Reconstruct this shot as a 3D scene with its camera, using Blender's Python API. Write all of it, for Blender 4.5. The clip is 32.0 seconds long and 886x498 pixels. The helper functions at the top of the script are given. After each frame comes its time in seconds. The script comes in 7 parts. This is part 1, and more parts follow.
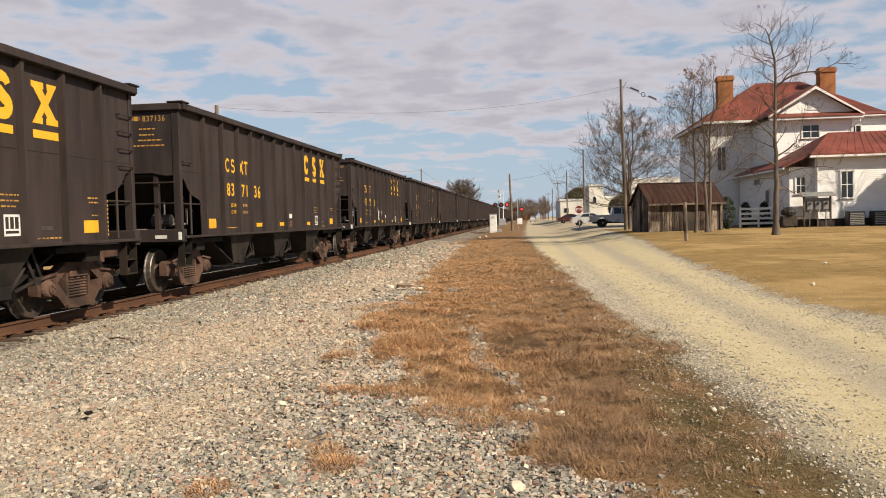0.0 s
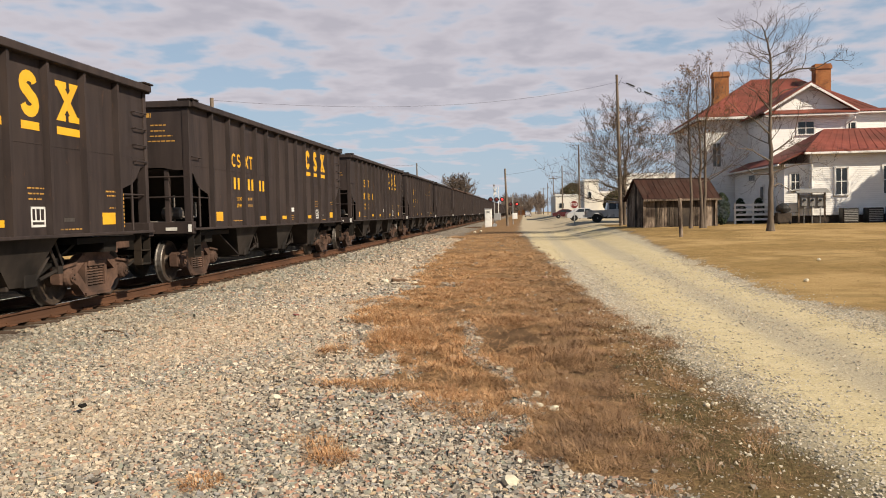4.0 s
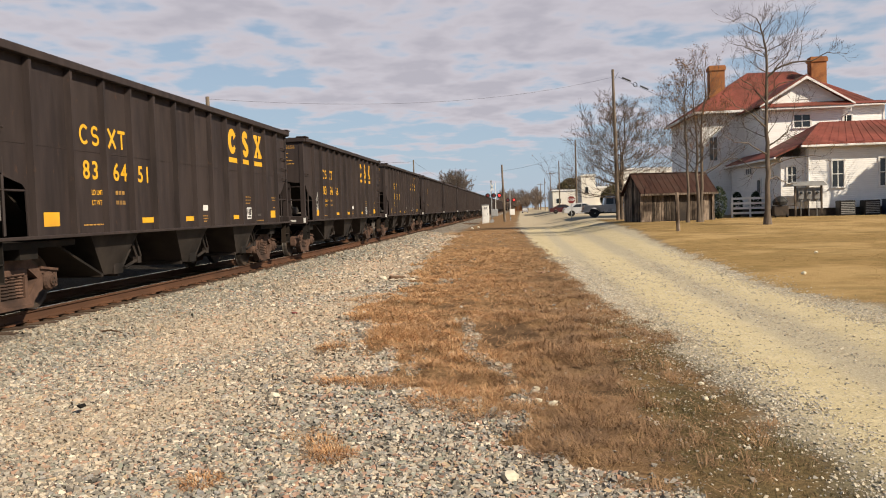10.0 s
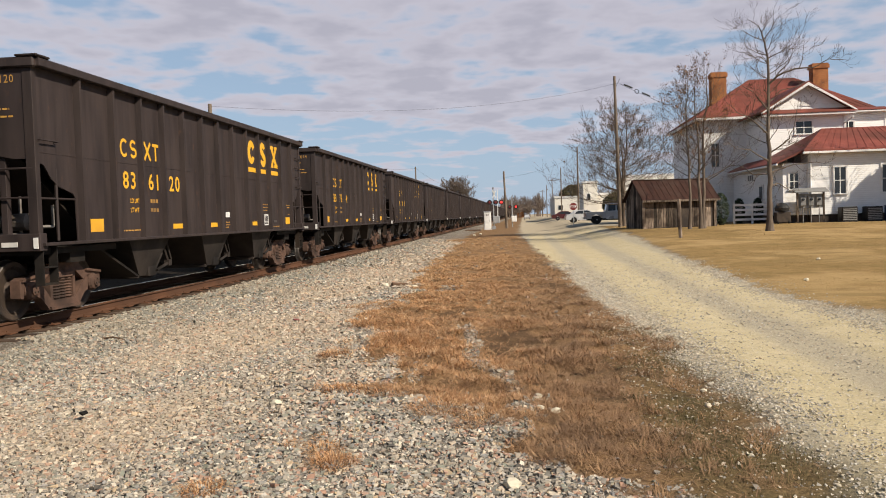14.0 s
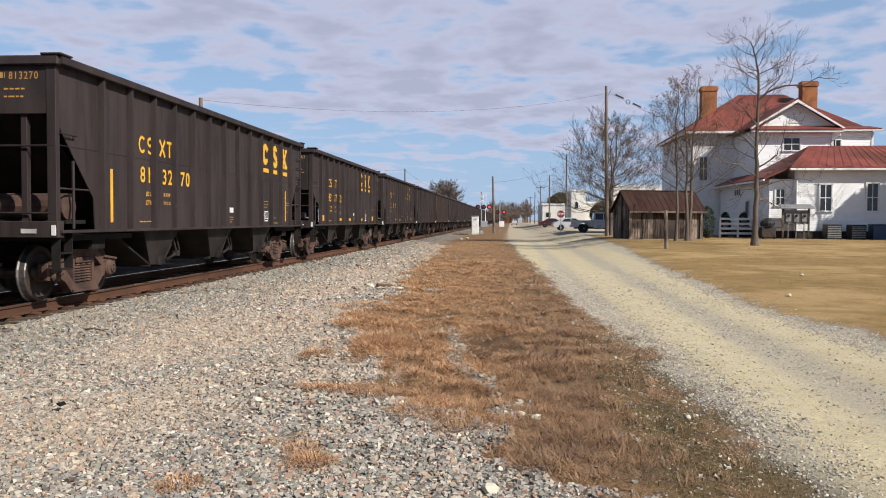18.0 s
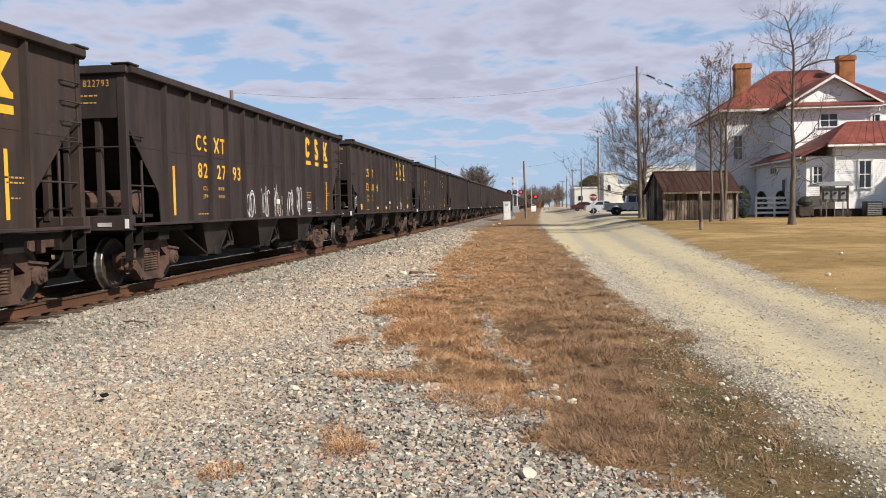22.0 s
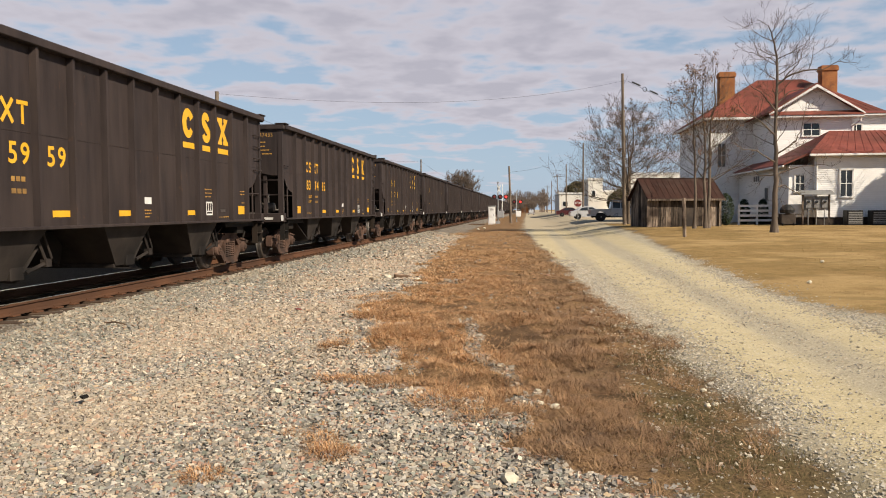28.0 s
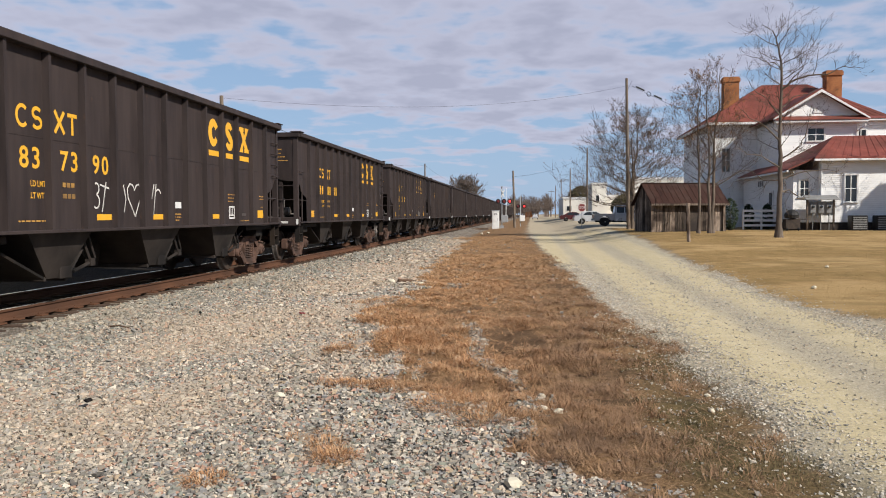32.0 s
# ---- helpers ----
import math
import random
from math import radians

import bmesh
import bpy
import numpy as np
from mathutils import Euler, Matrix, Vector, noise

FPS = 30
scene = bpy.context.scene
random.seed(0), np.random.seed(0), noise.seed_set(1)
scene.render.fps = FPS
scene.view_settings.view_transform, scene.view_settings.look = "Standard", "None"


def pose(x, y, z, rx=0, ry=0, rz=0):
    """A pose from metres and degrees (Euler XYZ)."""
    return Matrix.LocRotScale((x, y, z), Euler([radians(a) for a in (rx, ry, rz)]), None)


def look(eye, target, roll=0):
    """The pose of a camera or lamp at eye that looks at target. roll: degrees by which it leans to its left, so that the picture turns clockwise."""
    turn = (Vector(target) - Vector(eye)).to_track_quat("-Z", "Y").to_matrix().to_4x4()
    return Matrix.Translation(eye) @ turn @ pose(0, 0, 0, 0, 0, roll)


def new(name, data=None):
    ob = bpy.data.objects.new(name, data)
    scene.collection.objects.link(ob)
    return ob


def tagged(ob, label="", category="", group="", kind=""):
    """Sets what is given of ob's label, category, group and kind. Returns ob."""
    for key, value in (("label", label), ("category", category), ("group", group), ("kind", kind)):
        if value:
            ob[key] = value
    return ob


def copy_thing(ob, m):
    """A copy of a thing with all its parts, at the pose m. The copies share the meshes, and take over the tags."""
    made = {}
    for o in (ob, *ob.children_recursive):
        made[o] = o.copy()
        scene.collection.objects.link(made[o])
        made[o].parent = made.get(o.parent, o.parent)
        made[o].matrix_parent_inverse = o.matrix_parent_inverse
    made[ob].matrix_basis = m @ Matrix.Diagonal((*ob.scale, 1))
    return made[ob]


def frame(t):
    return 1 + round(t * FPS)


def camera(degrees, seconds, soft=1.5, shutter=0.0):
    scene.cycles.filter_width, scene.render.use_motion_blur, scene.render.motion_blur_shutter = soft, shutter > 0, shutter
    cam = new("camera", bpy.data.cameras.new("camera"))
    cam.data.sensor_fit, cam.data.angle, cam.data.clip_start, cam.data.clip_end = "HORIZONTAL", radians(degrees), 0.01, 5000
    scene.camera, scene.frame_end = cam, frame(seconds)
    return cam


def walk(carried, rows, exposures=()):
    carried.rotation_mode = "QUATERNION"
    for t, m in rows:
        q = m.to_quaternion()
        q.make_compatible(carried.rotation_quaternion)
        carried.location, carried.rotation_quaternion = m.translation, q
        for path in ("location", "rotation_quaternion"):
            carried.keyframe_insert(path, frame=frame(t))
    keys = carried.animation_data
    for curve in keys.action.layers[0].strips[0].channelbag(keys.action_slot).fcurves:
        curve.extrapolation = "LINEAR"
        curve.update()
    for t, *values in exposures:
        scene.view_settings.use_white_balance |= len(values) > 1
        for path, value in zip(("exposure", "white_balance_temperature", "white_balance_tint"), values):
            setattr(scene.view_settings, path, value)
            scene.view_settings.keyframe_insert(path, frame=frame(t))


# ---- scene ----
cam = camera(57.2, 32.0, soft=1.0)
# camera: held in the hand beside the gravel road, turning a little
EYE = (0.0, 0.0, 1.377)
TURNS = [  # seconds, rx, ry, rz
    (0, 87.90, 1.52, 6.02), (0.5, 87.91, 1.52, 5.92), (1, 88.04, 1.29, 5.84), (1.5, 88.01, 1.09, 6.13),
    (2, 88.14, 1.25, 6.45), (2.5, 88.39, 1.25, 5.79), (3, 88.22, 1.21, 5.52), (3.5, 87.79, 1.26, 5.70),
    (5.5, 87.25, 0.93, 5.46), (6, 87.22, 1.52, 5.22), (6.5, 87.53, 1.66, 5.06), (7, 87.67, 1.30, 5.15),
    (7.5, 87.87, 1.08, 5.68), (8, 88.09, 0.89, 5.89), (8.5, 88.17, 0.80, 6.03), (9, 88.23, 0.85, 5.86),
    (9.5, 87.93, 1.43, 5.79), (10, 87.25, 1.77, 5.49), (10.5, 87.53, 2.27, 5.57), (11, 87.55, 1.39, 5.72),
    (11.5, 87.27, 1.63, 5.08), (12, 87.60, 1.70, 5.69), (12.5, 87.80, 1.85, 5.79), (13, 87.79, 1.62, 5.56),
    (13.5, 87.79, 1.56, 5.60), (14, 87.73, 1.82, 5.63), (14.5, 87.68, 1.74, 5.66), (16.5, 87.92, 1.15, 5.23),
    (17, 87.92, 1.19, 5.22), (17.5, 87.85, 1.13, 5.10), (18, 87.93, -0.29, 4.76), (18.5, 87.99, 0.69, 5.42),
    (19, 87.86, 1.44, 7.09), (19.5, 87.61, 1.35, 7.87), (20, 87.14, 1.68, 7.96), (20.5, 86.83, 1.44, 8.01),
    (21, 86.85, 1.57, 7.62), (21.5, 86.92, 1.19, 7.30), (22, 86.99, 1.06, 6.98), (22.5, 87.09, 1.00, 6.85),
    (23, 87.22, 1.16, 6.74), (23.5, 87.27, 1.27, 6.71), (24, 87.29, 1.07, 6.76), (24.5, 87.34, 0.91, 6.77),
    (26.5, 87.24, 0.71, 6.72), (27, 87.35, 0.71, 6.31), (27.5, 87.29, 0.42, 5.99), (28, 87.26, 0.39, 5.93),
    (28.5, 87.29, 0.34, 5.97), (29, 87.36, 0.42, 6.21), (29.5, 87.47, 0.54, 6.32), (30, 87.51, 0.45, 6.33),
    (30.5, 87.59, 0.48, 6.37), (31, 87.65, 0.59, 6.37), (31.5, 87.69, 0.53, 6.33), (32, 87.57, 0.28, 6.20),
]
EXPOSURES = [(0.0, 0.42, 7150, 10), (9.0, 0.38, 7100, 10), (13.0, 0.40, 7000, 10), (14.5, 0.32, 6550, 10), (17.0, 0.35, 5950, 10), (19.5, 0.40, 6050, 10), (22.0, 0.46, 6200, 10), (24.5, 0.52, 6500, 10), (28.0, 0.40, 6950, 10), (30.0, 0.38, 6700, 10), (31.0, 0.35, 6350, 10), (32.0, 0.30, 6100, 10)]
walk(cam, [(t, pose(*EYE, rx, ry, rz)) for t, rx, ry, rz in TURNS], EXPOSURES)

# ---- world and sun ----
SUN_AZ, SUN_EL = -33.0, 37.0        # degrees from +x towards +y, and above the horizon
to_sun = Vector((math.cos(radians(SUN_EL)) * math.cos(radians(SUN_AZ)), math.cos(radians(SUN_EL)) * math.sin(radians(SUN_AZ)), math.sin(radians(SUN_EL))))
sun = new("sun", bpy.data.lights.new("sun", "SUN"))
sun.data.energy, sun.data.angle, sun.data.color = 5.0, radians(0.6), (1.0, 0.90, 0.76)
sun.matrix_world = look((0, 0, 60), Vector((0, 0, 60)) - to_sun)

world = bpy.data.worlds.new("sky")
scene.world = world
world.use_nodes = True
wt = world.node_tree
wt.nodes.clear()


sky = wt.nodes.new("ShaderNodeTexSky")
sky.sky_type, sky.sun_disc = "NISHITA", False
sky.sun_elevation, sky.sun_rotation = radians(SUN_EL), radians(90 - SUN_AZ)
sky.air_density, sky.dust_density, sky.ozone_density = 1.0, 0.4, 1.0
tc = wt.nodes.new("ShaderNodeTexCoord")
sep = wt.nodes.new("ShaderNodeSeparateXYZ")
wt.links.new(tc.outputs["Generated"], sep.inputs[0])


def wmath(op, a, b=None, clamp=False):
    n = wt.nodes.new("ShaderNodeMath")
    n.operation, n.use_clamp = op, clamp
    for i, v in enumerate((a, b)):
        if v is None:
            continue
        if isinstance(v, (int, float)):
            n.inputs[i].default_value = v
        else:
            wt.links.new(v, n.inputs[i])
    return n.outputs[0]


# broken heaped cloud in one high flat layer, seen from below
lift = wmath("ADD", wmath("MAXIMUM", sep.outputs[2], 0.0), 0.11)
plane = wt.nodes.new("ShaderNodeCombineXYZ")
wt.links.new(wmath("DIVIDE", sep.outputs[0], lift), plane.inputs[0])
wt.links.new(wmath("DIVIDE", sep.outputs[1], lift), plane.inputs[1])


def cloud_noise(scale, detail, rough, offset, turn=0.0, stretch=1.0, wisp=0.25):
    m = wt.nodes.new("ShaderNodeMapping")
    m.inputs["Location"].default_value = offset
    m.inputs["Rotation"].default_value = (0, 0, radians(turn))
    m.inputs["Scale"].default_value = (scale, scale * stretch, scale)
    wt.links.new(plane.outputs[0], m.inputs[0])
    n = wt.nodes.new("ShaderNodeTexNoise")
    n.inputs["Scale"].default_value, n.inputs["Detail"].default_value, n.inputs["Roughness"].default_value = 1.0, detail, rough
    n.inputs["Distortion"].default_value = wisp
    wt.links.new(m.outputs[0], n.inputs["Vector"])
    return n.outputs["Fac"]


big = cloud_noise(0.7, 3, 0.5, (2.3, 0.7, 0.4), 15)
small = cloud_noise(3.4, 3.2, 0.5, (5.1, 1.9, 1.3), -20, 1.0, 0.12)
fleck = cloud_noise(10.0, 3, 0.55, (1.7, 4.2, 0.8), 10, 0.8, 0.1)
cover = wmath("ADD", wmath("MULTIPLY", big, 0.40), wmath("ADD", wmath("MULTIPLY", small, 0.49), wmath("MULTIPLY", fleck, 0.11)))
# cover thins out towards the horizon
low = wt.nodes.new("ShaderNodeMapRange")
low.inputs["From Min"].default_value, low.inputs["From Max"].default_value = 0.03, 0.13
low.inputs["To Min"].default_value, low.inputs["To Max"].default_value = -0.10, 0.008
wt.links.new(sep.outputs[2], low.inputs["Value"])
cover = wmath("ADD", cover, low.outputs[0])
# and breaks up towards the zenith
high = wt.nodes.new("ShaderNodeMapRange")
high.inputs["From Min"].default_value, high.inputs["From Max"].default_value = 0.27, 0.4
high.inputs["To Min"].default_value, high.inputs["To Max"].default_value = 0.0, -0.4
wt.links.new(sep.outputs[2], high.inputs["Value"])
cover = wmath("ADD", cover, high.outputs[0])
ramp = wt.nodes.new("ShaderNodeMapRange")
ramp.interpolation_type = "SMOOTHSTEP"
ramp.inputs["From Min"].default_value, ramp.inputs["From Max"].default_value = 0.445, 0.55
wt.links.new(cover, ramp.inputs["Value"])
shade = wt.nodes.new("ShaderNodeMapRange")
shade.inputs["From Min"].default_value, shade.inputs["From Max"].default_value = 0.5, 0.62
wt.links.new(cover, shade.inputs["Value"])
tone = wt.nodes.new("ShaderNodeMix")
tone.data_type = "RGBA"
tone.inputs["A"].default_value, tone.inputs["B"].default_value = (7.3, 7.1, 8.2, 1), (5.45, 5.35, 6.4, 1)
wt.links.new(shade.outputs[0], tone.inputs["Factor"])
mixc = wt.nodes.new("ShaderNodeMix")
mixc.data_type = "RGBA"
wt.links.new(wmath("MULTIPLY", ramp.outputs[0], 0.9), mixc.inputs["Factor"])
# thin pale haze over the lowest part of the sky
veil = wt.nodes.new("ShaderNodeMapRange")
veil.inputs["From Min"].default_value, veil.inputs["From Max"].default_value = 0.0, 0.22
veil.inputs["To Min"].default_value, veil.inputs["To Max"].default_value = 0.8, 0.55
wt.links.new(sep.outputs[2], veil.inputs["Value"])
hazy = wt.nodes.new("ShaderNodeMix")
hazy.data_type = "RGBA"
hazy.inputs["B"].default_value = (4.4, 6.1, 8.7, 1)
clear = wt.nodes.new("ShaderNodeMapRange")
clear.inputs["From Min"].default_value, clear.inputs["From Max"].default_value = 0.27, 0.45
clear.inputs["To Min"].default_value, clear.inputs["To Max"].default_value = 1.0, 0.1
wt.links.new(sep.outputs[2], clear.inputs["Value"])
wt.links.new(wmath("MULTIPLY", veil.outputs[0], clear.outputs[0]), hazy.inputs["Factor"])
wt.links.new(sky.outputs[0], hazy.inputs["A"])
wt.links.new(hazy.outputs["Result"], mixc.inputs["A"])
wt.links.new(tone.outputs["Result"], mixc.inputs["B"])
bg = wt.nodes.new("ShaderNodeBackground")
bg.inputs["Strength"].default_value = 0.0664
wt.links.new(mixc.outputs["Result"], bg.inputs["Color"])
wo = wt.nodes.new("ShaderNodeOutputWorld")
wt.links.new(bg.outputs[0], wo.inputs[0])

# ---- materials ----


def nodes_of(name):
    m = bpy.data.materials.new(name)
    m.use_nodes = True
    nt = m.node_tree
    return m, nt, nt.nodes["Principled BSDF"]


def noise_node(nt, scale, detail=4.0, rough=0.55, stretch=None, coords="Object", seed=0.0):
    t = nt.nodes.new("ShaderNodeTexCoord")
    m = nt.nodes.new("ShaderNodeMapping")
    m.inputs["Location"].default_value = (seed, seed * 1.7, seed * 0.6)
    if stretch:
        m.inputs["Scale"].default_value = stretch
    if coords == "World":
        g = nt.nodes.new("ShaderNodeNewGeometry")
        nt.links.new(g.outputs["Position"], m.inputs[0])
    else:
        nt.links.new(t.outputs[coords], m.inputs[0])
    n = nt.nodes.new("ShaderNodeTexNoise")
    n.inputs["Scale"].default_value, n.inputs["Detail"].default_value, n.inputs["Roughness"].default_value = scale, detail, rough
    nt.links.new(m.outputs[0], n.inputs["Vector"])
    return n.outputs["Fac"]


def ranged(nt, value, a, b, lo=0.0, hi=1.0):
    r = nt.nodes.new("ShaderNodeMapRange")
    for key, v in (("From Min", a), ("From Max", b), ("To Min", lo), ("To Max", hi)):
        r.inputs[key].default_value = v
    nt.links.new(value, r.inputs["Value"])
    return r.outputs[0]


def blend(nt, fac, a, b, mode="MIX"):
    m = nt.nodes.new("ShaderNodeMix")
    m.data_type, m.blend_type = "RGBA", mode
    for key, v in (("Factor", fac), ("A", a), ("B", b)):
        if isinstance(v, (int, float)):
            m.inputs[key].default_value = v
        elif isinstance(v, tuple):
            m.inputs[key].default_value = (*v, 1)
        else:
            nt.links.new(v, m.inputs[key])
    return m.outputs["Result"]


def bumped(nt, bsdf, height, strength, distance):
    b = nt.nodes.new("ShaderNodeBump")
    b.inputs["Strength"].default_value, b.inputs["Distance"].default_value = strength, distance
    nt.links.new(height, b.inputs["Height"])
    nt.links.new(b.outputs[0], bsdf.inputs["Normal"])


def surface(name, c1, c2, scale=4.0, rough=0.7, metal=0.0, stretch=None, c3=None, coarse=0.6, bump=0.2, dist=0.004, vary=0.0, coords="Object"):
    """Two tones mixed by fine grain, a third by broad stains; vary shifts whole objects lighter or darker."""
    m, nt, bsdf = nodes_of(name)
    fine = noise_node(nt, scale, 6, 0.62, stretch, coords)
    col = blend(nt, ranged(nt, fine, 0.35, 0.68), c1, c2)
    broad = noise_node(nt, coarse, 3, 0.5, None, coords, 3.1)
    if c3:
        col = blend(nt, ranged(nt, broad, 0.5, 0.68), col, c3)
    if vary:
        info = nt.nodes.new("ShaderNodeObjectInfo")
        hsv = nt.nodes.new("ShaderNodeHueSaturation")
        nt.links.new(ranged(nt, info.outputs["Random"], 0, 1, 1 - vary, 1 + vary), hsv.inputs["Value"])
        nt.links.new(col, hsv.inputs["Color"])
        col = hsv.outputs[0]
    nt.links.new(col, bsdf.inputs["Base Color"])
    nt.links.new(ranged(nt, broad, 0.3, 0.7, rough - 0.08, min(1, rough + 0.08)), bsdf.inputs["Roughness"])
    bsdf.inputs["Metallic"].default_value = metal
    bsdf.inputs["Specular IOR Level"].default_value = 0.5 if rough < 0.6 or metal > 0.3 else 0.25
    if bump:
        bumped(nt, bsdf, fine, bump, dist)
    return m


def car_paint(name, c1, c2, dust, rust):
    """Worn freight car paint: coal dust in upright streaks, shallow dents, rust in small spots; each car has its own."""
    m, nt, bsdf = nodes_of(name)
    t = nt.nodes.new("ShaderNodeTexCoord")
    info = nt.nodes.new("ShaderNodeObjectInfo")
    off = nt.nodes.new("ShaderNodeVectorMath")
    off.operation = "MULTIPLY_ADD"
    off.inputs[1].default_value, off.inputs[2].default_value = (37.0, 53.0, 11.0), (0.0, 0.0, 0.0)
    nt.links.new(info.outputs["Random"], off.inputs[0])
    place = nt.nodes.new("ShaderNodeVectorMath")
    nt.links.new(t.outputs["Object"], place.inputs[0])
    nt.links.new(off.outputs[0], place.inputs[1])

    def noisy(scale, detail, stretch):
        mp = nt.nodes.new("ShaderNodeMapping")
        mp.inputs["Scale"].default_value = stretch
        nt.links.new(place.outputs[0], mp.inputs[0])
        n = nt.nodes.new("ShaderNodeTexNoise")
        n.inputs["Scale"].default_value, n.inputs["Detail"].default_value, n.inputs["Roughness"].default_value = scale, detail, 0.6
        nt.links.new(mp.outputs[0], n.inputs["Vector"])
        return n.outputs["Fac"]
    streak, patch, spot, dent = noisy(5.0, 5, (1, 1, 0.12)), noisy(0.7, 4, (1, 1, 0.6)), noisy(7.0, 5, (1, 1, 0.5)), noisy(1.5, 2, (1, 1, 0.5))
    col = blend(nt, ranged(nt, streak, 0.36, 0.64), c1, c2)
    col = blend(nt, ranged(nt, patch, 0.46, 0.66, 0, 0.55), col, dust)
    col = blend(nt, ranged(nt, spot, 0.64, 0.72, 0, 0.7), col, rust)
    hsv = nt.nodes.new("ShaderNodeHueSaturation")
    nt.links.new(ranged(nt, info.outputs["Random"], 0, 1, 0.93, 1.07), hsv.inputs["Value"])
    nt.links.new(col, hsv.inputs["Color"])
    nt.links.new(hsv.outputs[0], bsdf.inputs["Base Color"])
    nt.links.new(ranged(nt, patch, 0.3, 0.7, 0.6, 0.8), bsdf.inputs["Roughness"])
    bsdf.inputs["Specular IOR Level"].default_value = 0.3
    bumped(nt, bsdf, dent, 0.6, 0.03)
    return m


M_BLACK = car_paint("black_car_paint", (0.0205, 0.0148, 0.0143), (0.037, 0.0268, 0.0255), (0.048, 0.0345, 0.031), (0.0638, 0.0348, 0.0238))
M_BROWNCAR = car_paint("faded_brown_car_paint", (0.0255, 0.0183, 0.0157), (0.0408, 0.0289, 0.0238), (0.068, 0.0374, 0.0263), (0.0935, 0.0467, 0.0298))
M_RUSTED = surface("rusted_car_edge", (0.0638, 0.0357, 0.0238), (0.0935, 0.0527, 0.0357), 4.0, 0.8, 0.0, (1, 0.3, 1), (0.0425, 0.0289, 0.0221), 0.6, 0.2)
M_PRINT = surface("faded_yellow_print", (0.40, 0.215, 0.05), (0.50, 0.28, 0.065), 6.0, 0.6, 0.0, None, (0.187, 0.1105, 0.0425), 1.2, 0.05)
M_HOPPER = surface("coal_dusted_steel", (0.017, 0.0135, 0.0118), (0.039, 0.0305, 0.026), 2.0, 0.75, 0.0, None, (0.0093, 0.0076, 0.0068), 1.1, 0.15)
# grime darkened further so the undersides carry their shade in the colour
M_UNDER = surface("shaded_underframe_grime", (0.0076, 0.0064, 0.0055), (0.0153, 0.0123, 0.0102), 5.0, 0.85, 0.0, None, (0.0255, 0.0179, 0.0127), 0.9, 0.25)
M_TRUCK = surface("rusty_cast_steel", (0.0723, 0.0425, 0.0323), (0.1275, 0.0748, 0.0544), 6.0, 0.8, 0.1, None, (0.0425, 0.0281, 0.0229), 1.2, 0.4, 0.006, 0.2)
M_WHEEL = surface("dark_wheel_steel", (0.051, 0.0382, 0.0306), (0.085, 0.0595, 0.0425), 7.0, 0.6, 0.4, None, (0.034, 0.0255, 0.0221), 2.0, 0.2)
M_TREAD = surface("polished_wheel_tread", (0.1105, 0.0978, 0.0892), (0.204, 0.187, 0.17), 8.0, 0.5, 0.8, None, None, 1.0, 0.05)
M_YELLOW = surface("yellow_paint", (0.68, 0.357, 0.017), (0.731, 0.3995, 0.034), 6.0, 0.5, 0.0, None, (0.578, 0.289, 0.0255), 1.2, 0.05)
M_WHITEP = surface("white_paint", (0.612, 0.612, 0.595), (0.68, 0.68, 0.663), 6.0, 0.5, 0.0, None, None, 1.2, 0.05)
M_REDPAINT = surface("faded_red_spray", (0.0935, 0.017, 0.0153), (0.1445, 0.0255, 0.0213), 5.0, 0.7, 0.0, None, (0.0425, 0.0153, 0.0127), 2.0, 0.05)
M_GRAFF = surface("chalky_spray_paint", (0.476, 0.4675, 0.442), (0.629, 0.612, 0.578), 5.0, 0.7, 0.0, None, (0.306, 0.2975, 0.2805), 2.0, 0.05)
M_GALVD = surface("dusty_grey_pipework", (0.136, 0.1232, 0.1105), (0.221, 0.204, 0.187), 6.0, 0.6, 0.3, None, (0.0765, 0.0595, 0.0467), 1.5, 0.1)
M_RAIL = surface("rusty_rail", (0.0892, 0.0425, 0.0238), (0.1275, 0.0595, 0.0323), 5.0, 0.8, 0.1, (1, 0.15, 1), (0.068, 0.034, 0.0204), 0.4, 0.25)
M_RAILTOP = surface("polished_rail_head", (0.425, 0.408, 0.391), (0.51, 0.493, 0.476), 5.0, 0.25, 1.0, (1, 0.1, 1), None, 0.5, 0.03)
M_TIE = surface("weathered_tie_wood", (0.085, 0.0527, 0.034), (0.136, 0.085, 0.0553), 4.0, 0.9, 0.0, (1, 6, 6), (0.051, 0.0357, 0.0272), 0.7, 0.6, 0.01, 0.25)

# ---- mesh helpers ----


def part(name, bm, material, parent=None, label="", smooth=False, at=None):
    """Links a bmesh (or a ready mesh) as one mesh object under a thing or a part."""
    if isinstance(bm, bmesh.types.BMesh):
        me = bpy.data.meshes.new(name)
        bmesh.ops.recalc_face_normals(bm, faces=bm.faces)
        bm.to_mesh(me)
        bm.free()
        if smooth:
            for p in me.polygons:
                p.use_smooth = True
    else:
        me = bm
    if not me.materials:
        for m in material if isinstance(material, (list, tuple)) else (material,):
            me.materials.append(m)
    ob = new(name, me)
    ob.parent = parent
    if at is not None:
        ob.matrix_basis = at
    if label:
        ob["label"] = label
    return ob


def thing(name, m, label, category, group="", kind=""):
    ob = new(name)
    ob.empty_display_size = 0.3
    ob.matrix_basis = m
    return tagged(ob, label, category, group, kind)


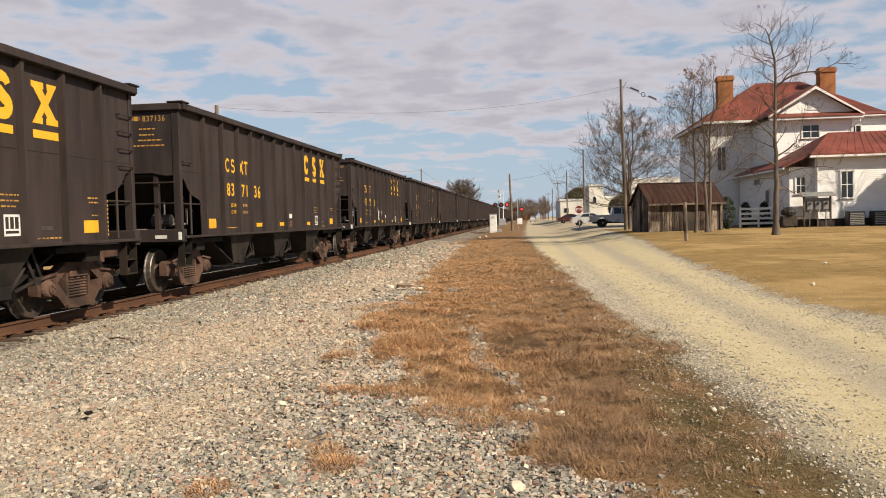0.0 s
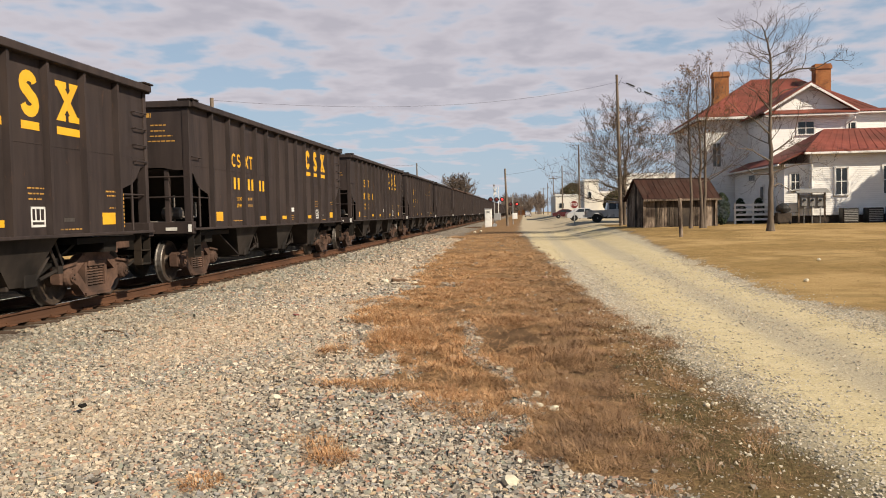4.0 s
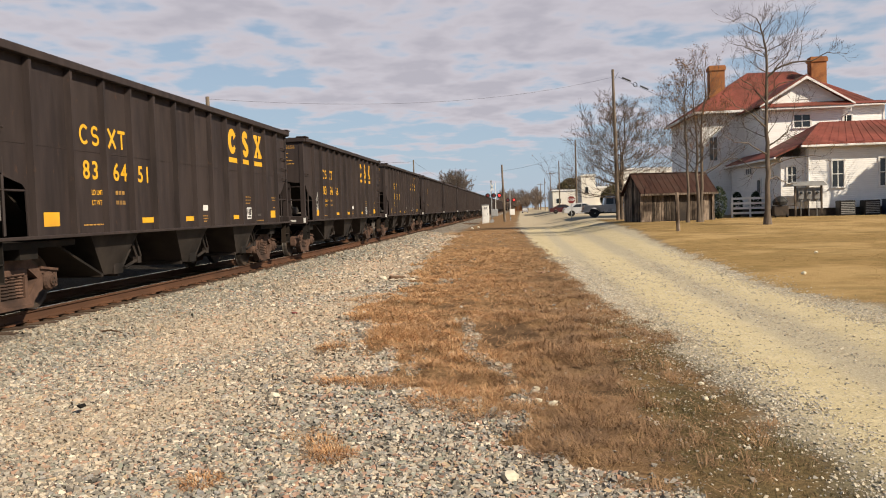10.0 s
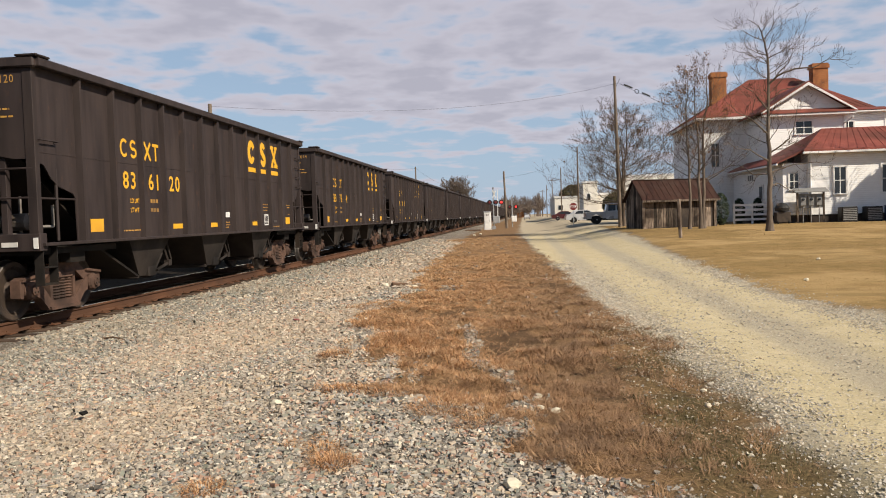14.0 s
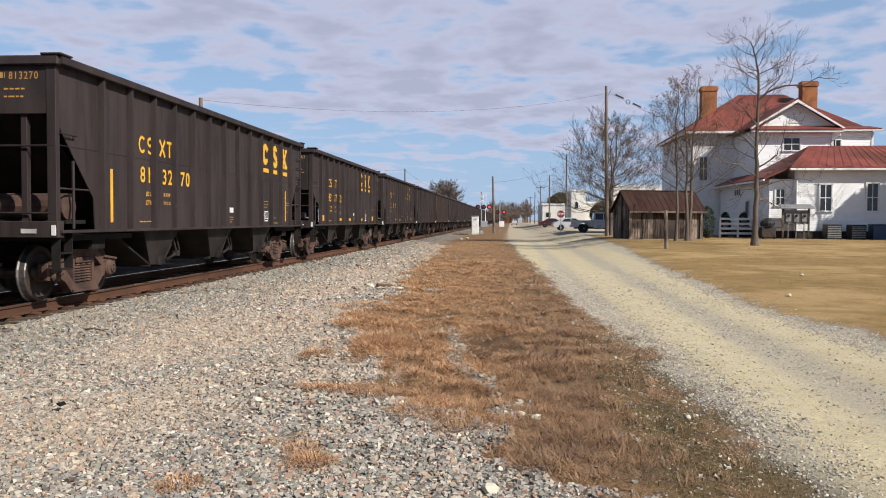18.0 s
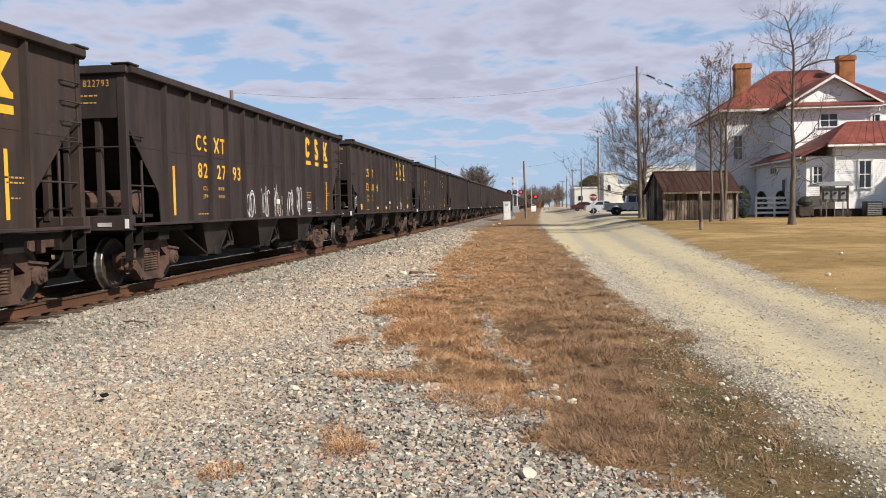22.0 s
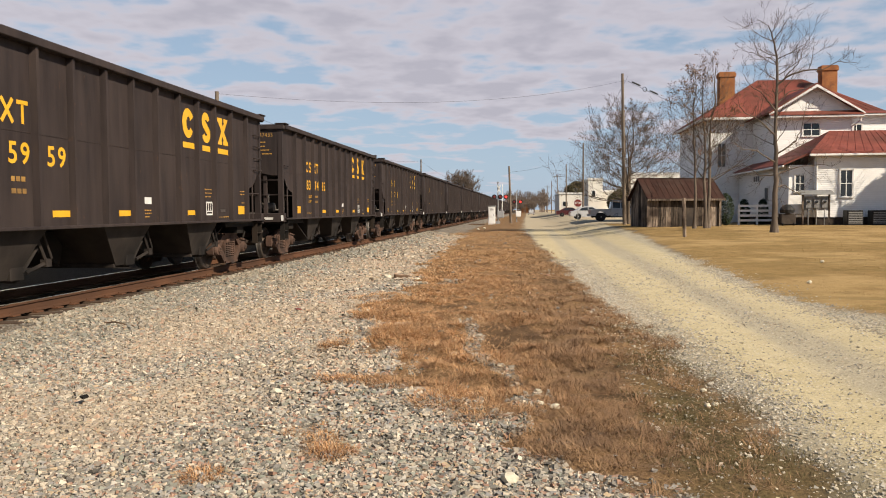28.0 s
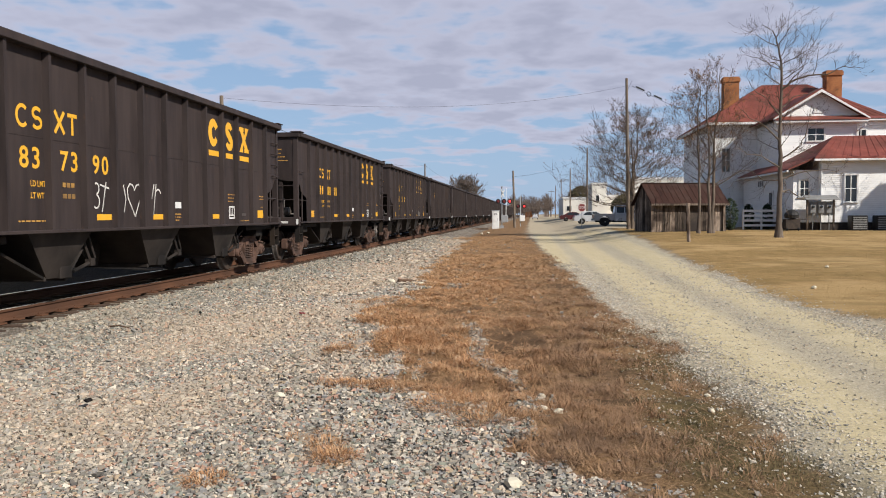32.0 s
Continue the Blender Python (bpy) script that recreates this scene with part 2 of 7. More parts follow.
def box(bm, x0, x1, y0, y1, z0, z1, mi=0):
    v = [bm.verts.new((x, y, z)) for z in (z0, z1) for x, y in ((x0, y0), (x1, y0), (x1, y1), (x0, y1))]
    for q in ((3, 2, 1, 0), (4, 5, 6, 7), (0, 1, 5, 4), (1, 2, 6, 5), (2, 3, 7, 6), (3, 0, 4, 7)):
        bm.faces.new([v[i] for i in q]).material_index = mi
    return v


def B(*boxes, bevel=0.0):
    bm = bmesh.new()
    for b in boxes:
        box(bm, *b)
    if bevel:
        bmesh.ops.bevel(bm, geom=list(bm.edges), offset=bevel, segments=1, affect="EDGES")
    return bm


def prism(bm, pts, a, b, axis="x", mi=0):
    """Extrudes a closed outline from a to b along an axis; the outline is in the two other axes, in order."""
    def at(p, d):
        return {"x": (d, p[0], p[1]), "y": (p[0], d, p[1]), "z": (p[0], p[1], d)}[axis]
    lo, hi = [bm.verts.new(at(p, a)) for p in pts], [bm.verts.new(at(p, b)) for p in pts]
    n = len(pts)
    bm.faces.new(lo).material_index = mi
    bm.faces.new(hi[::-1]).material_index = mi
    for i in range(n):
        bm.faces.new((lo[i], hi[i], hi[(i + 1) % n], lo[(i + 1) % n])).material_index = mi


def rod(bm, p, q, r0, r1=None, n=8, mi=0, cap=True):
    """A round bar from p to q."""
    p, q = Vector(p), Vector(q)
    r1 = r0 if r1 is None else r1
    d = (q - p).normalized()
    u = d.orthogonal().normalized()
    w = d.cross(u)
    ra = [bm.verts.new(p + (u * math.cos(a) + w * math.sin(a)) * r0) for a in (2 * math.pi * i / n for i in range(n))]
    rb = [bm.verts.new(q + (u * math.cos(a) + w * math.sin(a)) * r1) for a in (2 * math.pi * i / n for i in range(n))]
    for i in range(n):
        bm.faces.new((ra[i], ra[(i + 1) % n], rb[(i + 1) % n], rb[i])).material_index = mi
    if cap:
        bm.faces.new(ra[::-1]).material_index = mi
        bm.faces.new(rb).material_index = mi


def lathe(bm, profile, n=24, axis="x", mi=0):
    """Turns (distance along the axis, radius) pairs round it."""
    rings = []
    for d, r in profile:
        ring = []
        for i in range(n):
            a = 2 * math.pi * i / n
            c, s = r * math.cos(a), r * math.sin(a)
            ring.append(bm.verts.new({"x": (d, c, s), "y": (c, d, s), "z": (c, s, d)}[axis]))
        rings.append(ring)
    for k in range(len(rings) - 1):
        for i in range(n):
            f = bm.faces.new((rings[k][i], rings[k][(i + 1) % n], rings[k + 1][(i + 1) % n], rings[k + 1][i]))
            f.material_index = mi[k] if isinstance(mi, (list, tuple)) else mi
    bm.faces.new(rings[0][::-1])
    bm.faces.new(rings[-1])


def mesh_from(name, verts, faces, materials, smooth=False):
    me = bpy.data.meshes.new(name)
    me.from_pydata(verts, [], faces)
    for m in materials:
        me.materials.append(m)
    if smooth:
        me.polygons.foreach_set("use_smooth", np.ones(len(me.polygons), bool))
    me.update()
    return me


# ---- the ground ----
RNG = np.random.default_rng(7)
TRACK_X = -8.56


def ss(v, a, b):
    t = np.clip((v - a) / (b - a), 0, 1)
    return t * t * (3 - 2 * t)


LATTICE = RNG.random((256, 256))


def vnoise(x, y, scale, seed=0):
    """Smooth value noise, 0 to 1, for whole arrays."""
    x, y = np.asarray(x) / scale + seed * 17.3, np.asarray(y) / scale + seed * 9.1
    i, j = np.floor(x).astype(int), np.floor(y).astype(int)
    fx, fy = x - i, y - j
    fx, fy = fx * fx * (3 - 2 * fx), fy * fy * (3 - 2 * fy)
    g = lambda a, b: LATTICE[a % 256, b % 256]
    return (g(i, j) * (1 - fx) + g(i + 1, j) * fx) * (1 - fy) + (g(i, j + 1) * (1 - fx) + g(i + 1, j + 1) * fx) * fy


def fnoise(x, y, scale, seed=0):
    return 0.55 * vnoise(x, y, scale, seed) + 0.3 * vnoise(x, y, scale / 2.3, seed + 3) + 0.15 * vnoise(x, y, scale / 5, seed + 6)


def height(x, y):
    """Height of the ground over the rail top's level."""
    x, y = np.asarray(x, float), np.asarray(y, float)
    d = np.abs(x - TRACK_X)
    z = -0.225 + 0.01 * ss(d, 0.84, 1.0) - 0.18 * ss(d, 1.5, 3.4) + 0.09 * ss(d, 3.6, 6.5)
    rise = 0.55 * ss(y, 14, 50) * ss(x, 2.0, 6.5)
    z = z + rise + 0.03 * (fnoise(x, y, 2.4, 1) - 0.5) * ss(d, 2.4, 4.0)
    strip = ss(x, -3.4, -2.2) * (1 - ss(x, 0.9, 1.7)) * ss(y, 4.5, 6.5) * (1 - ss(y, 30, 50))
    z = z + strip * (0.16 * (fnoise(x, y, 0.42, 8) - 0.5) + 0.075 * (fnoise(x, y, 0.17, 19) - 0.5))
    z = z - 0.035 * (1 - ss(y, 25, 45)) * ss(x, 1.2, 1.9) * (1 - ss(x, 4.6, 5.4)) * (0.5 + 0.5 * np.cos((x - 3.2) * 3.3))
    return z


def cover_of(x, y):
    """How much of each covering lies at a place: dry grass strip, dirt road, lawn, bare dark soil, pavement."""
    x, y = np.asarray(x, float), np.asarray(y, float)
    n1, n2 = fnoise(x, y, 1.5, 2) - 0.5, fnoise(x, y, 0.5, 4) - 0.5
    n3 = fnoise(x, y, 0.22, 41) - 0.5
    left = np.interp(y, [3, 4.7, 5.8, 6.6, 7.3, 8.2, 9.2, 10.2, 11.7, 13, 15.6, 18.4, 22, 29, 43, 57, 120], [1.6, 0.85, 0.1, -0.35, -0.85, -1.7, -1.7, -1.95, -2.05, -2.75, -2.8, -2.75, -3.1, -3.5, -3.9, -4.6, -5.6])
    right = np.interp(y, [3, 6, 8.3, 10.2, 13.5, 20, 30, 60, 120], [1.8, 1.84, 1.82, 1.74, 1.52, 1.2, 0.83, -0.1, -0.4])
    grass = ss(x + n1 * 1.1 + n2 * 0.9 + n3 * 0.5, left - 0.1, left + 0.16) * (1 - ss(x + n1 * 0.4 + n2 * 0.45 + n3 * 0.4, right - 0.22, right + 0.1))
    # worn places: bare soil, and a trail of stone that shows through
    worn = 1.2 * np.exp(-(((x + 0.2) / 0.55) ** 2 + ((y - 10.8) / 1.35) ** 2)) + 0.68 * np.exp(-(((x - 1.42) / 0.32) ** 2 + ((y - 6.6) / 2.0) ** 2)) + 0.5 * np.exp(-(((x - 0.9) / 0.3) ** 2 + ((y - 8.6) / 1.6) ** 2))
    bare = ss(n1 * 1.2 + n2 * 0.6 + n3 * 0.5, 0.17, 0.34) * grass * (1 - ss(y, 18, 40)) * ss(x, left + 0.4, left + 1.2)
    bare = np.maximum(bare, grass * ss(worn + n2 * 0.5 + n3 * 0.4, 0.42, 0.68))
    trail = np.interp(y, [6.5, 8.5, 9.5, 10.8, 12.2], [0.1, -0.25, -0.68, -0.68, -0.95])
    gap = np.exp(-((x - trail) / 0.16) ** 2) * ss(y, 7.2, 8.0) * (1 - ss(y, 12.2, 12.8))
    gap = gap + 0.9 * np.exp(-(((x + 1.75) / 0.35) ** 2 + ((y - 18.6) / 0.7) ** 2)) + 0.8 * np.exp(-(((x - 0.1) / 0.3) ** 2 + ((y - 6.9) / 0.35) ** 2))
    gap = ss(gap + n2 * 0.9 + n3 * 1.1, 0.5, 0.85)
    grass, bare = grass * (1 - 0.8 * gap), bare * (1 - gap)
    verge = np.interp(y, [6, 13, 17, 27, 57], [5.3, 5.3, 5.0, 5.25, 5.9])
    road = ss(x + n1 * 0.35 + n2 * 0.35 + n3 * 0.3, right - 0.06, right + 0.2) * (1 - ss(x + n1 * 0.5 + n2 * 0.5, verge - 0.3, verge + 0.1))
    lawn = ss(x + n1 * 0.6 + n2 * 0.5 + n3 * 0.3, verge - 0.12, verge + 0.18)
    lawn = lawn * (1 - ss(y, 63, 66) * (1 - ss(x, 14, 18)))
    pave = ss(y + n1 * 1.5, 64, 70) * ss(x + 0.8 * n1, -0.9, 0.3) * (1 - ss(x, 15, 19))
    far = ss(y, 118, 124)
    side = ss(-x, 11.5, 13.5)
    # dark soil tone beyond the track, standing in for shade behind the train
    bare = np.maximum(bare, ss(-x, 11.0, 12.0) * (1 - ss(-x, 17.0, 20.0)))
    lawn = np.clip(lawn + ss(-x, 17.0, 20.0) * side + far * ss(x - 2.5, 4, 7), 0, 1)
    return grass * (1 - pave), road, lawn, bare, pave


def spread(start, stop, first, grow):
    out, step = [start], first
    while out[-1] < stop:
        out.append(out[-1] + step)
        step *= grow
    return out


def ground_material():
    m, nt, bsdf = nodes_of("ground_cover")
    at = nt.nodes.new("ShaderNodeAttribute")
    at.attribute_name = "cover"
    s = nt.nodes.new("ShaderNodeSeparateColor")
    nt.links.new(at.outputs["Color"], s.inputs[0])
    at2 = nt.nodes.new("ShaderNodeAttribute")
    at2.attribute_name = "cover_more"
    s2 = nt.nodes.new("ShaderNodeSeparateColor")
    nt.links.new(at2.outputs["Color"], s2.inputs[0])
    grain = noise_node(nt, 26, 6, 0.7, None, "World")
    mid = noise_node(nt, 2.2, 5, 0.6, None, "World", 1.0)
    big = noise_node(nt, 0.35, 4, 0.55, None, "World", 2.0)
    # crushed stone between the larger pieces
    vor = nt.nodes.new("ShaderNodeTexVoronoi")
    g = nt.nodes.new("ShaderNodeNewGeometry")
    nt.links.new(g.outputs["Position"], vor.inputs["Vector"])
    vor.inputs["Scale"].default_value = 24.0
    vs = nt.nodes.new("ShaderNodeSeparateColor")
    nt.links.new(vor.outputs["Color"], vs.inputs[0])
    stone = blend(nt, vs.outputs[0], (0.1445, 0.1403, 0.1275), (0.476, 0.442, 0.3825))
    stone = blend(nt, ranged(nt, vs.outputs[1], 0.6, 0.95, 0, 0.6), stone, (0.2805, 0.17, 0.1105))
    # edges of the pieces darkened, painting shade into the gaps between
    stone = blend(nt, ranged(nt, vor.outputs["Distance"], 0.3, 0.6), stone, (0.102, 0.0892, 0.0765))
    stone = blend(nt, ranged(nt, big, 0.45, 0.65, 0, 0.45), stone, (0.2805, 0.2295, 0.17))
    thatch = blend(nt, ranged(nt, grain, 0.35, 0.65), (0.119, 0.0723, 0.0408), (0.306, 0.187, 0.0978))
    thatch = blend(nt, ranged(nt, mid, 0.5, 0.7, 0, 0.6), thatch, (0.187, 0.1275, 0.0765))
    col = blend(nt, s.outputs[0], stone, thatch)
    soil = blend(nt, ranged(nt, grain, 0.35, 0.65), (0.0765, 0.0467, 0.0272), (0.1615, 0.102, 0.0595))
    col = blend(nt, s2.outputs[0], col, soil)
    # near-black coal dust tone, also painting the shade under the train
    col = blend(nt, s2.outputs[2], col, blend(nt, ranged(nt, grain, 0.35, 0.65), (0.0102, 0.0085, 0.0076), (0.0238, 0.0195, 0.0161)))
    dirt = blend(nt, ranged(nt, mid, 0.35, 0.65), (0.493, 0.4123, 0.2507), (0.5695, 0.4845, 0.3145))
    dirt = blend(nt, ranged(nt, grain, 0.5, 0.75, 0, 0.4), dirt, (0.323, 0.272, 0.1913))
    # wheel tracks are paler and finer than the middle and the edges
    sx = nt.nodes.new("ShaderNodeSeparateXYZ")
    nt.links.new(g.outputs["Position"], sx.inputs[0])
    wav = nt.nodes.new("ShaderNodeMath")
    wav.operation = "SINE"
    k = nt.nodes.new("ShaderNodeMath")
    k.operation = "MULTIPLY_ADD"
    k.inputs[1].default_value, k.inputs[2].default_value = 3.7, -4.9
    nt.links.new(sx.outputs[0], k.inputs[0])
    nt.links.new(k.outputs[0], wav.inputs[0])
    wob = nt.nodes.new("ShaderNodeMath")
    wob.operation = "MULTIPLY_ADD"
    wob.inputs[1].default_value = 1.8
    nt.links.new(big, wob.inputs[0])
    nt.links.new(wav.outputs[0], wob.inputs[2])
    dirt = blend(nt, ranged(nt, wob.outputs[0], 0.6, 1.5, 0, 0.6), dirt, (0.442, 0.3867, 0.289))
    speck = nt.nodes.new("ShaderNodeTexVoronoi")
    speck.inputs["Scale"].default_value = 55.0
    nt.links.new(g.outputs["Position"], speck.inputs["Vector"])
    sv = nt.nodes.new("ShaderNodeSeparateColor")
    nt.links.new(speck.outputs["Color"], sv.inputs[0])
    dirt = blend(nt, ranged(nt, sv.outputs[0], 0.84, 0.9, 0, 0.5), dirt, (0.289, 0.255, 0.1955))
    dirt = blend(nt, ranged(nt, sv.outputs[1], 0.9, 0.95, 0, 0.6), dirt, (0.629, 0.5695, 0.4505))
    margin = blend(nt, sv.outputs[2], (0.255, 0.2253, 0.1742), (0.51, 0.4547, 0.357))
    dirt = blend(nt, ranged(nt, wob.outputs[0], 1.2, 1.75, 0, 0.45), dirt, margin)
    col = blend(nt, s.outputs[1], col, dirt)
    at3 = nt.nodes.new("ShaderNodeAttribute")
    at3.attribute_name = "cover_moss"
    s3 = nt.nodes.new("ShaderNodeSeparateColor")
    nt.links.new(at3.outputs["Color"], s3.inputs[0])
    col = blend(nt, ranged(nt, s3.outputs[0], 0.0, 1.0, 0, 0.75), col, blend(nt, ranged(nt, grain, 0.35, 0.65), (0.0595, 0.0527, 0.0238), (0.1318, 0.1105, 0.0527)))
    turf = blend(nt, ranged(nt, grain, 0.3, 0.7), (0.1785, 0.1105, 0.0425), (0.408, 0.2762, 0.1232))
    turf = blend(nt, ranged(nt, mid, 0.48, 0.64, 0, 0.6), turf, (0.1785, 0.1232, 0.0493))
    turf = blend(nt, ranged(nt, big, 0.48, 0.6, 0, 0.6), turf, (0.476, 0.3272, 0.1573))
    turf = blend(nt, ranged(nt, noise_node(nt, 0.9, 4, 0.6, (0.5, 1, 1), "World", 7.0), 0.5, 0.66, 0, 0.6), turf, (0.1955, 0.136, 0.0578))
    col = blend(nt, s.outputs[2], col, turf)
    pave = blend(nt, ranged(nt, mid, 0.3, 0.7), (0.4675, 0.3952, 0.2805), (0.3825, 0.323, 0.2338))
    pave = blend(nt, ranged(nt, grain, 0.5, 0.8, 0, 0.4), pave, (0.136, 0.1275, 0.1148))
    col = blend(nt, s2.outputs[1], col, pave)
    nt.links.new(col, bsdf.inputs["Base Color"])
    bsdf.inputs["Roughness"].default_value = 0.95
    bsdf.inputs["Specular IOR Level"].default_value = 0.05
    bumped(nt, bsdf, grain, 0.7, 0.03)
    return m


def make_ground():
    xs = sorted(set(round(v, 4) for v in spread(4.0, 1800, 0.1, 1.07) + [-v for v in spread(10.0, 1800, 0.1, 1.1)] + list(np.arange(-9.9, 4.0, 0.06))))
    ys = sorted(set(round(v, 4) for v in spread(2.0, 2200, 0.07, 1.0125)[:1] + list(np.arange(2.0, 16.0, 0.07)) + spread(16.0, 2200, 0.09, 1.03) + [-v for v in spread(-1.9, 1200, 0.1, 1.15)]))
    X, Y = np.meshgrid(xs, ys)
    Z = height(X, Y)
    g, r, l, b, p = cover_of(X, Y)
    # coal dust between the rails, run on outward as the train's painted shade
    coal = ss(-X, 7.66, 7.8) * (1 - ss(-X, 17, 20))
    moss = np.exp(-(((X - 1.3 - 0.08 * (Y - 6)) / 0.45) ** 2 + ((Y - 6.4) / 2.6) ** 2)) * (0.3 + 1.3 * fnoise(X, Y, 0.4, 31)) + 0.8 * np.exp(-(((X - 1.9) / 0.4) ** 2 + ((Y - 4.6) / 1.2) ** 2))
    Z = Z + (0.012 * (vnoise(X, Y, 0.12, 5) - 0.5))
    nx, ny = len(xs), len(ys)
    verts = np.stack([X.ravel(), Y.ravel(), Z.ravel()], 1)
    idx = np.arange(nx * ny).reshape(ny, nx)
    quads = np.stack([idx[:-1, :-1].ravel(), idx[:-1, 1:].ravel(), idx[1:, 1:].ravel(), idx[1:, :-1].ravel()], 1)
    me = bpy.data.meshes.new("ground")
    me.vertices.add(len(verts))
    me.vertices.foreach_set("co", verts.ravel())
    me.loops.add(quads.size)
    me.loops.foreach_set("vertex_index", quads.ravel())
    me.polygons.add(len(quads))
    me.polygons.foreach_set("loop_start", np.arange(0, quads.size, 4))
    me.polygons.foreach_set("use_smooth", np.ones(len(quads), bool))
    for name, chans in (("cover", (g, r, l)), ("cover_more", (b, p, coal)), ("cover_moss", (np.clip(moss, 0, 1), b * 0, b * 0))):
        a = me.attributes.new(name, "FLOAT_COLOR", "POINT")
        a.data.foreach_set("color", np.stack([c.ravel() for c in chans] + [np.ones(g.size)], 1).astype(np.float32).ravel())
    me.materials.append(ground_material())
    me.update(calc_edges=True)
    ob = new("ground", me)
    return tagged(ob, "ground of grey ballast, tawny dead grass, a pale gravel road and dormant lawn", "ground", kind="structure")


make_ground()


# ---- the railway track ----
def make_track():
    track = thing("railway_track", pose(TRACK_X, 0, 0), "single railway track with rusty rails on weathered wooden ties", "railway track", kind="structure")
    # a rail's section, head up; the running surface is bright
    half = [(0.075, -0.171), (0.075, -0.158), (0.014, -0.135), (0.01, -0.05), (0.036, -0.036), (0.037, -0.006), (0.031, 0.0)]
    sec = half + [(-a, b) for a, b in half[::-1]]
    for side in (-1, 1):
        bm = bmesh.new()
        cuts = [-700, -100, 0, 30, 80, 160, 300, 800]
        rings = [[bm.verts.new((side * 0.7545 + a, y, b)) for a, b in sec] for y in cuts]
        n = len(sec)
        for k in range(len(cuts) - 1):
            for i in range(n):
                f = bm.faces.new((rings[k][i], rings[k][(i + 1) % n], rings[k + 1][(i + 1) % n], rings[k + 1][i]))
                f.material_index = 1 if i == len(half) - 1 else 0
        part("rail", bm, [M_RAIL, M_RAILTOP], track)
    ties = []
    for k in range(4):
        bm = B((-1.3, 1.3, -0.115, 0.115, -0.37, -0.188 - 0.004 * k), bevel=0.012)
        bmesh.ops.subdivide_edges(bm, edges=[e for e in bm.edges if abs(e.verts[0].co.x - e.verts[1].co.x) > 1], cuts=4)
        for v in bm.verts:
            v.co += Vector((random.uniform(-0.02, 0.02) if abs(v.co.x) > 1.2 else 0, random.uniform(-0.008, 0.008), random.uniform(-0.006, 0.004)))
        me = bpy.data.meshes.new("tie")
        bm.to_mesh(me)
        bm.free()
        me.materials.append(M_TIE)
        ties.append(me)
    plate = bpy.data.meshes.new("tie_plate")
    bm = B((-0.17, 0.17, -0.09, 0.09, -0.19, -0.168), (0.08, 0.1, -0.06, -0.04, -0.17, -0.14), (-0.1, -0.08, 0.04, 0.06, -0.17, -0.14))
    bm.to_mesh(plate)
    bm.free()
    plate.materials.append(M_RAIL)
    for i in range(285):
        y = 4.0 + i * 0.535 + random.uniform(-0.03, 0.03)
        t = part("tie", random.choice(ties), M_TIE, track, at=pose(random.uniform(-0.06, 0.06), y, random.uniform(-0.004, 0.004), 0, 0, random.uniform(-1.2, 1.2)))
        if y < 40:
            part("tie_plate", plate, M_RAIL, t, at=pose(0.7545, 0, 0.004))
    bm = bmesh.new()
    for i in range(420):
        y = 156.5 + i * 0.535
        box(bm, -1.3, 1.3, y - 0.115, y + 0.115, -0.34, -0.19)
    for i in range(60):
        y = 3.4 - i * 0.535
        box(bm, -1.3, 1.3, y - 0.115, y + 0.115, -0.34, -0.19)
    tagged(part("distant_ties", bm, M_TIE, track), kind="stuff")


make_track()

# ---- the coal train ----
PITCH = 16.15                                # coupled length
HALF = {"arched": 7.095, "open": 7.39}       # half a body's length, by kind of car
RIBS = (-5.92, -4.85, -3.83, -2.88, -1.94, -0.95, 0.0, 0.95, 1.94, 2.88, 3.83, 4.85, 5.92)
WIDE_RIBS = (-6.0, -4.95, -3.95, -2.97, -1.97, -1.0, 0.0, 1.0, 1.97, 2.97, 3.95, 4.95, 6.0)
SILL, TOP = 1.16, 3.89
MARK = 0.01                                  # the lettering's shift along the side
PX = 1.475                                    # outer face of the side sheets


def text_outline(body, size, squeeze=1.0, weight=0.016):
    """Vertices and faces of a text in Blender's own font, from (0, 0) on its base line."""
    cu = bpy.data.curves.new("lettering", "FONT")
    cu.body, cu.size, cu.resolution_u = body, size, 3
    cu.align_x = "CENTER"
    cu.offset = weight * size
    ob = bpy.data.objects.new("lettering", cu)
    scene.collection.objects.link(ob)
    dg = bpy.context.evaluated_depsgraph_get()
    me = ob.evaluated_get(dg).to_mesh()
    verts = [(v.co.x * squeeze, v.co.y) for v in me.vertices]
    faces = [tuple(p.vertices) for p in me.polygons]
    ob.evaluated_get(dg).to_mesh_clear()
    bpy.data.objects.remove(ob)
    bpy.data.curves.remove(cu)
    return verts, faces


DIGITS = {d: text_outline(d, 1.0, 1.0, 0.018) for d in "0123456789"}
THIN_DIGITS = {d: text_outline(d, 1.0, 1.0, 0.0) for d in "0123456789"}


def lettered(groups):
    """One flat mesh of texts: (outline, centre along, base height, scale, squeeze, face). face 'side' looks to +x, 'end' to -y."""
    vs, fs = [], []
    for (verts, faces), c, z, k, q, face, depth in groups:
        n = len(vs)
        for a, b in verts:
            vs.append((depth, c + MARK + a * k * q, z + b * k) if face == "side" else (c + a * k * q, depth, z + b * k))
        fs += [tuple(i + n for i in f) for f in faces]
    return vs, fs


def number_groups(number, half):
    g = []
    for i, c in enumerate((-4.225, -3.235, -2.32)):
        for j in (0, 1):
            d = DIGITS[number[2 * i + j]]
            g.append((d, c + (-0.14, 0.14)[j], 2.075, 0.425, 1.07, "side", PX + 0.005))
    for j, ch in enumerate(number):
        g.append((THIN_DIGITS[ch], 0.775 + 0.083 * j, 3.535, 0.165, 0.85, "end", -half - 0.004))
    return g


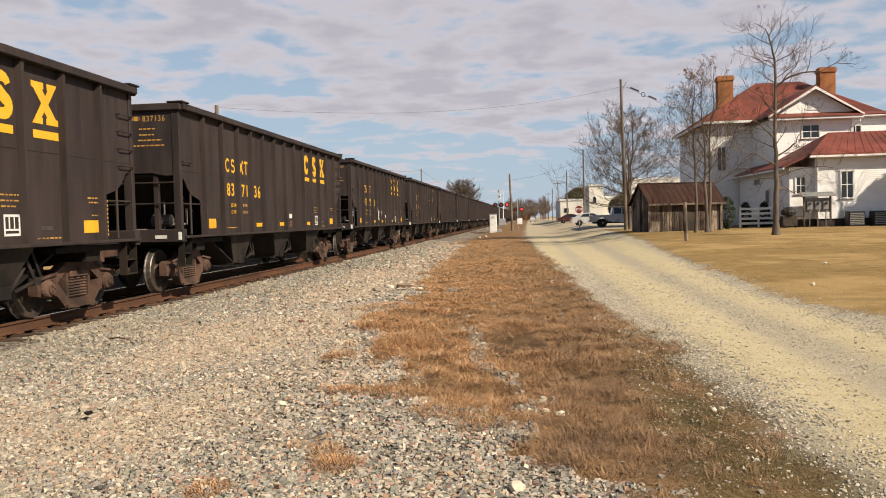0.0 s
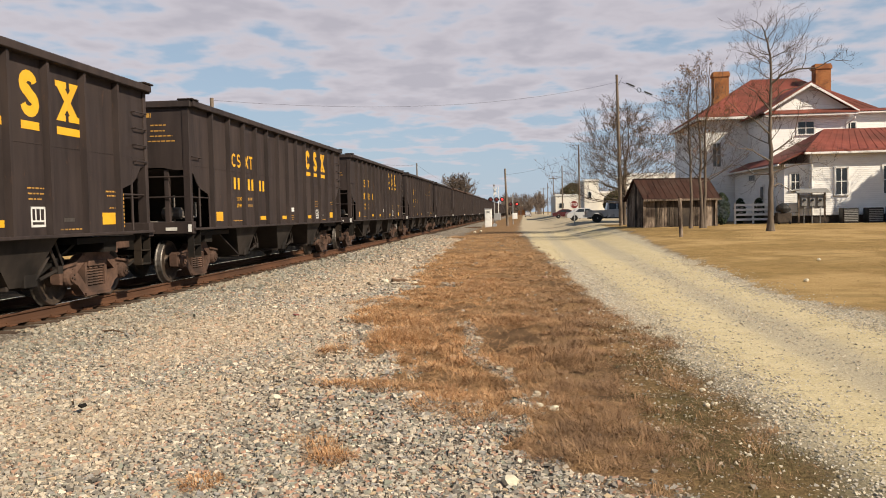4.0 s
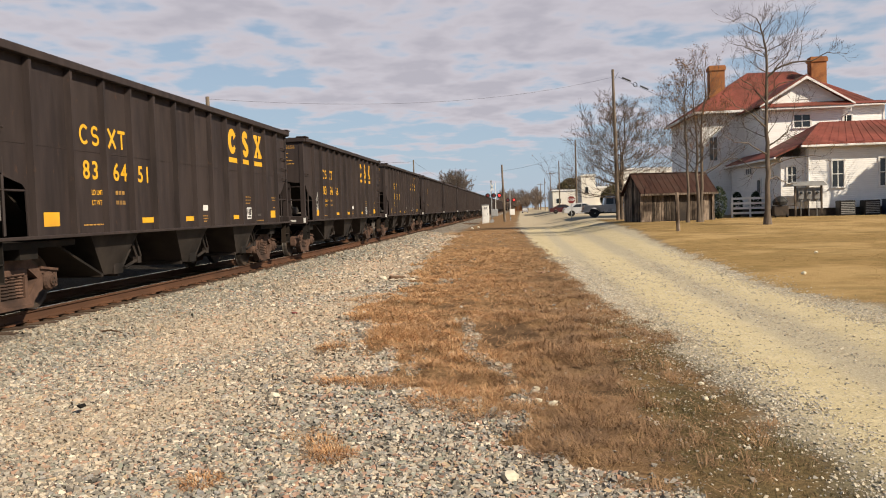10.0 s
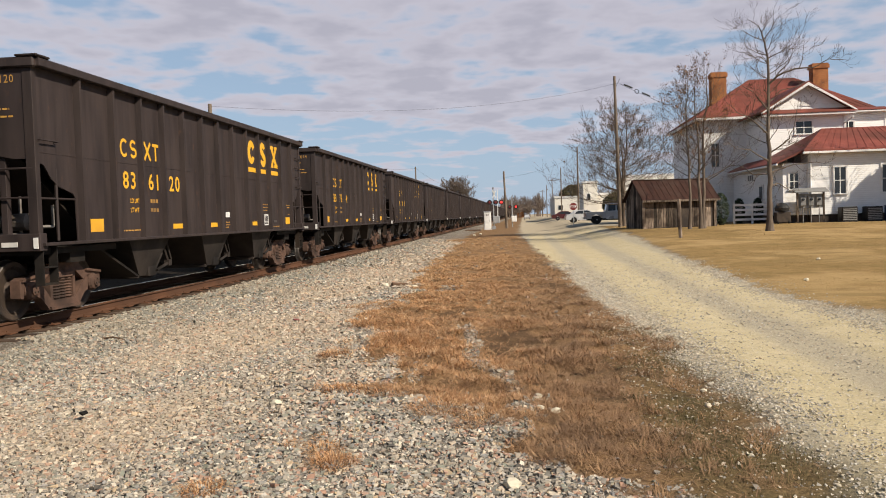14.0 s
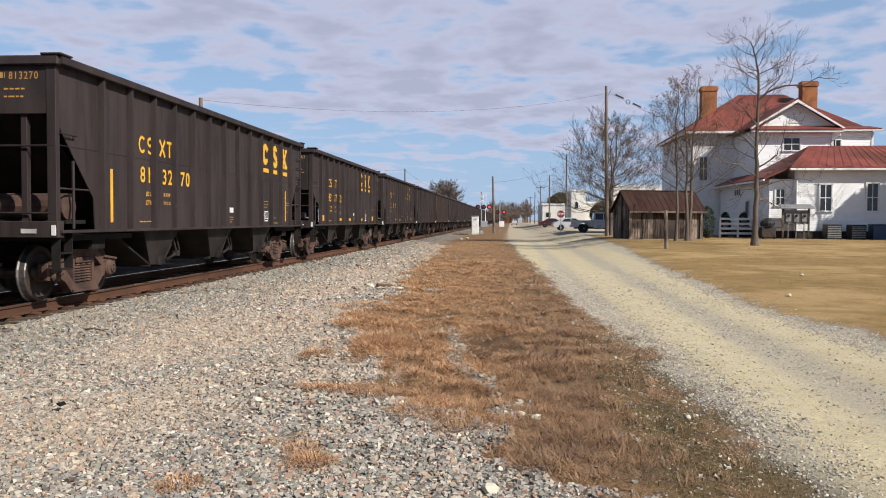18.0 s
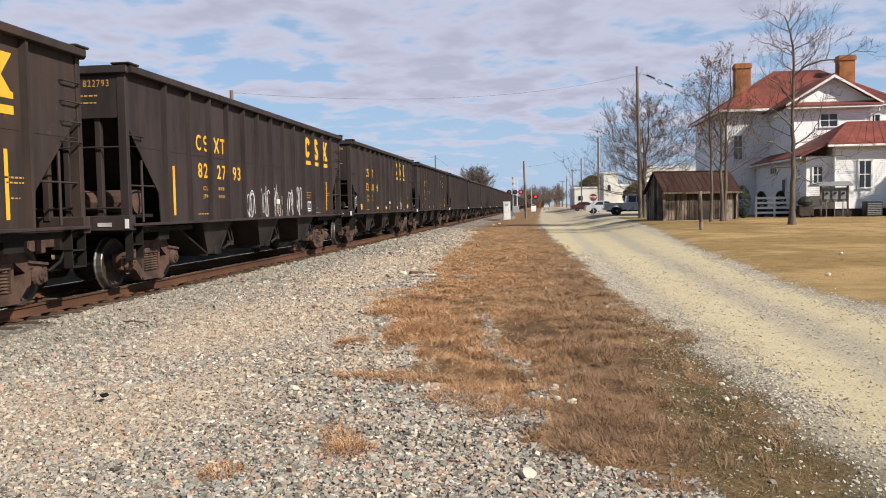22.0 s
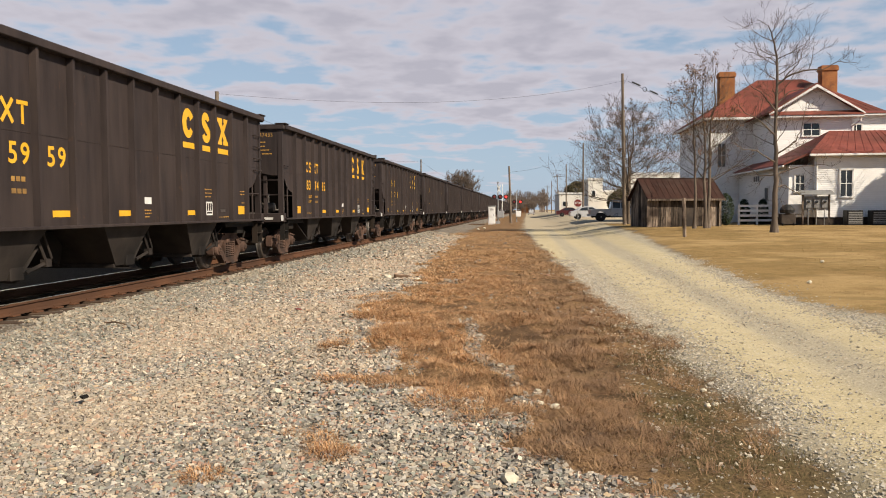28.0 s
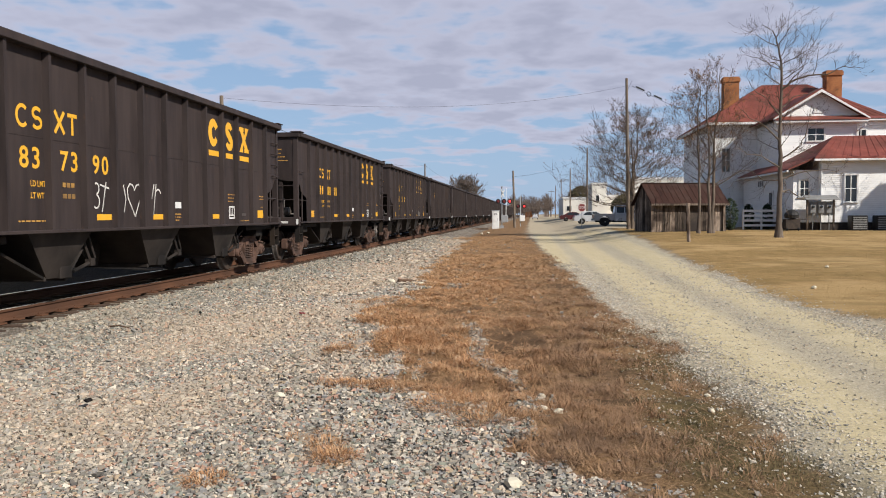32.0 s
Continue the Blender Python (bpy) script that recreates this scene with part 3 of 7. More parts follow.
def bars(bm, spec, depth=PX + 0.005):
    """Flat painted rectangles on the side sheet: centre y, low z, width, height."""
    for c, z, w, h in spec:
        bm.faces.new([bm.verts.new((depth, c + MARK + a, z + b)) for a, b in ((-w / 2, 0), (w / 2, 0), (w / 2, h), (-w / 2, h))])


def plate(bm, pts, x, mi=0):
    bm.faces.new([bm.verts.new((x, a + MARK, b)) for a, b in pts])


def ribbon(bm, pts, wide, x):
    """A flat painted stroke along a line of points; wide is its width, or one width for each point."""
    pts = [Vector((p[0] + MARK, p[1])) for p in pts]
    wide = wide if isinstance(wide, (list, tuple)) else [wide] * len(pts)
    rows = []
    for k, p in enumerate(pts):
        d = (pts[min(k + 1, len(pts) - 1)] - pts[max(k - 1, 0)]).normalized() * wide[k] / 2
        rows.append((bm.verts.new((x, p.x - d.y, p.y + d.x)), bm.verts.new((x, p.x + d.y, p.y - d.x))))
    for (p, q), (r, t) in zip(rows, rows[1:]):
        bm.faces.new((p, q, t, r))


def arc(c, z, ry, rz, a0, a1, n=12):
    return [(c + ry * math.cos(radians(a0 + (a1 - a0) * i / n)), z + rz * math.sin(radians(a0 + (a1 - a0) * i / n))) for i in range(n + 1)]


def emblem():
    """The owner's mark as plain shapes: three blocks, each over a bar."""
    out = []
    x = PX + 0.005
    z0, z1 = 2.93, 3.54
    m = (z0 + z1) / 2
    # an open ring with blunt tips
    bm = bmesh.new()
    n = 18
    line = arc(2.53, m, 0.195, 0.225, 28, 328, n)
    ribbon(bm, line, [0.19, 0.17] + [0.13 + 0.07 * math.sin(math.pi * i / n) for i in range(2, n - 1)] + [0.13, 0.13], x)
    out.append(bm)
    # a double bend with blunt tips
    bm = bmesh.new()
    line = arc(3.475, m + 0.145, 0.14, 0.11, 8, 250, 10) + arc(3.475, m - 0.145, 0.15, 0.115, 70, -172, 10)
    n = len(line) - 1
    ribbon(bm, line, [0.13 + 0.06 * math.sin(math.pi * i / n) for i in range(n + 1)], x)
    out.append(bm)
    # a cross with flat feet, in one outline
    bm = bmesh.new()
    c = 4.47
    up = [(c + a * 0.9, b) for a, b in [(0.36, z1), (0.07, z1), (0.07, z1 - 0.09), (0.1, z1 - 0.1), (0.02, m + 0.12), (-0.06, z1 - 0.1), (-0.02, z1 - 0.09), (-0.02, z1), (-0.36, z1), (-0.36, z1 - 0.09), (-0.3, z1 - 0.1), (-0.1, m)]]
    down = [(2 * c - a, 2 * m - b) for a, b in up]
    plate(bm, up + down, x)
    out.append(bm)
    for bm, c, w in zip(out, (2.53, 3.475, 4.47), (0.58, 0.44, 0.64)):
        bars(bm, [(c, 2.715, w, 0.12)])
    return out


def car_marks(parent, kind):
    HL = HALF[kind]
    for bm in emblem():
        if kind == "open":
            bmesh.ops.translate(bm, verts=bm.verts, vec=(0, 1.0, 0))
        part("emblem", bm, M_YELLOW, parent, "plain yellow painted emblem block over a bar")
    # reporting mark as four plain blocks
    x = PX + 0.005
    z0, z1, w = 2.63, 2.96, 0.055
    m = (z0 + z1) / 2
    bm = bmesh.new()
    ribbon(bm, arc(-4.38, m, 0.125, 0.14, 45, 315, 14), w, x)
    ribbon(bm, arc(-4.04, m + 0.068, 0.095, 0.072, 30, 255, 8) + arc(-4.04, m - 0.068, 0.105, 0.075, 75, -150, 8), w, x)
    part("reporting_mark", bm, M_YELLOW, parent, "yellow painted reporting mark blocks")
    bm = bmesh.new()
    ribbon(bm, [(-3.60, z1), (-3.35, z0)], w * 1.15, x)
    ribbon(bm, [(-3.35, z1), (-3.60, z0)], w * 1.15, x + 0.001)
    bars(bm, [(-3.13, z1 - 0.06, 0.26, 0.06), (-3.13, z0, 0.06, 0.28)])
    part("reporting_mark", bm, M_YELLOW, parent, "yellow painted reporting mark blocks")
    g = [(text_outline("LD LMT", 0.12), -4.05, 1.81, 1, 0.9, "side", x), (text_outline("LT WT", 0.12), -4.07, 1.64, 1, 0.9, "side", x)]
    me = mesh_from("load_lettering", *lettered(g), [M_YELLOW])
    tagged(part("load_lettering", me, M_YELLOW, parent), kind="stuff")
    bm = bmesh.new()
    rnd = random.Random(5)

    def dashes(c, z, w, h):
        a = c - w / 2
        while a < c + w / 2 - 0.02:
            b = min(a + rnd.uniform(0.04, 0.11), c + w / 2)
            bars(bm, [((a + b) / 2, z, b - a, h)])
            a = b + 0.025
    for row in ((-3.26, 1.82, 0.34, 0.07), (-3.26, 1.65, 0.34, 0.07), (-4.2, 1.3, 0.64, 0.022), (0.62, 1.40, 0.26, 0.022), (0.62, 1.34, 0.26, 0.022), (0.6, 1.28, 0.2, 0.022),
                (3.55, 1.86, 0.42, 0.022), (3.55, 1.78, 0.40, 0.022), (3.53, 1.70, 0.34, 0.022), (4.45, 1.24, 0.6, 0.022), (5.75, 1.86, 0.42, 0.024), (5.77, 1.79, 0.4, 0.024), (5.75, 1.58, 0.2, 0.022)):
        dashes(*row)
    for k in range(9):
        bars(bm, [(6.15, 1.25 + 0.07 * k, 0.03, 0.04)])
    for k, (w, z) in enumerate(((0.34, 3.37), (0.32, 3.25), (0.5, 3.14), (0.66, 3.03), (0.4, 3.55))):
        end = (1.0, 0.98, 1.14, 1.19, 0.68)[k]
        if kind != "arched" and k in (2, 3):
            continue
        a = end - w
        while a < end:
            b = min(a + rnd.uniform(0.05, 0.1), end)
            bm.faces.new([bm.verts.new((x_, -HL - 0.004, z_)) for x_, z_ in ((a, z), (b, z), (b, z + (0.026 if k < 4 else 0.09)), (a, z + (0.026 if k < 4 else 0.09)))])
            a = b + 0.022
    tagged(part("small_print", bm, M_PRINT, parent, "rows of small faded yellow print"), kind="stuff")
    if kind == "arched":
        for c, w, h in ((-5.42, 0.42, 0.215), (-2.2, 0.53, 0.1), (-0.25, 0.43, 0.1), (2.6, 0.38, 0.1), (5.62, 0.44, 0.2)):
            bm = bmesh.new()
            bars(bm, [(c, 1.31, w, h)])
            part("reflector", bm, M_YELLOW, parent, "yellow reflective patch")
    else:
        for c, h, w in ((-5.6, 0.95, 0.1), (-2.97, 0.56, 0.09), (0.16, 0.56, 0.09), (5.58, 0.95, 0.08)):
            bm = bmesh.new()
            bars(bm, [(c, 1.3, w, h)])
            part("reflector", bm, M_YELLOW, parent, "upright yellow reflective strip")
    bm = bmesh.new()
    bars(bm, [(0.63, 1.53, 0.28, 0.125)])
    part("data_patch", bm, M_WHITEP, parent, "white data patch")
    bm = bmesh.new()
    c, z, w, h, t = 3.58, 1.3, 0.36, 0.3, 0.035
    bars(bm, [(c, z, w, t), (c, z + h - t, w, t), (c - w / 2 + t / 2, z, t, h), (c + w / 2 - t / 2, z, t, h), (c - 0.06, z + 0.08, 0.03, 0.2), (c + 0.05, z + 0.08, 0.025, 0.2), (c, z + 0.075, 0.3, 0.025)])
    part("stencil_box", bm, M_WHITEP, parent, "white outlined stencil box")
    bm = bmesh.new()
    bars(bm, [(4.4, 1.37, 0.3, 0.06)], PX + 0.005)
    part("builder_plate", bm, M_TREAD, parent, "small grey metal plate")


def side_sheet(kind):
    """Outline of a car side, cut away at the ends over the trucks."""
    HL = HALF[kind]
    if kind == "arched":
        cut = [(-HL + 0.1, 1.2), (-HL + 0.1, 2.37), (-HL + 0.24, 2.34), (-HL + 0.42, 2.14), (-HL + 0.6, 2.03), (-HL + 1.0, 1.93), (-HL + 1.07, 1.85), (-HL + 1.09, 1.2)]
    else:
        cut = [(-HL + 0.1, 1.2), (-HL + 0.1, 2.85), (-HL + 0.3, 2.62), (-HL + 1.18, 1.7), (-HL + 1.22, 1.2)]
    left = [(-HL, TOP - 0.1), (-HL, cut[1][1])] + cut[1:]
    right = [(-y, z) for y, z in left[::-1]]
    return left + right


def make_truck(parent, y):
    t = new("truck")
    t.parent, t.matrix_basis = parent, pose(0, y, 0)
    t["label"] = "rusty four-wheel truck with cast side frames"
    for side in (-1, 1):
        bm = bmesh.new()
        a, b = sorted((side * 0.93, side * 1.09))
        # arched top member, sagging bottom member, two columns and the pedestals over the bearings
        top = [(-1.14, 0.36), (-1.14, 0.62), (-1.02, 0.66), (-0.66, 0.68), (-0.40, 0.82), (0.40, 0.82), (0.66, 0.68), (1.02, 0.66), (1.14, 0.62), (1.14, 0.36), (1.06, 0.34), (1.04, 0.58), (0.74, 0.58), (0.72, 0.5), (0.64, 0.5), (0.36, 0.69), (-0.36, 0.69), (-0.64, 0.5), (-0.72, 0.5), (-0.74, 0.58), (-1.04, 0.58), (-1.06, 0.34)]
        low = [(-0.74, 0.56), (-0.62, 0.52), (-0.52, 0.44), (-0.34, 0.25), (0.34, 0.25), (0.52, 0.44), (0.62, 0.52), (0.74, 0.56), (0.72, 0.34), (0.62, 0.30), (0.42, 0.11), (-0.42, 0.11), (-0.62, 0.30), (-0.72, 0.34)]
        prism(bm, top, a, b, "x")
        prism(bm, low, a + 0.012, b + 0.008 * side, "x")
        for c in (-0.36, 0.29):
            box(bm, a + 0.004, b - 0.004, c, c + 0.07, 0.2, 0.74)
        # flanges that stand proud of the casting
        o0, o1 = sorted((side * 1.08, side * 1.13))
        prism(bm, [(-0.44, 0.84), (0.44, 0.84), (0.42, 0.79), (-0.42, 0.79)], o0, o1, "x")
        prism(bm, [(-0.42, 0.15), (0.42, 0.15), (0.4, 0.10), (-0.4, 0.10)], o0, o1, "x")
        prism(bm, [(-1.12, 0.64), (-0.66, 0.70), (-0.66, 0.66), (-1.12, 0.60)], o0, o1, "x")
        prism(bm, [(1.12, 0.64), (0.66, 0.70), (0.66, 0.66), (1.12, 0.60)], o0, o1, "x")
        part("side_frame", bm, M_TRUCK, t)
        for c in (-0.18, 0.0, 0.18) if side > 0 else ():
            bm = bmesh.new()
            lathe(bm, [(0.255 + k * 0.0235, 0.088 if k % 2 else 0.062) for k in range(15)], 10, "z")
            bmesh.ops.translate(bm, verts=bm.verts, vec=(side * 1.03, c, 0))
            part("spring", bm, M_TRUCK, t)
        for e in (-0.89, 0.89):
            bm = bmesh.new()
            s = side
            lathe(bm, [(s * 0.9, 0.15), (s * 1.10, 0.15), (s * 1.14, 0.13), (s * 1.16, 0.085), (s * 1.185, 0.08), (s * 1.19, 0.02)], 14, "x")
            bmesh.ops.translate(bm, verts=bm.verts, vec=(0, e, 0.457))
            part("bearing_cap", bm, M_TRUCK, t)
    part("bolster", B((-1.12, 1.12, -0.27, 0.27, 0.585, 0.70), (-0.3, 0.3, -0.3, 0.3, 0.7, 0.82), bevel=0.02), M_TRUCK, t)
    bm = B((-0.85, 0.85, -0.5, -0.38, 0.36, 0.48), (-0.85, 0.85, 0.38, 0.5, 0.36, 0.48))
    part("brake_beam", bm, M_UNDER, t)
    for e in (-0.89, 0.89):
        bm = bmesh.new()
        prof = [(-0.70, 0.10), (-0.72, 0.3), (-0.69, 0.40), (-0.69, 0.475), (-0.715, 0.485), (-0.735, 0.462), (-0.82, 0.452), (-0.835, 0.44), (-0.83, 0.38), (-0.79, 0.33), (-0.77, 0.17), (-0.84, 0.14), (-0.84, 0.08)]
        for s in (1, -1):
            lathe(bm, [(s * a, r) for a, r in prof], 24, "x", [0, 0, 0, 1, 1, 1, 1, 0, 0, 0, 0, 0])
        rod(bm, (-1.0, 0, 0), (1.0, 0, 0), 0.08, n=12)
        # bolt heads on the axle's end
        for s in (1, -1):
            for k in range(3):
                a = 2 * math.pi * k / 3
                box(bm, s * 1.185 if s > 0 else -1.205, s * 1.205 if s > 0 else -1.185, 0.045 * math.cos(a) - 0.012, 0.045 * math.cos(a) + 0.012, 0.045 * math.sin(a) - 0.012, 0.045 * math.sin(a) + 0.012)
        w = part("wheelset", bm, [M_WHEEL, M_TREAD], t, "pair of steel wheels on an axle", at=pose(0, e, 0.457))
    return t


def make_car(kind, paint, label, chord=None):
    chord = chord or paint
    HL = HALF[kind]
    reach = 8.06 - HL
    ribs = RIBS if kind == "arched" else WIDE_RIBS
    car = thing("hopper_car", pose(TRACK_X, -60, 0), label, "freight car", "cars of the coal train")
    # sides
    outline = side_sheet(kind)
    for s in (1, -1):
        bm = bmesh.new()
        k = 1.09 if kind == "arched" else 1.22
        low = [(-HL + k, SILL + 0.02), (HL - k, SILL + 0.02)]
        half = len(outline) // 2
        prism(bm, outline[:half] + low + outline[half:], s * (PX - 0.02), s * PX, "x")
        part("side_sheet", bm, paint, car)
        for y in ribs if s > 0 else ():
            bm = bmesh.new()
            a, b = s * PX, s * 1.578
            prism(bm, [(a - s * 0.002, y - 0.048), (b, y - 0.032), (b, y + 0.032), (a - s * 0.002, y + 0.048)], SILL - 0.02, TOP - 0.12, "z")
            part("rib", bm, paint, car)
        if s > 0:
            bm = bmesh.new()
            for y0, y1 in zip((-HL + 0.02,) + ribs, ribs + (HL - 0.02,)):
                rod(bm, (PX + 0.001, y0 + 0.05, 2.52), (PX + 0.001, y1 - 0.05, 2.52), 0.007, n=4)
            part("weld_seam", bm, paint, car)
        # top chord: an angle with a rounded lip
        bm = bmesh.new()
        x0, x1 = s * (PX - 0.05), s * 1.625
        prism(bm, [(x0, TOP - 0.13), (x1 - s * 0.01, TOP - 0.13), (x1, TOP - 0.12), (x1, TOP - 0.02), (x1 - s * 0.025, TOP), (x0, TOP)], -HL, HL, "y")
        part("top_chord", bm, chord, car)
        bm = B((*sorted((s * (PX - 0.03), s * 1.605)), -HL, HL, SILL - 0.03, SILL + 0.02), bevel=0.008)
        part("side_sill", bm, paint, car)
    for e in (1, -1):
        # end: a plate above, open below, with the slope sheet behind
        bm = bmesh.new()
        zl = 2.42 if kind == "arched" else 3.0
        y0, y1 = sorted((e * (HL - 0.02), e * HL))
        prism(bm, [(-PX, TOP - 0.1), (-PX, zl), (-PX + 0.3, zl), (-0.9, zl + (0.06 if kind == "arched" else 0)), (0.9, zl + (0.06 if kind == "arched" else 0)), (PX - 0.3, zl), (PX, zl), (PX, TOP - 0.1)], y0, y1, "y")
        part("end_sheet", bm, paint, car)
        y0, y1 = sorted((e * (HL - 0.04), e * (HL + 0.07)))
        part("end_chord", B((-1.58, 1.58, y0, y1, TOP - 0.15, TOP), bevel=0.02), chord, car)
        for s in (1, -1):
            x0, x1 = sorted((s * 1.3, s * 1.64))
            ya, yb = sorted((e * (HL - 0.28), e * (HL + 0.085)))
            part("corner_cap", B((x0, x1, ya, yb, TOP + 0.001, TOP + 0.035), bevel=0.012), chord, car)
        bm = bmesh.new()
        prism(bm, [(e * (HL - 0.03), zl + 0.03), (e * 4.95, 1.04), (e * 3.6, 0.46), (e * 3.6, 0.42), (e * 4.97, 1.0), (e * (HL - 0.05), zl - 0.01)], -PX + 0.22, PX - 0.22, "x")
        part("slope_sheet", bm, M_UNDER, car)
        y0, y1 = sorted((e * (HL - 0.12), e * (HL + 0.06)))
        bm = B((-1.55, 1.55, y0, y1, SILL - 0.1, SILL + 0.16), bevel=0.01)
        part("end_sill", bm, paint, car)
        for s in (1, -1):
            x0, x1 = sorted((s * (PX - 0.12), s * (PX + 0.03)))
            y0, y1 = sorted((e * (HL - 0.1), e * (HL + 0.012)))
            part("corner_post", B((x0, x1, y0, y1, SILL + 0.1, TOP - 0.1), bevel=0.006), paint, car)
        for x in (-0.55, 0.35, 0.95):
            y0, y1 = sorted((e * (HL - 0.14), e * (HL - 0.04)))
            part("end_post", B((x - 0.05, x + 0.05, y0, y1, SILL + 0.1, zl + 0.02), bevel=0.005), paint, car)
        for z in (1.85, 2.28) if kind == "arched" else (1.45, 2.5):
            bm = bmesh.new()
            rod(bm, (-1.45, e * (HL + 0.0), z), (1.45, e * (HL + 0.0), z), 0.016, n=6)
            part("end_rail", bm, paint, car)
        for s in (1,):
            # grab irons: five on the side by the corner, and uprights below
            for z in (2.7,) if e < 0 else (2.45, 2.75, 3.05, 3.35):
                bm = bmesh.new()
                ya, yb = e * (HL - 0.08), e * (HL - 0.52)
                rod(bm, (s * (PX + 0.07), ya, z), (s * (PX + 0.07), yb, z), 0.014, n=6)
                for yy in (ya, yb):
                    rod(bm, (s * (PX - 0.01), yy, z), (s * (PX + 0.07), yy, z), 0.014, n=6)
                part("grab_iron", bm, paint, car)
            bm = bmesh.new()
            rod(bm, (s * (PX - 0.02), e * (HL - 0.57), 1.2), (s * (PX - 0.02), e * (HL - 0.57), 2.3), 0.025, n=6)
            rod(bm, (s * (PX - 0.02), e * (HL - 0.05), 1.84), (s * (PX - 0.02), e * (HL - 1.1), 1.84), 0.018, n=6)
            part("ladder_frame", bm, paint, car)
            bm = B((*sorted((s * 1.38, s * 1.52)), *sorted((e * (HL - 0.42), e * (HL - 0.40))), 0.56, SILL), (*sorted((s * 1.38, s * 1.52)), *sorted((e * (HL - 0.06), e * (HL - 0.04))), 0.56, SILL),
                   (*sorted((s * 1.38, s * 1.52)), *sorted((e * (HL - 0.42), e * (HL - 0.04))), 0.545, 0.57), (*sorted((s * 1.38, s * 1.52)), *sorted((e * (HL - 0.42), e * (HL - 0.04))), 0.8, 0.82))
            part("stirrup", bm, M_UNDER, car)
        y0, y1 = sorted((e * 4.7, e * (HL - 0.05)))
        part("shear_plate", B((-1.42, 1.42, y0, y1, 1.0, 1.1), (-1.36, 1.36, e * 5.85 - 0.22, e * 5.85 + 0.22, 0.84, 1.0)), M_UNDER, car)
        # coupler: shank, head, and the hose below
        bm = B((-0.09, 0.09, *sorted((e * (HL - 0.3), e * (HL + reach - 0.26))), 0.78, 0.96), (-0.2, 0.17, *sorted((e * (HL + reach - 0.31), e * (HL + reach - 0.02))), 0.7, 1.0), (0.0, 0.2, *sorted((e * (HL + reach - 0.14), e * (HL + reach + 0.01))), 0.74, 0.97), bevel=0.02)
        part("coupler", bm, M_TRUCK, car)
        bm = bmesh.new()
        pts = [Vector((0.35, e * (HL + 0.05), 0.8)), Vector((0.34, e * (HL + 0.25), 0.55)), Vector((0.3, e * (HL + 0.5), 0.42)), Vector((0.2, e * (HL + reach), 0.5))]
        for p, q in zip(pts, pts[1:]):
            rod(bm, p, q, 0.025, n=6)
        part("air_hose", bm, M_UNDER, car)
    # load of coal, just under the top
    bm = bmesh.new()
    n, w = 24, 6
    grid = [[bm.verts.new((-1.44 + 2.88 * j / w, -HL + 0.1 + (2 * HL - 0.2) * i / n, TOP - 0.55 + 0.42 * math.sin(math.pi * j / w) * (0.6 + 0.4 * math.sin(i * 1.9)) * math.sin(math.pi * (i + 0.5) / (n + 1)) ** 0.4)) for j in range(w + 1)] for i in range(n + 1)]
    for i in range(n):
        for j in range(w):
            bm.faces.new((grid[i][j], grid[i][j + 1], grid[i + 1][j + 1], grid[i + 1][j]))
    part("coal_load", bm, M_UNDER, car)
    # hopper bays
    for y in (-3.35, 0.0, 3.35):
        bm = bmesh.new()
        top = [bm.verts.new((a, y + b, SILL + 0.05)) for a, b in ((-1.46, -0.98), (1.46, -0.98), (1.46, 0.86), (-1.46, 0.86))]
        bot = [bm.verts.new((a, y + b, 0.42)) for a, b in ((-1.2, -0.1), (1.2, -0.1), (1.2, 0.36), (-1.2, 0.36))]
        for i in range(4):
            bm.faces.new((top[i], top[(i + 1) % 4], bot[(i + 1) % 4], bot[i]))
        bm.faces.new(bot[::-1])
        part("hopper_bay", bm, M_HOPPER, car, "coal-dusted steel hopper bay")
        bm = B((-1.22, 1.22, y + 0.36, y + 0.46, 0.36, 0.5), (-1.2, 1.2, y - 0.16, y - 0.1, 0.38, 0.46), (1.16, 1.26, y + 0.18, y + 0.5, 0.4, 0.6), bevel=0.012)
        rod(bm, (1.24, y + 0.46, 0.5), (1.24, y + 0.85, 0.86), 0.03, n=6)
        part("hopper_gate", bm, M_HOPPER, car)
        bm = bmesh.new()
        rod(bm, (1.3, y + 0.72, 1.05), (1.3, y + 0.98, 0.62), 0.03, n=6)
        rod(bm, (1.3, y + 0.98, 0.62), (1.28, y + 0.5, 0.5), 0.03, n=6)
        rod(bm, (1.3, y + 0.9, 1.1), (1.3, y + 1.12, 0.68), 0.022, n=6)
        box(bm, 1.24, 1.34, y + 0.92, y + 1.06, 0.56, 0.68)
        part("gate_lever", bm, M_HOPPER, car)
    for y in (-1.675, 1.675):
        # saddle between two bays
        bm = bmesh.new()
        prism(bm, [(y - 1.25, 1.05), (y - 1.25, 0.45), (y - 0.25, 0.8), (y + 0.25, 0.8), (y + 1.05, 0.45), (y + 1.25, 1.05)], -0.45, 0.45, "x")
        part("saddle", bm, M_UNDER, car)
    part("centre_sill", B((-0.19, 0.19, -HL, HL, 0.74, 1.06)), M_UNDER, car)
    bm = bmesh.new()
    lathe(bm, [(-0.62, 0.05), (-0.58, 0.22), (0.58, 0.22), (0.62, 0.05)], 14, "x")
    bmesh.ops.translate(bm, verts=bm.verts, vec=(0.75, -HL + 0.65, 1.56))
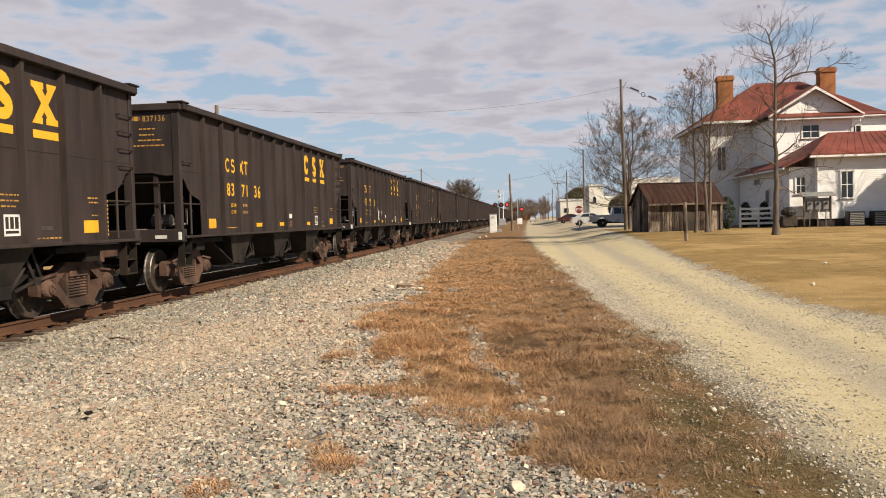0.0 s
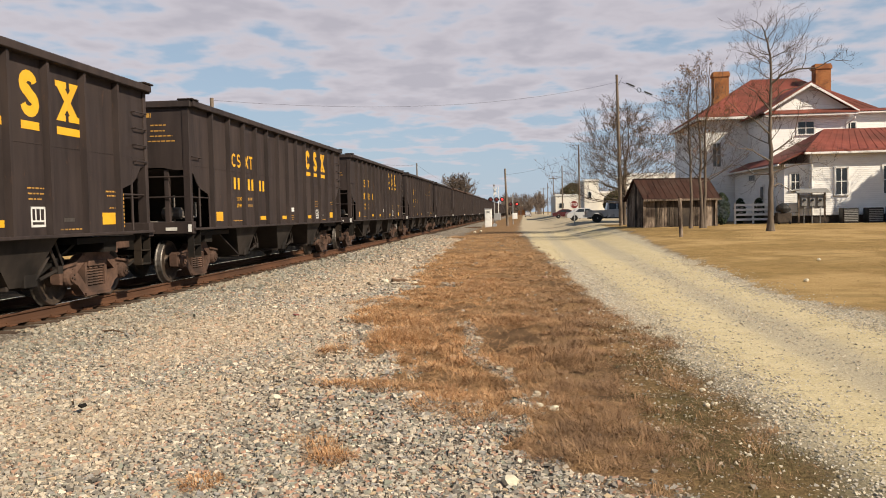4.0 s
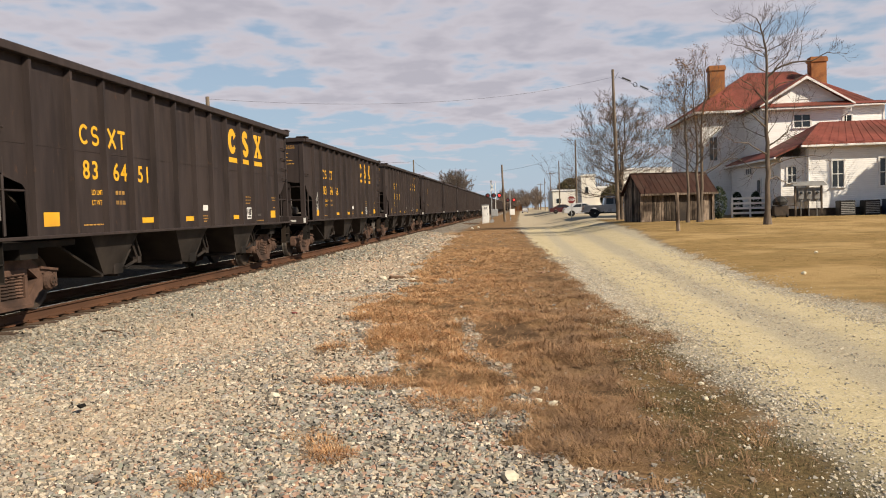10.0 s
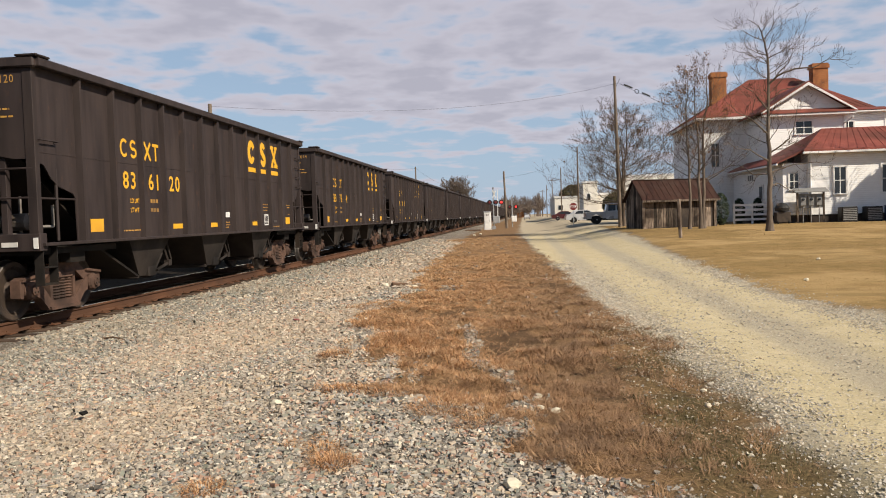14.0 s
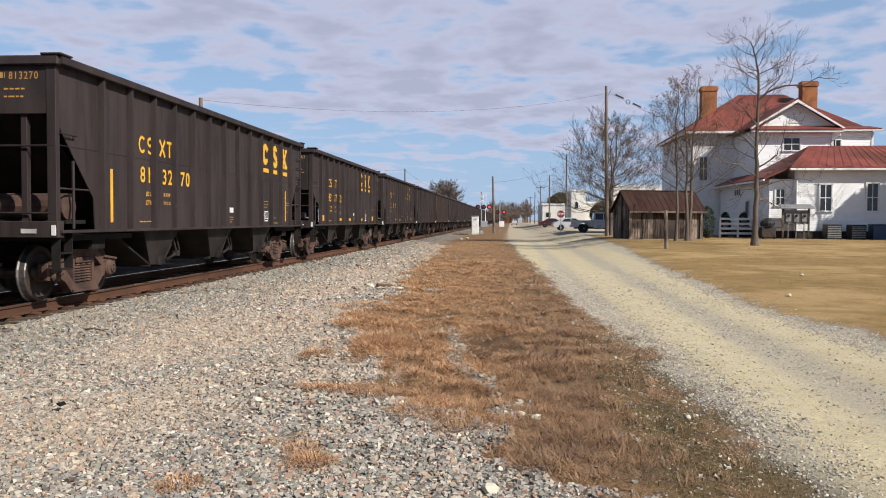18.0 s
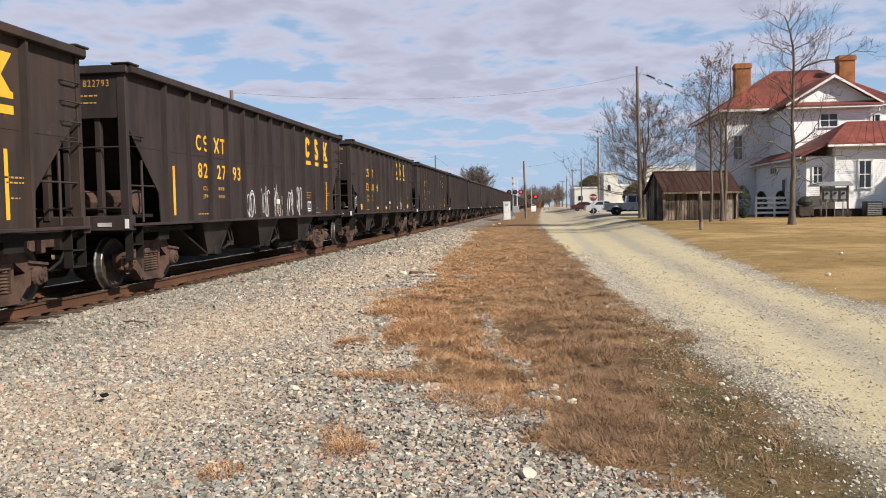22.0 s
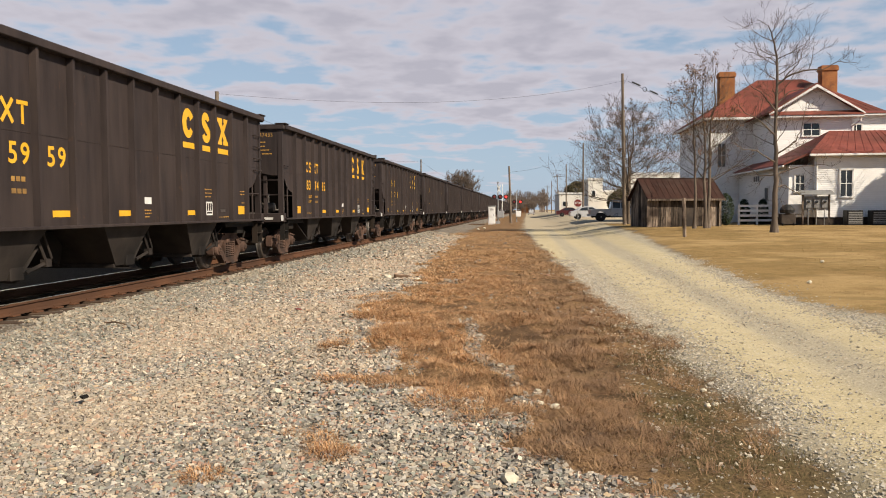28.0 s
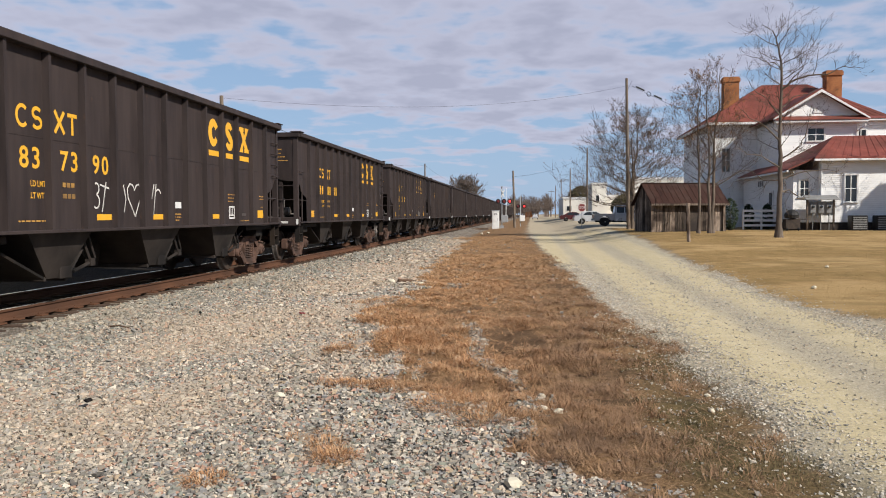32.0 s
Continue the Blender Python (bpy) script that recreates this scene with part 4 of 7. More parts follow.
    if kind == "arched":
        b2 = bmesh.new()
        lathe(b2, [(0.5, 0.03), (0.53, 0.13), (0.92, 0.13), (0.96, 0.06)], 12, "x")
        bmesh.ops.translate(b2, verts=b2.verts, vec=(0.2, -HL + 0.35, 1.5))
        part("brake_cylinder", b2, M_GALVD, car, "dull grey brake cylinder on the end platform")
        b2 = bmesh.new()
        for p, q in (((1.1, -HL + 0.3, 1.42), (1.3, -HL + 0.7, 1.42)), ((1.3, -HL + 0.7, 1.42), (1.3, -HL + 0.7, 1.75)), ((0.3, -HL + 0.2, 1.32), (1.4, -HL + 0.25, 1.3)), ((0.9, -HL + 0.5, 1.3), (0.9, -HL + 0.5, 1.9))):
            rod(b2, p, q, 0.025, n=6)
        part("brake_pipe", b2, M_GALVD, car, "dull grey air pipe")
    if kind == "open":
        part("air_tank", bm, M_TRUCK, car, "round air reservoir on the end platform")
        part("tank_shelf", B((0.1, 1.45, -HL + 0.35, -HL + 0.95, 1.28, 1.34)), M_UNDER, car)
    bm = B((1.45, 1.52, -HL - 0.075, -HL - 0.062, 1.1, 1.26))
    part("end_marker", bm, M_WHITEP, car, "pale reflective corner marker")
    part("end_reflector", B((0.95, 1.2, -HL - 0.072, -HL - 0.062, 1.13, 1.2)), M_GRAFF, car, "dull pale reflective plate")
    for y in (-5.85, 5.85):
        make_truck(car, y)
    car_marks(car, kind)
    return car


def scrawl(seed, y0, y1, z0, z1, count, width):
    """Graffiti that cannot be read: tall arches, hooks and slashes of paint, side by side."""
    rnd = random.Random(seed)
    bm = bmesh.new()
    step, tall = (y1 - y0) / count, z1 - z0
    for k in range(count):
        c, w, h = y0 + step * (k + 0.5), min(step, 0.3) * rnd.uniform(0.5, 0.95), tall * rnd.uniform(0.6, 1.0)
        shape = rnd.choice(("arch", "arch", "hook", "slash", "loop"))
        if shape == "arch":
            line = [(c - w, z0)] + arc(c, z0 + h * 0.7, w * 0.8, h * 0.3, 180, 10, 8) + [(c + w * 0.5, z0 + h * rnd.uniform(0.05, 0.4))]
        elif shape == "hook":
            line = [(c - w * 0.3, z0 + h)] + arc(c, z0 + h * 0.3, w * 0.7, h * 0.3, 160, 380, 9)
        elif shape == "loop":
            line = arc(c, z0 + h * 0.55, w * 0.6, h * 0.42, -60, 290, 12) + [(c + w, z0)]
        else:
            line = [(c - w * 0.5, z0 + h), (c - w * 0.1, z0 + h * 0.55), (c + w * 0.2, z0 + h * 0.5), (c + w * 0.1, z0)]
        lean = rnd.uniform(-0.25, 0.25)
        line = [(a + lean * (b - z0), b) for a, b in line]
        ribbon(bm, line, [width * 2 * rnd.uniform(0.6, 1.3) for _ in line], PX + 0.006 + 0.0004 * k)
    return bm


def heart_scrawl():
    """Thin painted strokes: a hooked pair, a bracket, a heart outline and two slashes."""
    bm = bmesh.new()
    w, x = 0.03, PX + 0.006
    heart = [(-1.17, 1.37), (-1.42, 1.70), (-1.44, 1.86), (-1.35, 1.95), (-1.25, 1.93), (-1.18, 1.84), (-1.11, 1.93), (-1.02, 1.95), (-0.96, 1.84), (-0.98, 1.68), (-1.17, 1.37)]
    for line in (heart, arc(-2.47, 1.83, 0.08, 0.09, 120, -80, 6) + arc(-2.48, 1.62, 0.1, 0.11, 80, -130, 7), [(-2.16, 1.95), (-2.3, 1.45)], [(-2.36, 1.9), (-2.06, 1.84)], [(-1.58, 1.92), (-1.5, 1.68), (-1.57, 1.45)],
                 [(-0.42, 1.98), (-0.52, 1.7)], [(-0.34, 1.98), (-0.46, 1.4)], arc(-0.26, 1.8, 0.1, 0.08, 150, 0, 5)):
        ribbon(bm, line, w, x)
        x += 0.0004
    return bm


PROTO = {
    "arched": make_car("arched", M_BLACK, "black ribbed coal hopper car with yellow markings on rusty trucks"),
    "open": make_car("open", M_BLACK, "black ribbed coal hopper car with open ends and yellow strips"),
    "rusty": make_car("arched", M_BLACK, "black ribbed coal hopper car with a rust-brown top edge", M_RUSTED),
    "brown": make_car("open", M_BROWNCAR, "faded brown-black ribbed coal hopper car on rusty trucks"),
}
# the numbers that can be read, by place in the train
NUMBERS = {5: "837398", 9: "837477", 10: "836199", 11: "836205", 13: "836451", 15: "835583", 16: "835937", 19: "837614", 21: "835351", 25: "835342", 30: "836197", 31: "835708", 1: "837136", 2: "837342", 3: "836443", 4: "837427", 8: "835660", 12: "822921", 14: "835656", 17: "835908", 18: "836120", 22: "835564", 23: "813270", 24: "835763", 26: "837552",
           27: "834410", 28: "822793", 29: "836096", 34: "835609", 35: "835959", 36: "837435", 37: "835703", 38: "836971", 39: "823137", 40: "837390"}
KINDS = {12: "open", 23: "open", 28: "open", 39: "open", 27: "brown", 10: "rusty", 11: "rusty"}
SCRAWLS = {2: (-1.4, -0.35, 1.4, 2.0, 7, 0.032), 14: (-5.75, -5.25, 1.5, 2.3, 5, 0.018), 28: (-1.9, 2.7, 1.2, 2.05, 24, 0.017), 33: (-0.9, -0.2, 1.35, 1.9, 3, 0.02), 37: (3.92, 4.42, 1.35, 1.92, 8, 0.008),
           40: (-2.3, 0.4, 1.45, 1.95, 4, 0.018), 24: (-2.5, -2.1, 1.5, 2.0, 2, 0.007)}
RED_SCRAWLS = {9: (-4.6, 0.2, 1.42, 1.98, 5, 0.02)}
LAST = 58
CARS = {}


def make_train():
    bar_number = bmesh.new()
    bars(bar_number, [(c + d, 2.08, 0.14, 0.29) for c in (-4.225, -3.2, -2.3) for d in (-0.137, 0.137)])
    me = bpy.data.meshes.new("number")
    bar_number.to_mesh(me)
    bar_number.free()
    me.materials.append(M_YELLOW)
    for i in range(-1, LAST + 1):
        kind = KINDS.get(i, "arched")
        m = pose(TRACK_X, car_y(i, 0.0), 0)
        car = CARS[i] = copy_thing(PROTO[kind], m)
        if i > 45:
            for o in [o for o in car.children_recursive if o.name.split(".")[0] in ("weld_seam", "grab_iron", "air_hose", "brake_pipe", "brake_cylinder", "spring", "gate_lever", "load_lettering", "stencil_box", "builder_plate")]:
                bpy.data.objects.remove(o)
        if i in NUMBERS:
            g = number_groups(NUMBERS[i], HALF["open" if kind in ("open", "brown") else "arched"])
            for k in (0, 2, 4, 6):
                part("number", mesh_from("number", *lettered(g[k:k + 2] if k < 6 else g[6:]), [M_YELLOW if k < 6 else M_PRINT]), M_YELLOW, car, "yellow painted digits of the car number")
        else:
            tagged(part("number", me, M_YELLOW, car, "yellow painted number bars"), kind="stuff")
        if i in SCRAWLS:
            part("graffiti", heart_scrawl() if i == 40 else scrawl(i, *SCRAWLS[i]), M_GRAFF, car, "pale spray-painted scrawl")
        if i in RED_SCRAWLS:
            part("graffiti", scrawl(i, *RED_SCRAWLS[i]), M_REDPAINT, car, "faded red spray-painted scrawl")
    for p in PROTO.values():
        for o in list(p.children_recursive) + [p]:
            bpy.data.objects.remove(o)


# seconds and metres that the train has come on since the start
RUN = [(0, 0.18), (1, 20.24), (2, 40.20), (3, 60.19), (3.5, 70.20), (5.5, 110.09), (6, 120.11), (7, 140.00), (8, 159.94), (9, 179.86), (10, 199.95), (11, 219.90), (12, 239.69), (13, 259.50), (14, 279.45), (14.5, 289.39), (16.5, 329.28), (17, 339.19), (18, 359.02), (19, 379.08), (20, 398.95), (21, 418.85), (22, 438.68), (23, 458.66), (24, 478.64), (24.5, 488.54), (27, 538.35), (28, 558.38), (29, 578.17), (30, 598.02), (31, 617.96), (32, 638.01)]


def run_at(t):
    for (t0, s0), (t1, s1) in zip(RUN, RUN[1:]):
        if t <= t1:
            return s0 + (s1 - s0) * (t - t0) / (t1 - t0)
    return RUN[-1][1]


def car_y(i, t):
    return 7.11 + i * PITCH - run_at(t)


make_train()

# ---- materials of the yard and the town ----


def siding_material(name, c1, c2, c3):
    """White clapboard: lapped boards as relief, a darker line along the laps."""
    m, nt, bsdf = nodes_of(name)
    g = nt.nodes.new("ShaderNodeNewGeometry")
    s = nt.nodes.new("ShaderNodeSeparateXYZ")
    nt.links.new(g.outputs["Position"], s.inputs[0])
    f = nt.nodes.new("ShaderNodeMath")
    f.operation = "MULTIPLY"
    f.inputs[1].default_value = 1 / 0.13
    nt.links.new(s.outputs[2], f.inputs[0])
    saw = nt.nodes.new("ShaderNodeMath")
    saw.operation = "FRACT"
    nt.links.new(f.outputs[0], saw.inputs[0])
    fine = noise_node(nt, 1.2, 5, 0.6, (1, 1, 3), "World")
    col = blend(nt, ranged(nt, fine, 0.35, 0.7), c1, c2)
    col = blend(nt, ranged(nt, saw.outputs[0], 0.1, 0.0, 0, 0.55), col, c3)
    nt.links.new(col, bsdf.inputs["Base Color"])
    bsdf.inputs["Roughness"].default_value = 0.6
    inv = nt.nodes.new("ShaderNodeMath")
    inv.operation = "SUBTRACT"
    inv.inputs[0].default_value = 1.0
    nt.links.new(saw.outputs[0], inv.inputs[1])
    bumped(nt, bsdf, inv.outputs[0], 0.8, 0.02)
    return m


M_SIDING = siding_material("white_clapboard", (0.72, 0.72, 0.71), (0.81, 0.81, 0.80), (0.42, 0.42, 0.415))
M_TRIM = surface("white_trim", (0.70, 0.70, 0.685), (0.78, 0.78, 0.765), 3.0, 0.5, 0, None, (0.561, 0.5525, 0.527), 0.8, 0.05)
M_ROOF = surface("red_metal_roof", (0.1785, 0.0476, 0.034), (0.255, 0.0748, 0.0544), 1.4, 0.66, 0.0, None, (0.1275, 0.0425, 0.0306), 0.25, 0.15, 0.01, 0, "World")
M_BRICK = surface("brick_chimney", (0.289, 0.1148, 0.0425), (0.357, 0.153, 0.0638), 7.0, 0.85, 0, (1, 1, 2.4), (0.2125, 0.085, 0.0382), 1.0, 0.5, 0.01)
M_GLASS = surface("dark_window_glass", (0.017, 0.0204, 0.0238), (0.0298, 0.034, 0.0382), 1.0, 0.08, 0.0, None, None, 1.0, 0.0)
M_FOUND = surface("dark_foundation", (0.0425, 0.034, 0.0289), (0.0765, 0.0595, 0.0467), 5.0, 0.9, 0, None, (0.034, 0.0281, 0.0255), 0.7, 0.4)
M_GREYWOOD = surface("weathered_boards", (0.0553, 0.0391, 0.0298), (0.2465, 0.1955, 0.153), 5.0, 0.9, 0, (3, 3, 0.35), (0.0298, 0.0213, 0.017), 1.0, 0.5, 0.01, 0.72)
M_SHEDROOF = surface("rusty_brown_sheet_roof", (0.0298, 0.0127, 0.0093), (0.0553, 0.0229, 0.0153), 2.5, 0.8, 0.1, (3, 0.5, 0.5), (0.0595, 0.0382, 0.0298), 0.7, 0.3)
M_BARK = surface("grey_brown_bark", (0.0892, 0.0697, 0.0544), (0.1742, 0.1403, 0.1122), 9.0, 0.95, 0, (1, 1, 0.25), (0.102, 0.0808, 0.0638), 1.0, 0.6, 0.02)
M_TWIG = surface("bare_twigs", (0.085, 0.062, 0.0467), (0.1445, 0.1062, 0.0799), 3.0, 0.95, 0, None, None, 1.0, 0.0)
M_DRYLEAF = surface("withered_leaves", (0.1445, 0.0723, 0.0298), (0.204, 0.1105, 0.0467), 3.0, 0.9, 0, None, None, 1.0, 0.0)
# paler copy of bark and twigs: distance haze put into the colour
M_FARTWIG = surface("hazed_distant_trees", (0.1275, 0.0978, 0.0782), (0.187, 0.1445, 0.1173), 1.0, 0.95, 0, None, None, 1.0, 0.0)
M_HEDGE = surface("evergreen_leaves", (0.0153, 0.0255, 0.0119), (0.0298, 0.0425, 0.0187), 4.0, 0.8, 0, None, None, 1.0, 0.0)
M_OLIVE = surface("olive_leaves", (0.0595, 0.0527, 0.0255), (0.0935, 0.0765, 0.0382), 3.0, 0.85, 0, None, None, 1.0, 0.0)
M_POLE = surface("grey_pole_wood", (0.136, 0.1062, 0.0808), (0.2125, 0.17, 0.1318), 6.0, 0.9, 0, (2, 2, 0.15), (0.0935, 0.0723, 0.0561), 0.6, 0.4)
M_WIRE = surface("dark_wire", (0.0255, 0.0255, 0.0255), (0.034, 0.034, 0.034), 2.0, 0.6, 0, None, None, 1.0, 0.0)
M_SILVER = surface("silver_car_paint", (0.34, 0.34, 0.3443), (0.391, 0.391, 0.3952), 2.0, 0.3, 0.5, None, None, 1.0, 0.0)
M_WHITECAR = surface("pale_car_paint", (0.3825, 0.3867, 0.391), (0.425, 0.4292, 0.4335), 2.0, 0.3, 0.1, None, None, 1.0, 0.0)
M_REDCAR = surface("dark_red_car_paint", (0.0595, 0.0119, 0.011), (0.0765, 0.0153, 0.0136), 2.0, 0.3, 0.2, None, None, 1.0, 0.0)
M_TYRE = surface("tyre_rubber", (0.0153, 0.0153, 0.0153), (0.0255, 0.0255, 0.0255), 6.0, 0.9, 0, None, None, 1.0, 0.1)
M_RIM = surface("alloy_rim", (0.3825, 0.3825, 0.391), (0.4675, 0.4675, 0.476), 3.0, 0.35, 0.8, None, None, 1.0, 0.0)
M_GALV = surface("galvanised_metal", (0.34, 0.3485, 0.357), (0.425, 0.4335, 0.442), 5.0, 0.5, 0.5, None, (0.2805, 0.2805, 0.2805), 0.8, 0.1)
M_BLACKP = surface("black_paint", (0.017, 0.017, 0.017), (0.0298, 0.0289, 0.0281), 4.0, 0.6, 0, None, None, 1.0, 0.05)
M_SIGNRED = surface("red_sign_paint", (0.1615, 0.0255, 0.0221), (0.1955, 0.0314, 0.0255), 4.0, 0.45, 0, None, None, 1.0, 0.0)
M_DIMRED = surface("dark_red_lens", (0.136, 0.017, 0.017), (0.17, 0.0255, 0.0255), 4.0, 0.3, 0, None, None, 1.0, 0.0)
M_PALEWALL = surface("pale_block_wall", (0.646, 0.6205, 0.561), (0.714, 0.6885, 0.629), 2.0, 0.85, 0, None, (0.578, 0.544, 0.4845), 0.25, 0.2)
M_BLUEBIN = surface("blue_plastic", (0.017, 0.0382, 0.085), (0.0255, 0.051, 0.1105), 3.0, 0.5, 0, None, None, 1.0, 0.0)
M_GREYBOX = surface("grey_meter_box", (0.204, 0.204, 0.1997), (0.255, 0.255, 0.2507), 4.0, 0.6, 0.2, None, None, 1.0, 0.05)
mlit, _nt, _b = nodes_of("lit_red_lamp")
_b.inputs["Base Color"].default_value = (0.6, 0.02, 0.02, 1)
_b.inputs["Emission Color"].default_value, _b.inputs["Emission Strength"].default_value = (1.0, 0.06, 0.05, 1), 0.8


def gz(x, y):
    return float(height(x, y))


# ---- the white house ----
def window(parent, name, x0, x1, z0, z1, y, cols=2, rows=2, face="-y"):
    """A sash window set into a wall that looks to -y (or to -x): frame, sill, panes behind muntins."""
    def bx(a0, a1, d0, d1, b0, b1):
        return (a0, a1, y + d0, y + d1, b0, b1) if face == "-y" else (y + d0, y + d1, a0, a1, b0, b1)
    w = part(name, B(bx(x0 - 0.1, x0, -0.05, 0.05, z0, z1 + 0.1), bx(x1, x1 + 0.1, -0.05, 0.05, z0, z1 + 0.1), bx(x0, x1, -0.05, 0.05, z1, z1 + 0.1)), M_TRIM, parent, "white window frame")
    part("sill", B(bx(x0 - 0.14, x1 + 0.14, -0.1, 0.03, z0 - 0.07, z0)), M_TRIM, w)
    dx, dz = (x1 - x0) / cols, (z1 - z0) / rows
    for i in range(cols):
        for j in range(rows):
            part("pane", B(bx(x0 + i * dx + 0.025, x0 + (i + 1) * dx - 0.025, -0.012, -0.006, z0 + j * dz + 0.025, z0 + (j + 1) * dz - 0.025)), M_GLASS, w)
    bars_ = [bx(x0 + i * dx - 0.025, x0 + i * dx + 0.025, -0.03, -0.004, z0, z1) for i in range(cols + 1)] + [bx(x0, x1, -0.032, -0.005, z0 + j * dz - 0.025, z0 + j * dz + 0.025) for j in range(rows + 1)]
    part("muntins", B(*bars_), M_TRIM, w)
    return w


def hip_roof(bm, x0, x1, y0, y1, z, rx0, rx1, ry, rz, t=0.1):
    """A hip roof over a rectangle of eaves, with its ridge from rx0 to rx1 at ry, rz; closed underneath."""
    e = [bm.verts.new(p) for p in ((x0, y0, z), (x1, y0, z), (x1, y1, z), (x0, y1, z))]
    f = [bm.verts.new((v.co.x, v.co.y, z - t)) for v in e]
    a, b = bm.verts.new((rx0, ry, rz)), bm.verts.new((rx1, ry, rz))
    bm.faces.new((e[0], e[1], b, a))
    bm.faces.new((e[1], e[2], b))
    bm.faces.new((e[2], e[3], a, b))
    bm.faces.new((e[3], e[0], a))
    for i in range(4):
        bm.faces.new((e[i], f[i], f[(i + 1) % 4], e[(i + 1) % 4]))
    bm.faces.new(f)


def seams(bm, p0, p1, q0, q1, step):
    """Standing seams up a roof slope, from the eave p0-p1 to the ridge q0-q1."""
    p0, p1, q0, q1 = map(Vector, (p0, p1, q0, q1))
    n = max(2, int((p1 - p0).length / step))
    for i in range(1, n):
        t = i / n
        a, b = p0.lerp(p1, t), q0.lerp(q1, t)
        rod(bm, a + Vector((0, 0, 0.012)), b + Vector((0, 0, 0.012)), 0.014, n=4)


def make_house():
    h = thing("house", pose(0, 0, 0), "large white clapboard house with red metal roofs and brick chimneys", "house")
    g = 0.22
    walls = {
        # name: outline boxes
        "main_wall": (14.6, 28.0, 68.0, 80.5, g, 8.6),
        "gable_wall": (18.05, 23.5, 62.0, 68.1, g, 8.15),
        "recess_wall": (23.5, 28.0, 66.0, 68.1, g, 8.55),
        "wing_wall": (18.55, 31.0, 55.0, 62.1, 0.75, 4.85),
        "lean_to_wall": (17.0, 18.56, 55.35, 67.9, 0.75, 4.15),
    }
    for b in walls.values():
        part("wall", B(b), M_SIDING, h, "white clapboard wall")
    part("foundation", B((18.62, 31.0, 55.08, 62.0, -0.2, 0.76)), M_FOUND, h, "dark foundation")
    part("foundation", B((17.06, 18.6, 55.42, 67.8, -0.2, 0.76)), M_FOUND, h, "dark foundation")
    # roofs
    bm = bmesh.new()
    hip_roof(bm, 14.05, 28.5, 67.4, 81.0, 8.72, 20.0, 23.8, 74.0, 12.5, 0.16)
    roof = part("roof", bm, M_ROOF, h, "red metal hip roof")
    bm = bmesh.new()
    seams(bm, (14.05, 67.4, 8.72), (28.5, 67.4, 8.72), (20.0, 74, 12.5), (23.8, 74, 12.5), 0.6)
    seams(bm, (14.05, 81, 8.72), (14.05, 67.4, 8.72), (20.0, 74, 12.5), (20.0, 74, 12.5), 0.6)
    part("standing_seams", bm, M_ROOF, roof)
    bm = bmesh.new()
    hip_roof(bm, 18.1, 31.4, 54.55, 62.4, 4.95, 20.6, 28.5, 58.5, 6.62, 0.16)
    roof = part("roof", bm, M_ROOF, h, "red metal hip roof")
    bm = bmesh.new()
    seams(bm, (18.1, 54.55, 4.95), (31.4, 54.55, 4.95), (20.6, 58.5, 6.62), (28.5, 58.5, 6.62), 0.55)
    part("standing_seams", bm, M_ROOF, roof)
    bm = bmesh.new()
    prism(bm, [(16.55, 4.12), (16.55, 4.24), (18.6, 5.15), (18.6, 5.02)], 54.95, 67.9, "y")
    part("lean_to_roof", bm, M_ROOF, h, "red metal lean-to roof")
    # gable: roof slabs, pediment, rake boards, skirt of roof below
    ax, az = 20.75, 10.25
    bm = bmesh.new()
    for ex in (17.45, 24.1):
        s = 1 if ex > ax else -1
        prism(bm, [(ex, 8.2), (ex, 8.32), (ax, az + 0.12), (ax, az)] if s < 0 else [(ax, az), (ax, az + 0.12), (ex, 8.32), (ex, 8.2)], 61.45, 72.0, "y")
    part("gable_roof", bm, M_ROOF, h, "red metal gable roof")
    bm = bmesh.new()
    prism(bm, [(17.8, 8.3), (23.75, 8.3), (ax, az - 0.05)], 61.98, 62.1, "y")
    part("pediment", bm, M_SIDING, h, "white pediment")
    bm = bmesh.new()
    prism(bm, [(17.45, 8.08), (17.45, 8.2), (ax, az), (ax, az - 0.2)], 61.38, 61.46, "y")
    part("rake_board", bm, M_TRIM, h)
    bm = bmesh.new()
    prism(bm, [(24.1, 8.08), (24.1, 8.2), (ax, az), (ax, az - 0.2)], 61.38, 61.46, "y")
    part("rake_board", bm, M_TRIM, h)
    bm = bmesh.new()
    prism(bm, [(61.3, 8.05), (61.3, 8.11), (62.02, 8.42), (62.02, 8.3)], 17.5, 24.05, "x")
    part("skirt_roof", bm, M_ROOF, h)
    part("cornice", B((17.55, 24.0, 61.36, 61.98, 7.88, 8.05), bevel=0.02), M_TRIM, h)
    bm = bmesh.new()
    prism(bm, [(ax - 0.42, 8.62), (ax + 0.42, 8.62), (ax + 0.3, 8.95), (ax, 9.08), (ax - 0.3, 8.95)], 61.93, 61.975, "y")
    part("gable_vent", bm, M_TRIM, h, "small arched gable vent")
    # cornices and gutters
    for b in ((13.95, 28.6, 67.28, 67.42, 8.42, 8.62), (13.95, 14.09, 67.42, 81.0, 8.42, 8.62), (23.6, 28.55, 65.5, 65.62, 8.4, 8.58), (18.0, 31.4, 54.4, 54.55, 4.68, 4.82), (16.44, 16.56, 54.9, 67.8, 4.0, 4.13)):
        part("gutter", B(b, bevel=0.02), M_TRIM, h)
    bm = bmesh.new()
    prism(bm, [(65.5, 8.5), (65.5, 8.6), (67.7, 9.0), (67.7, 8.8)], 23.55, 28.5, "x")
    part("roof", bm, M_ROOF, h, "red metal roof slope")
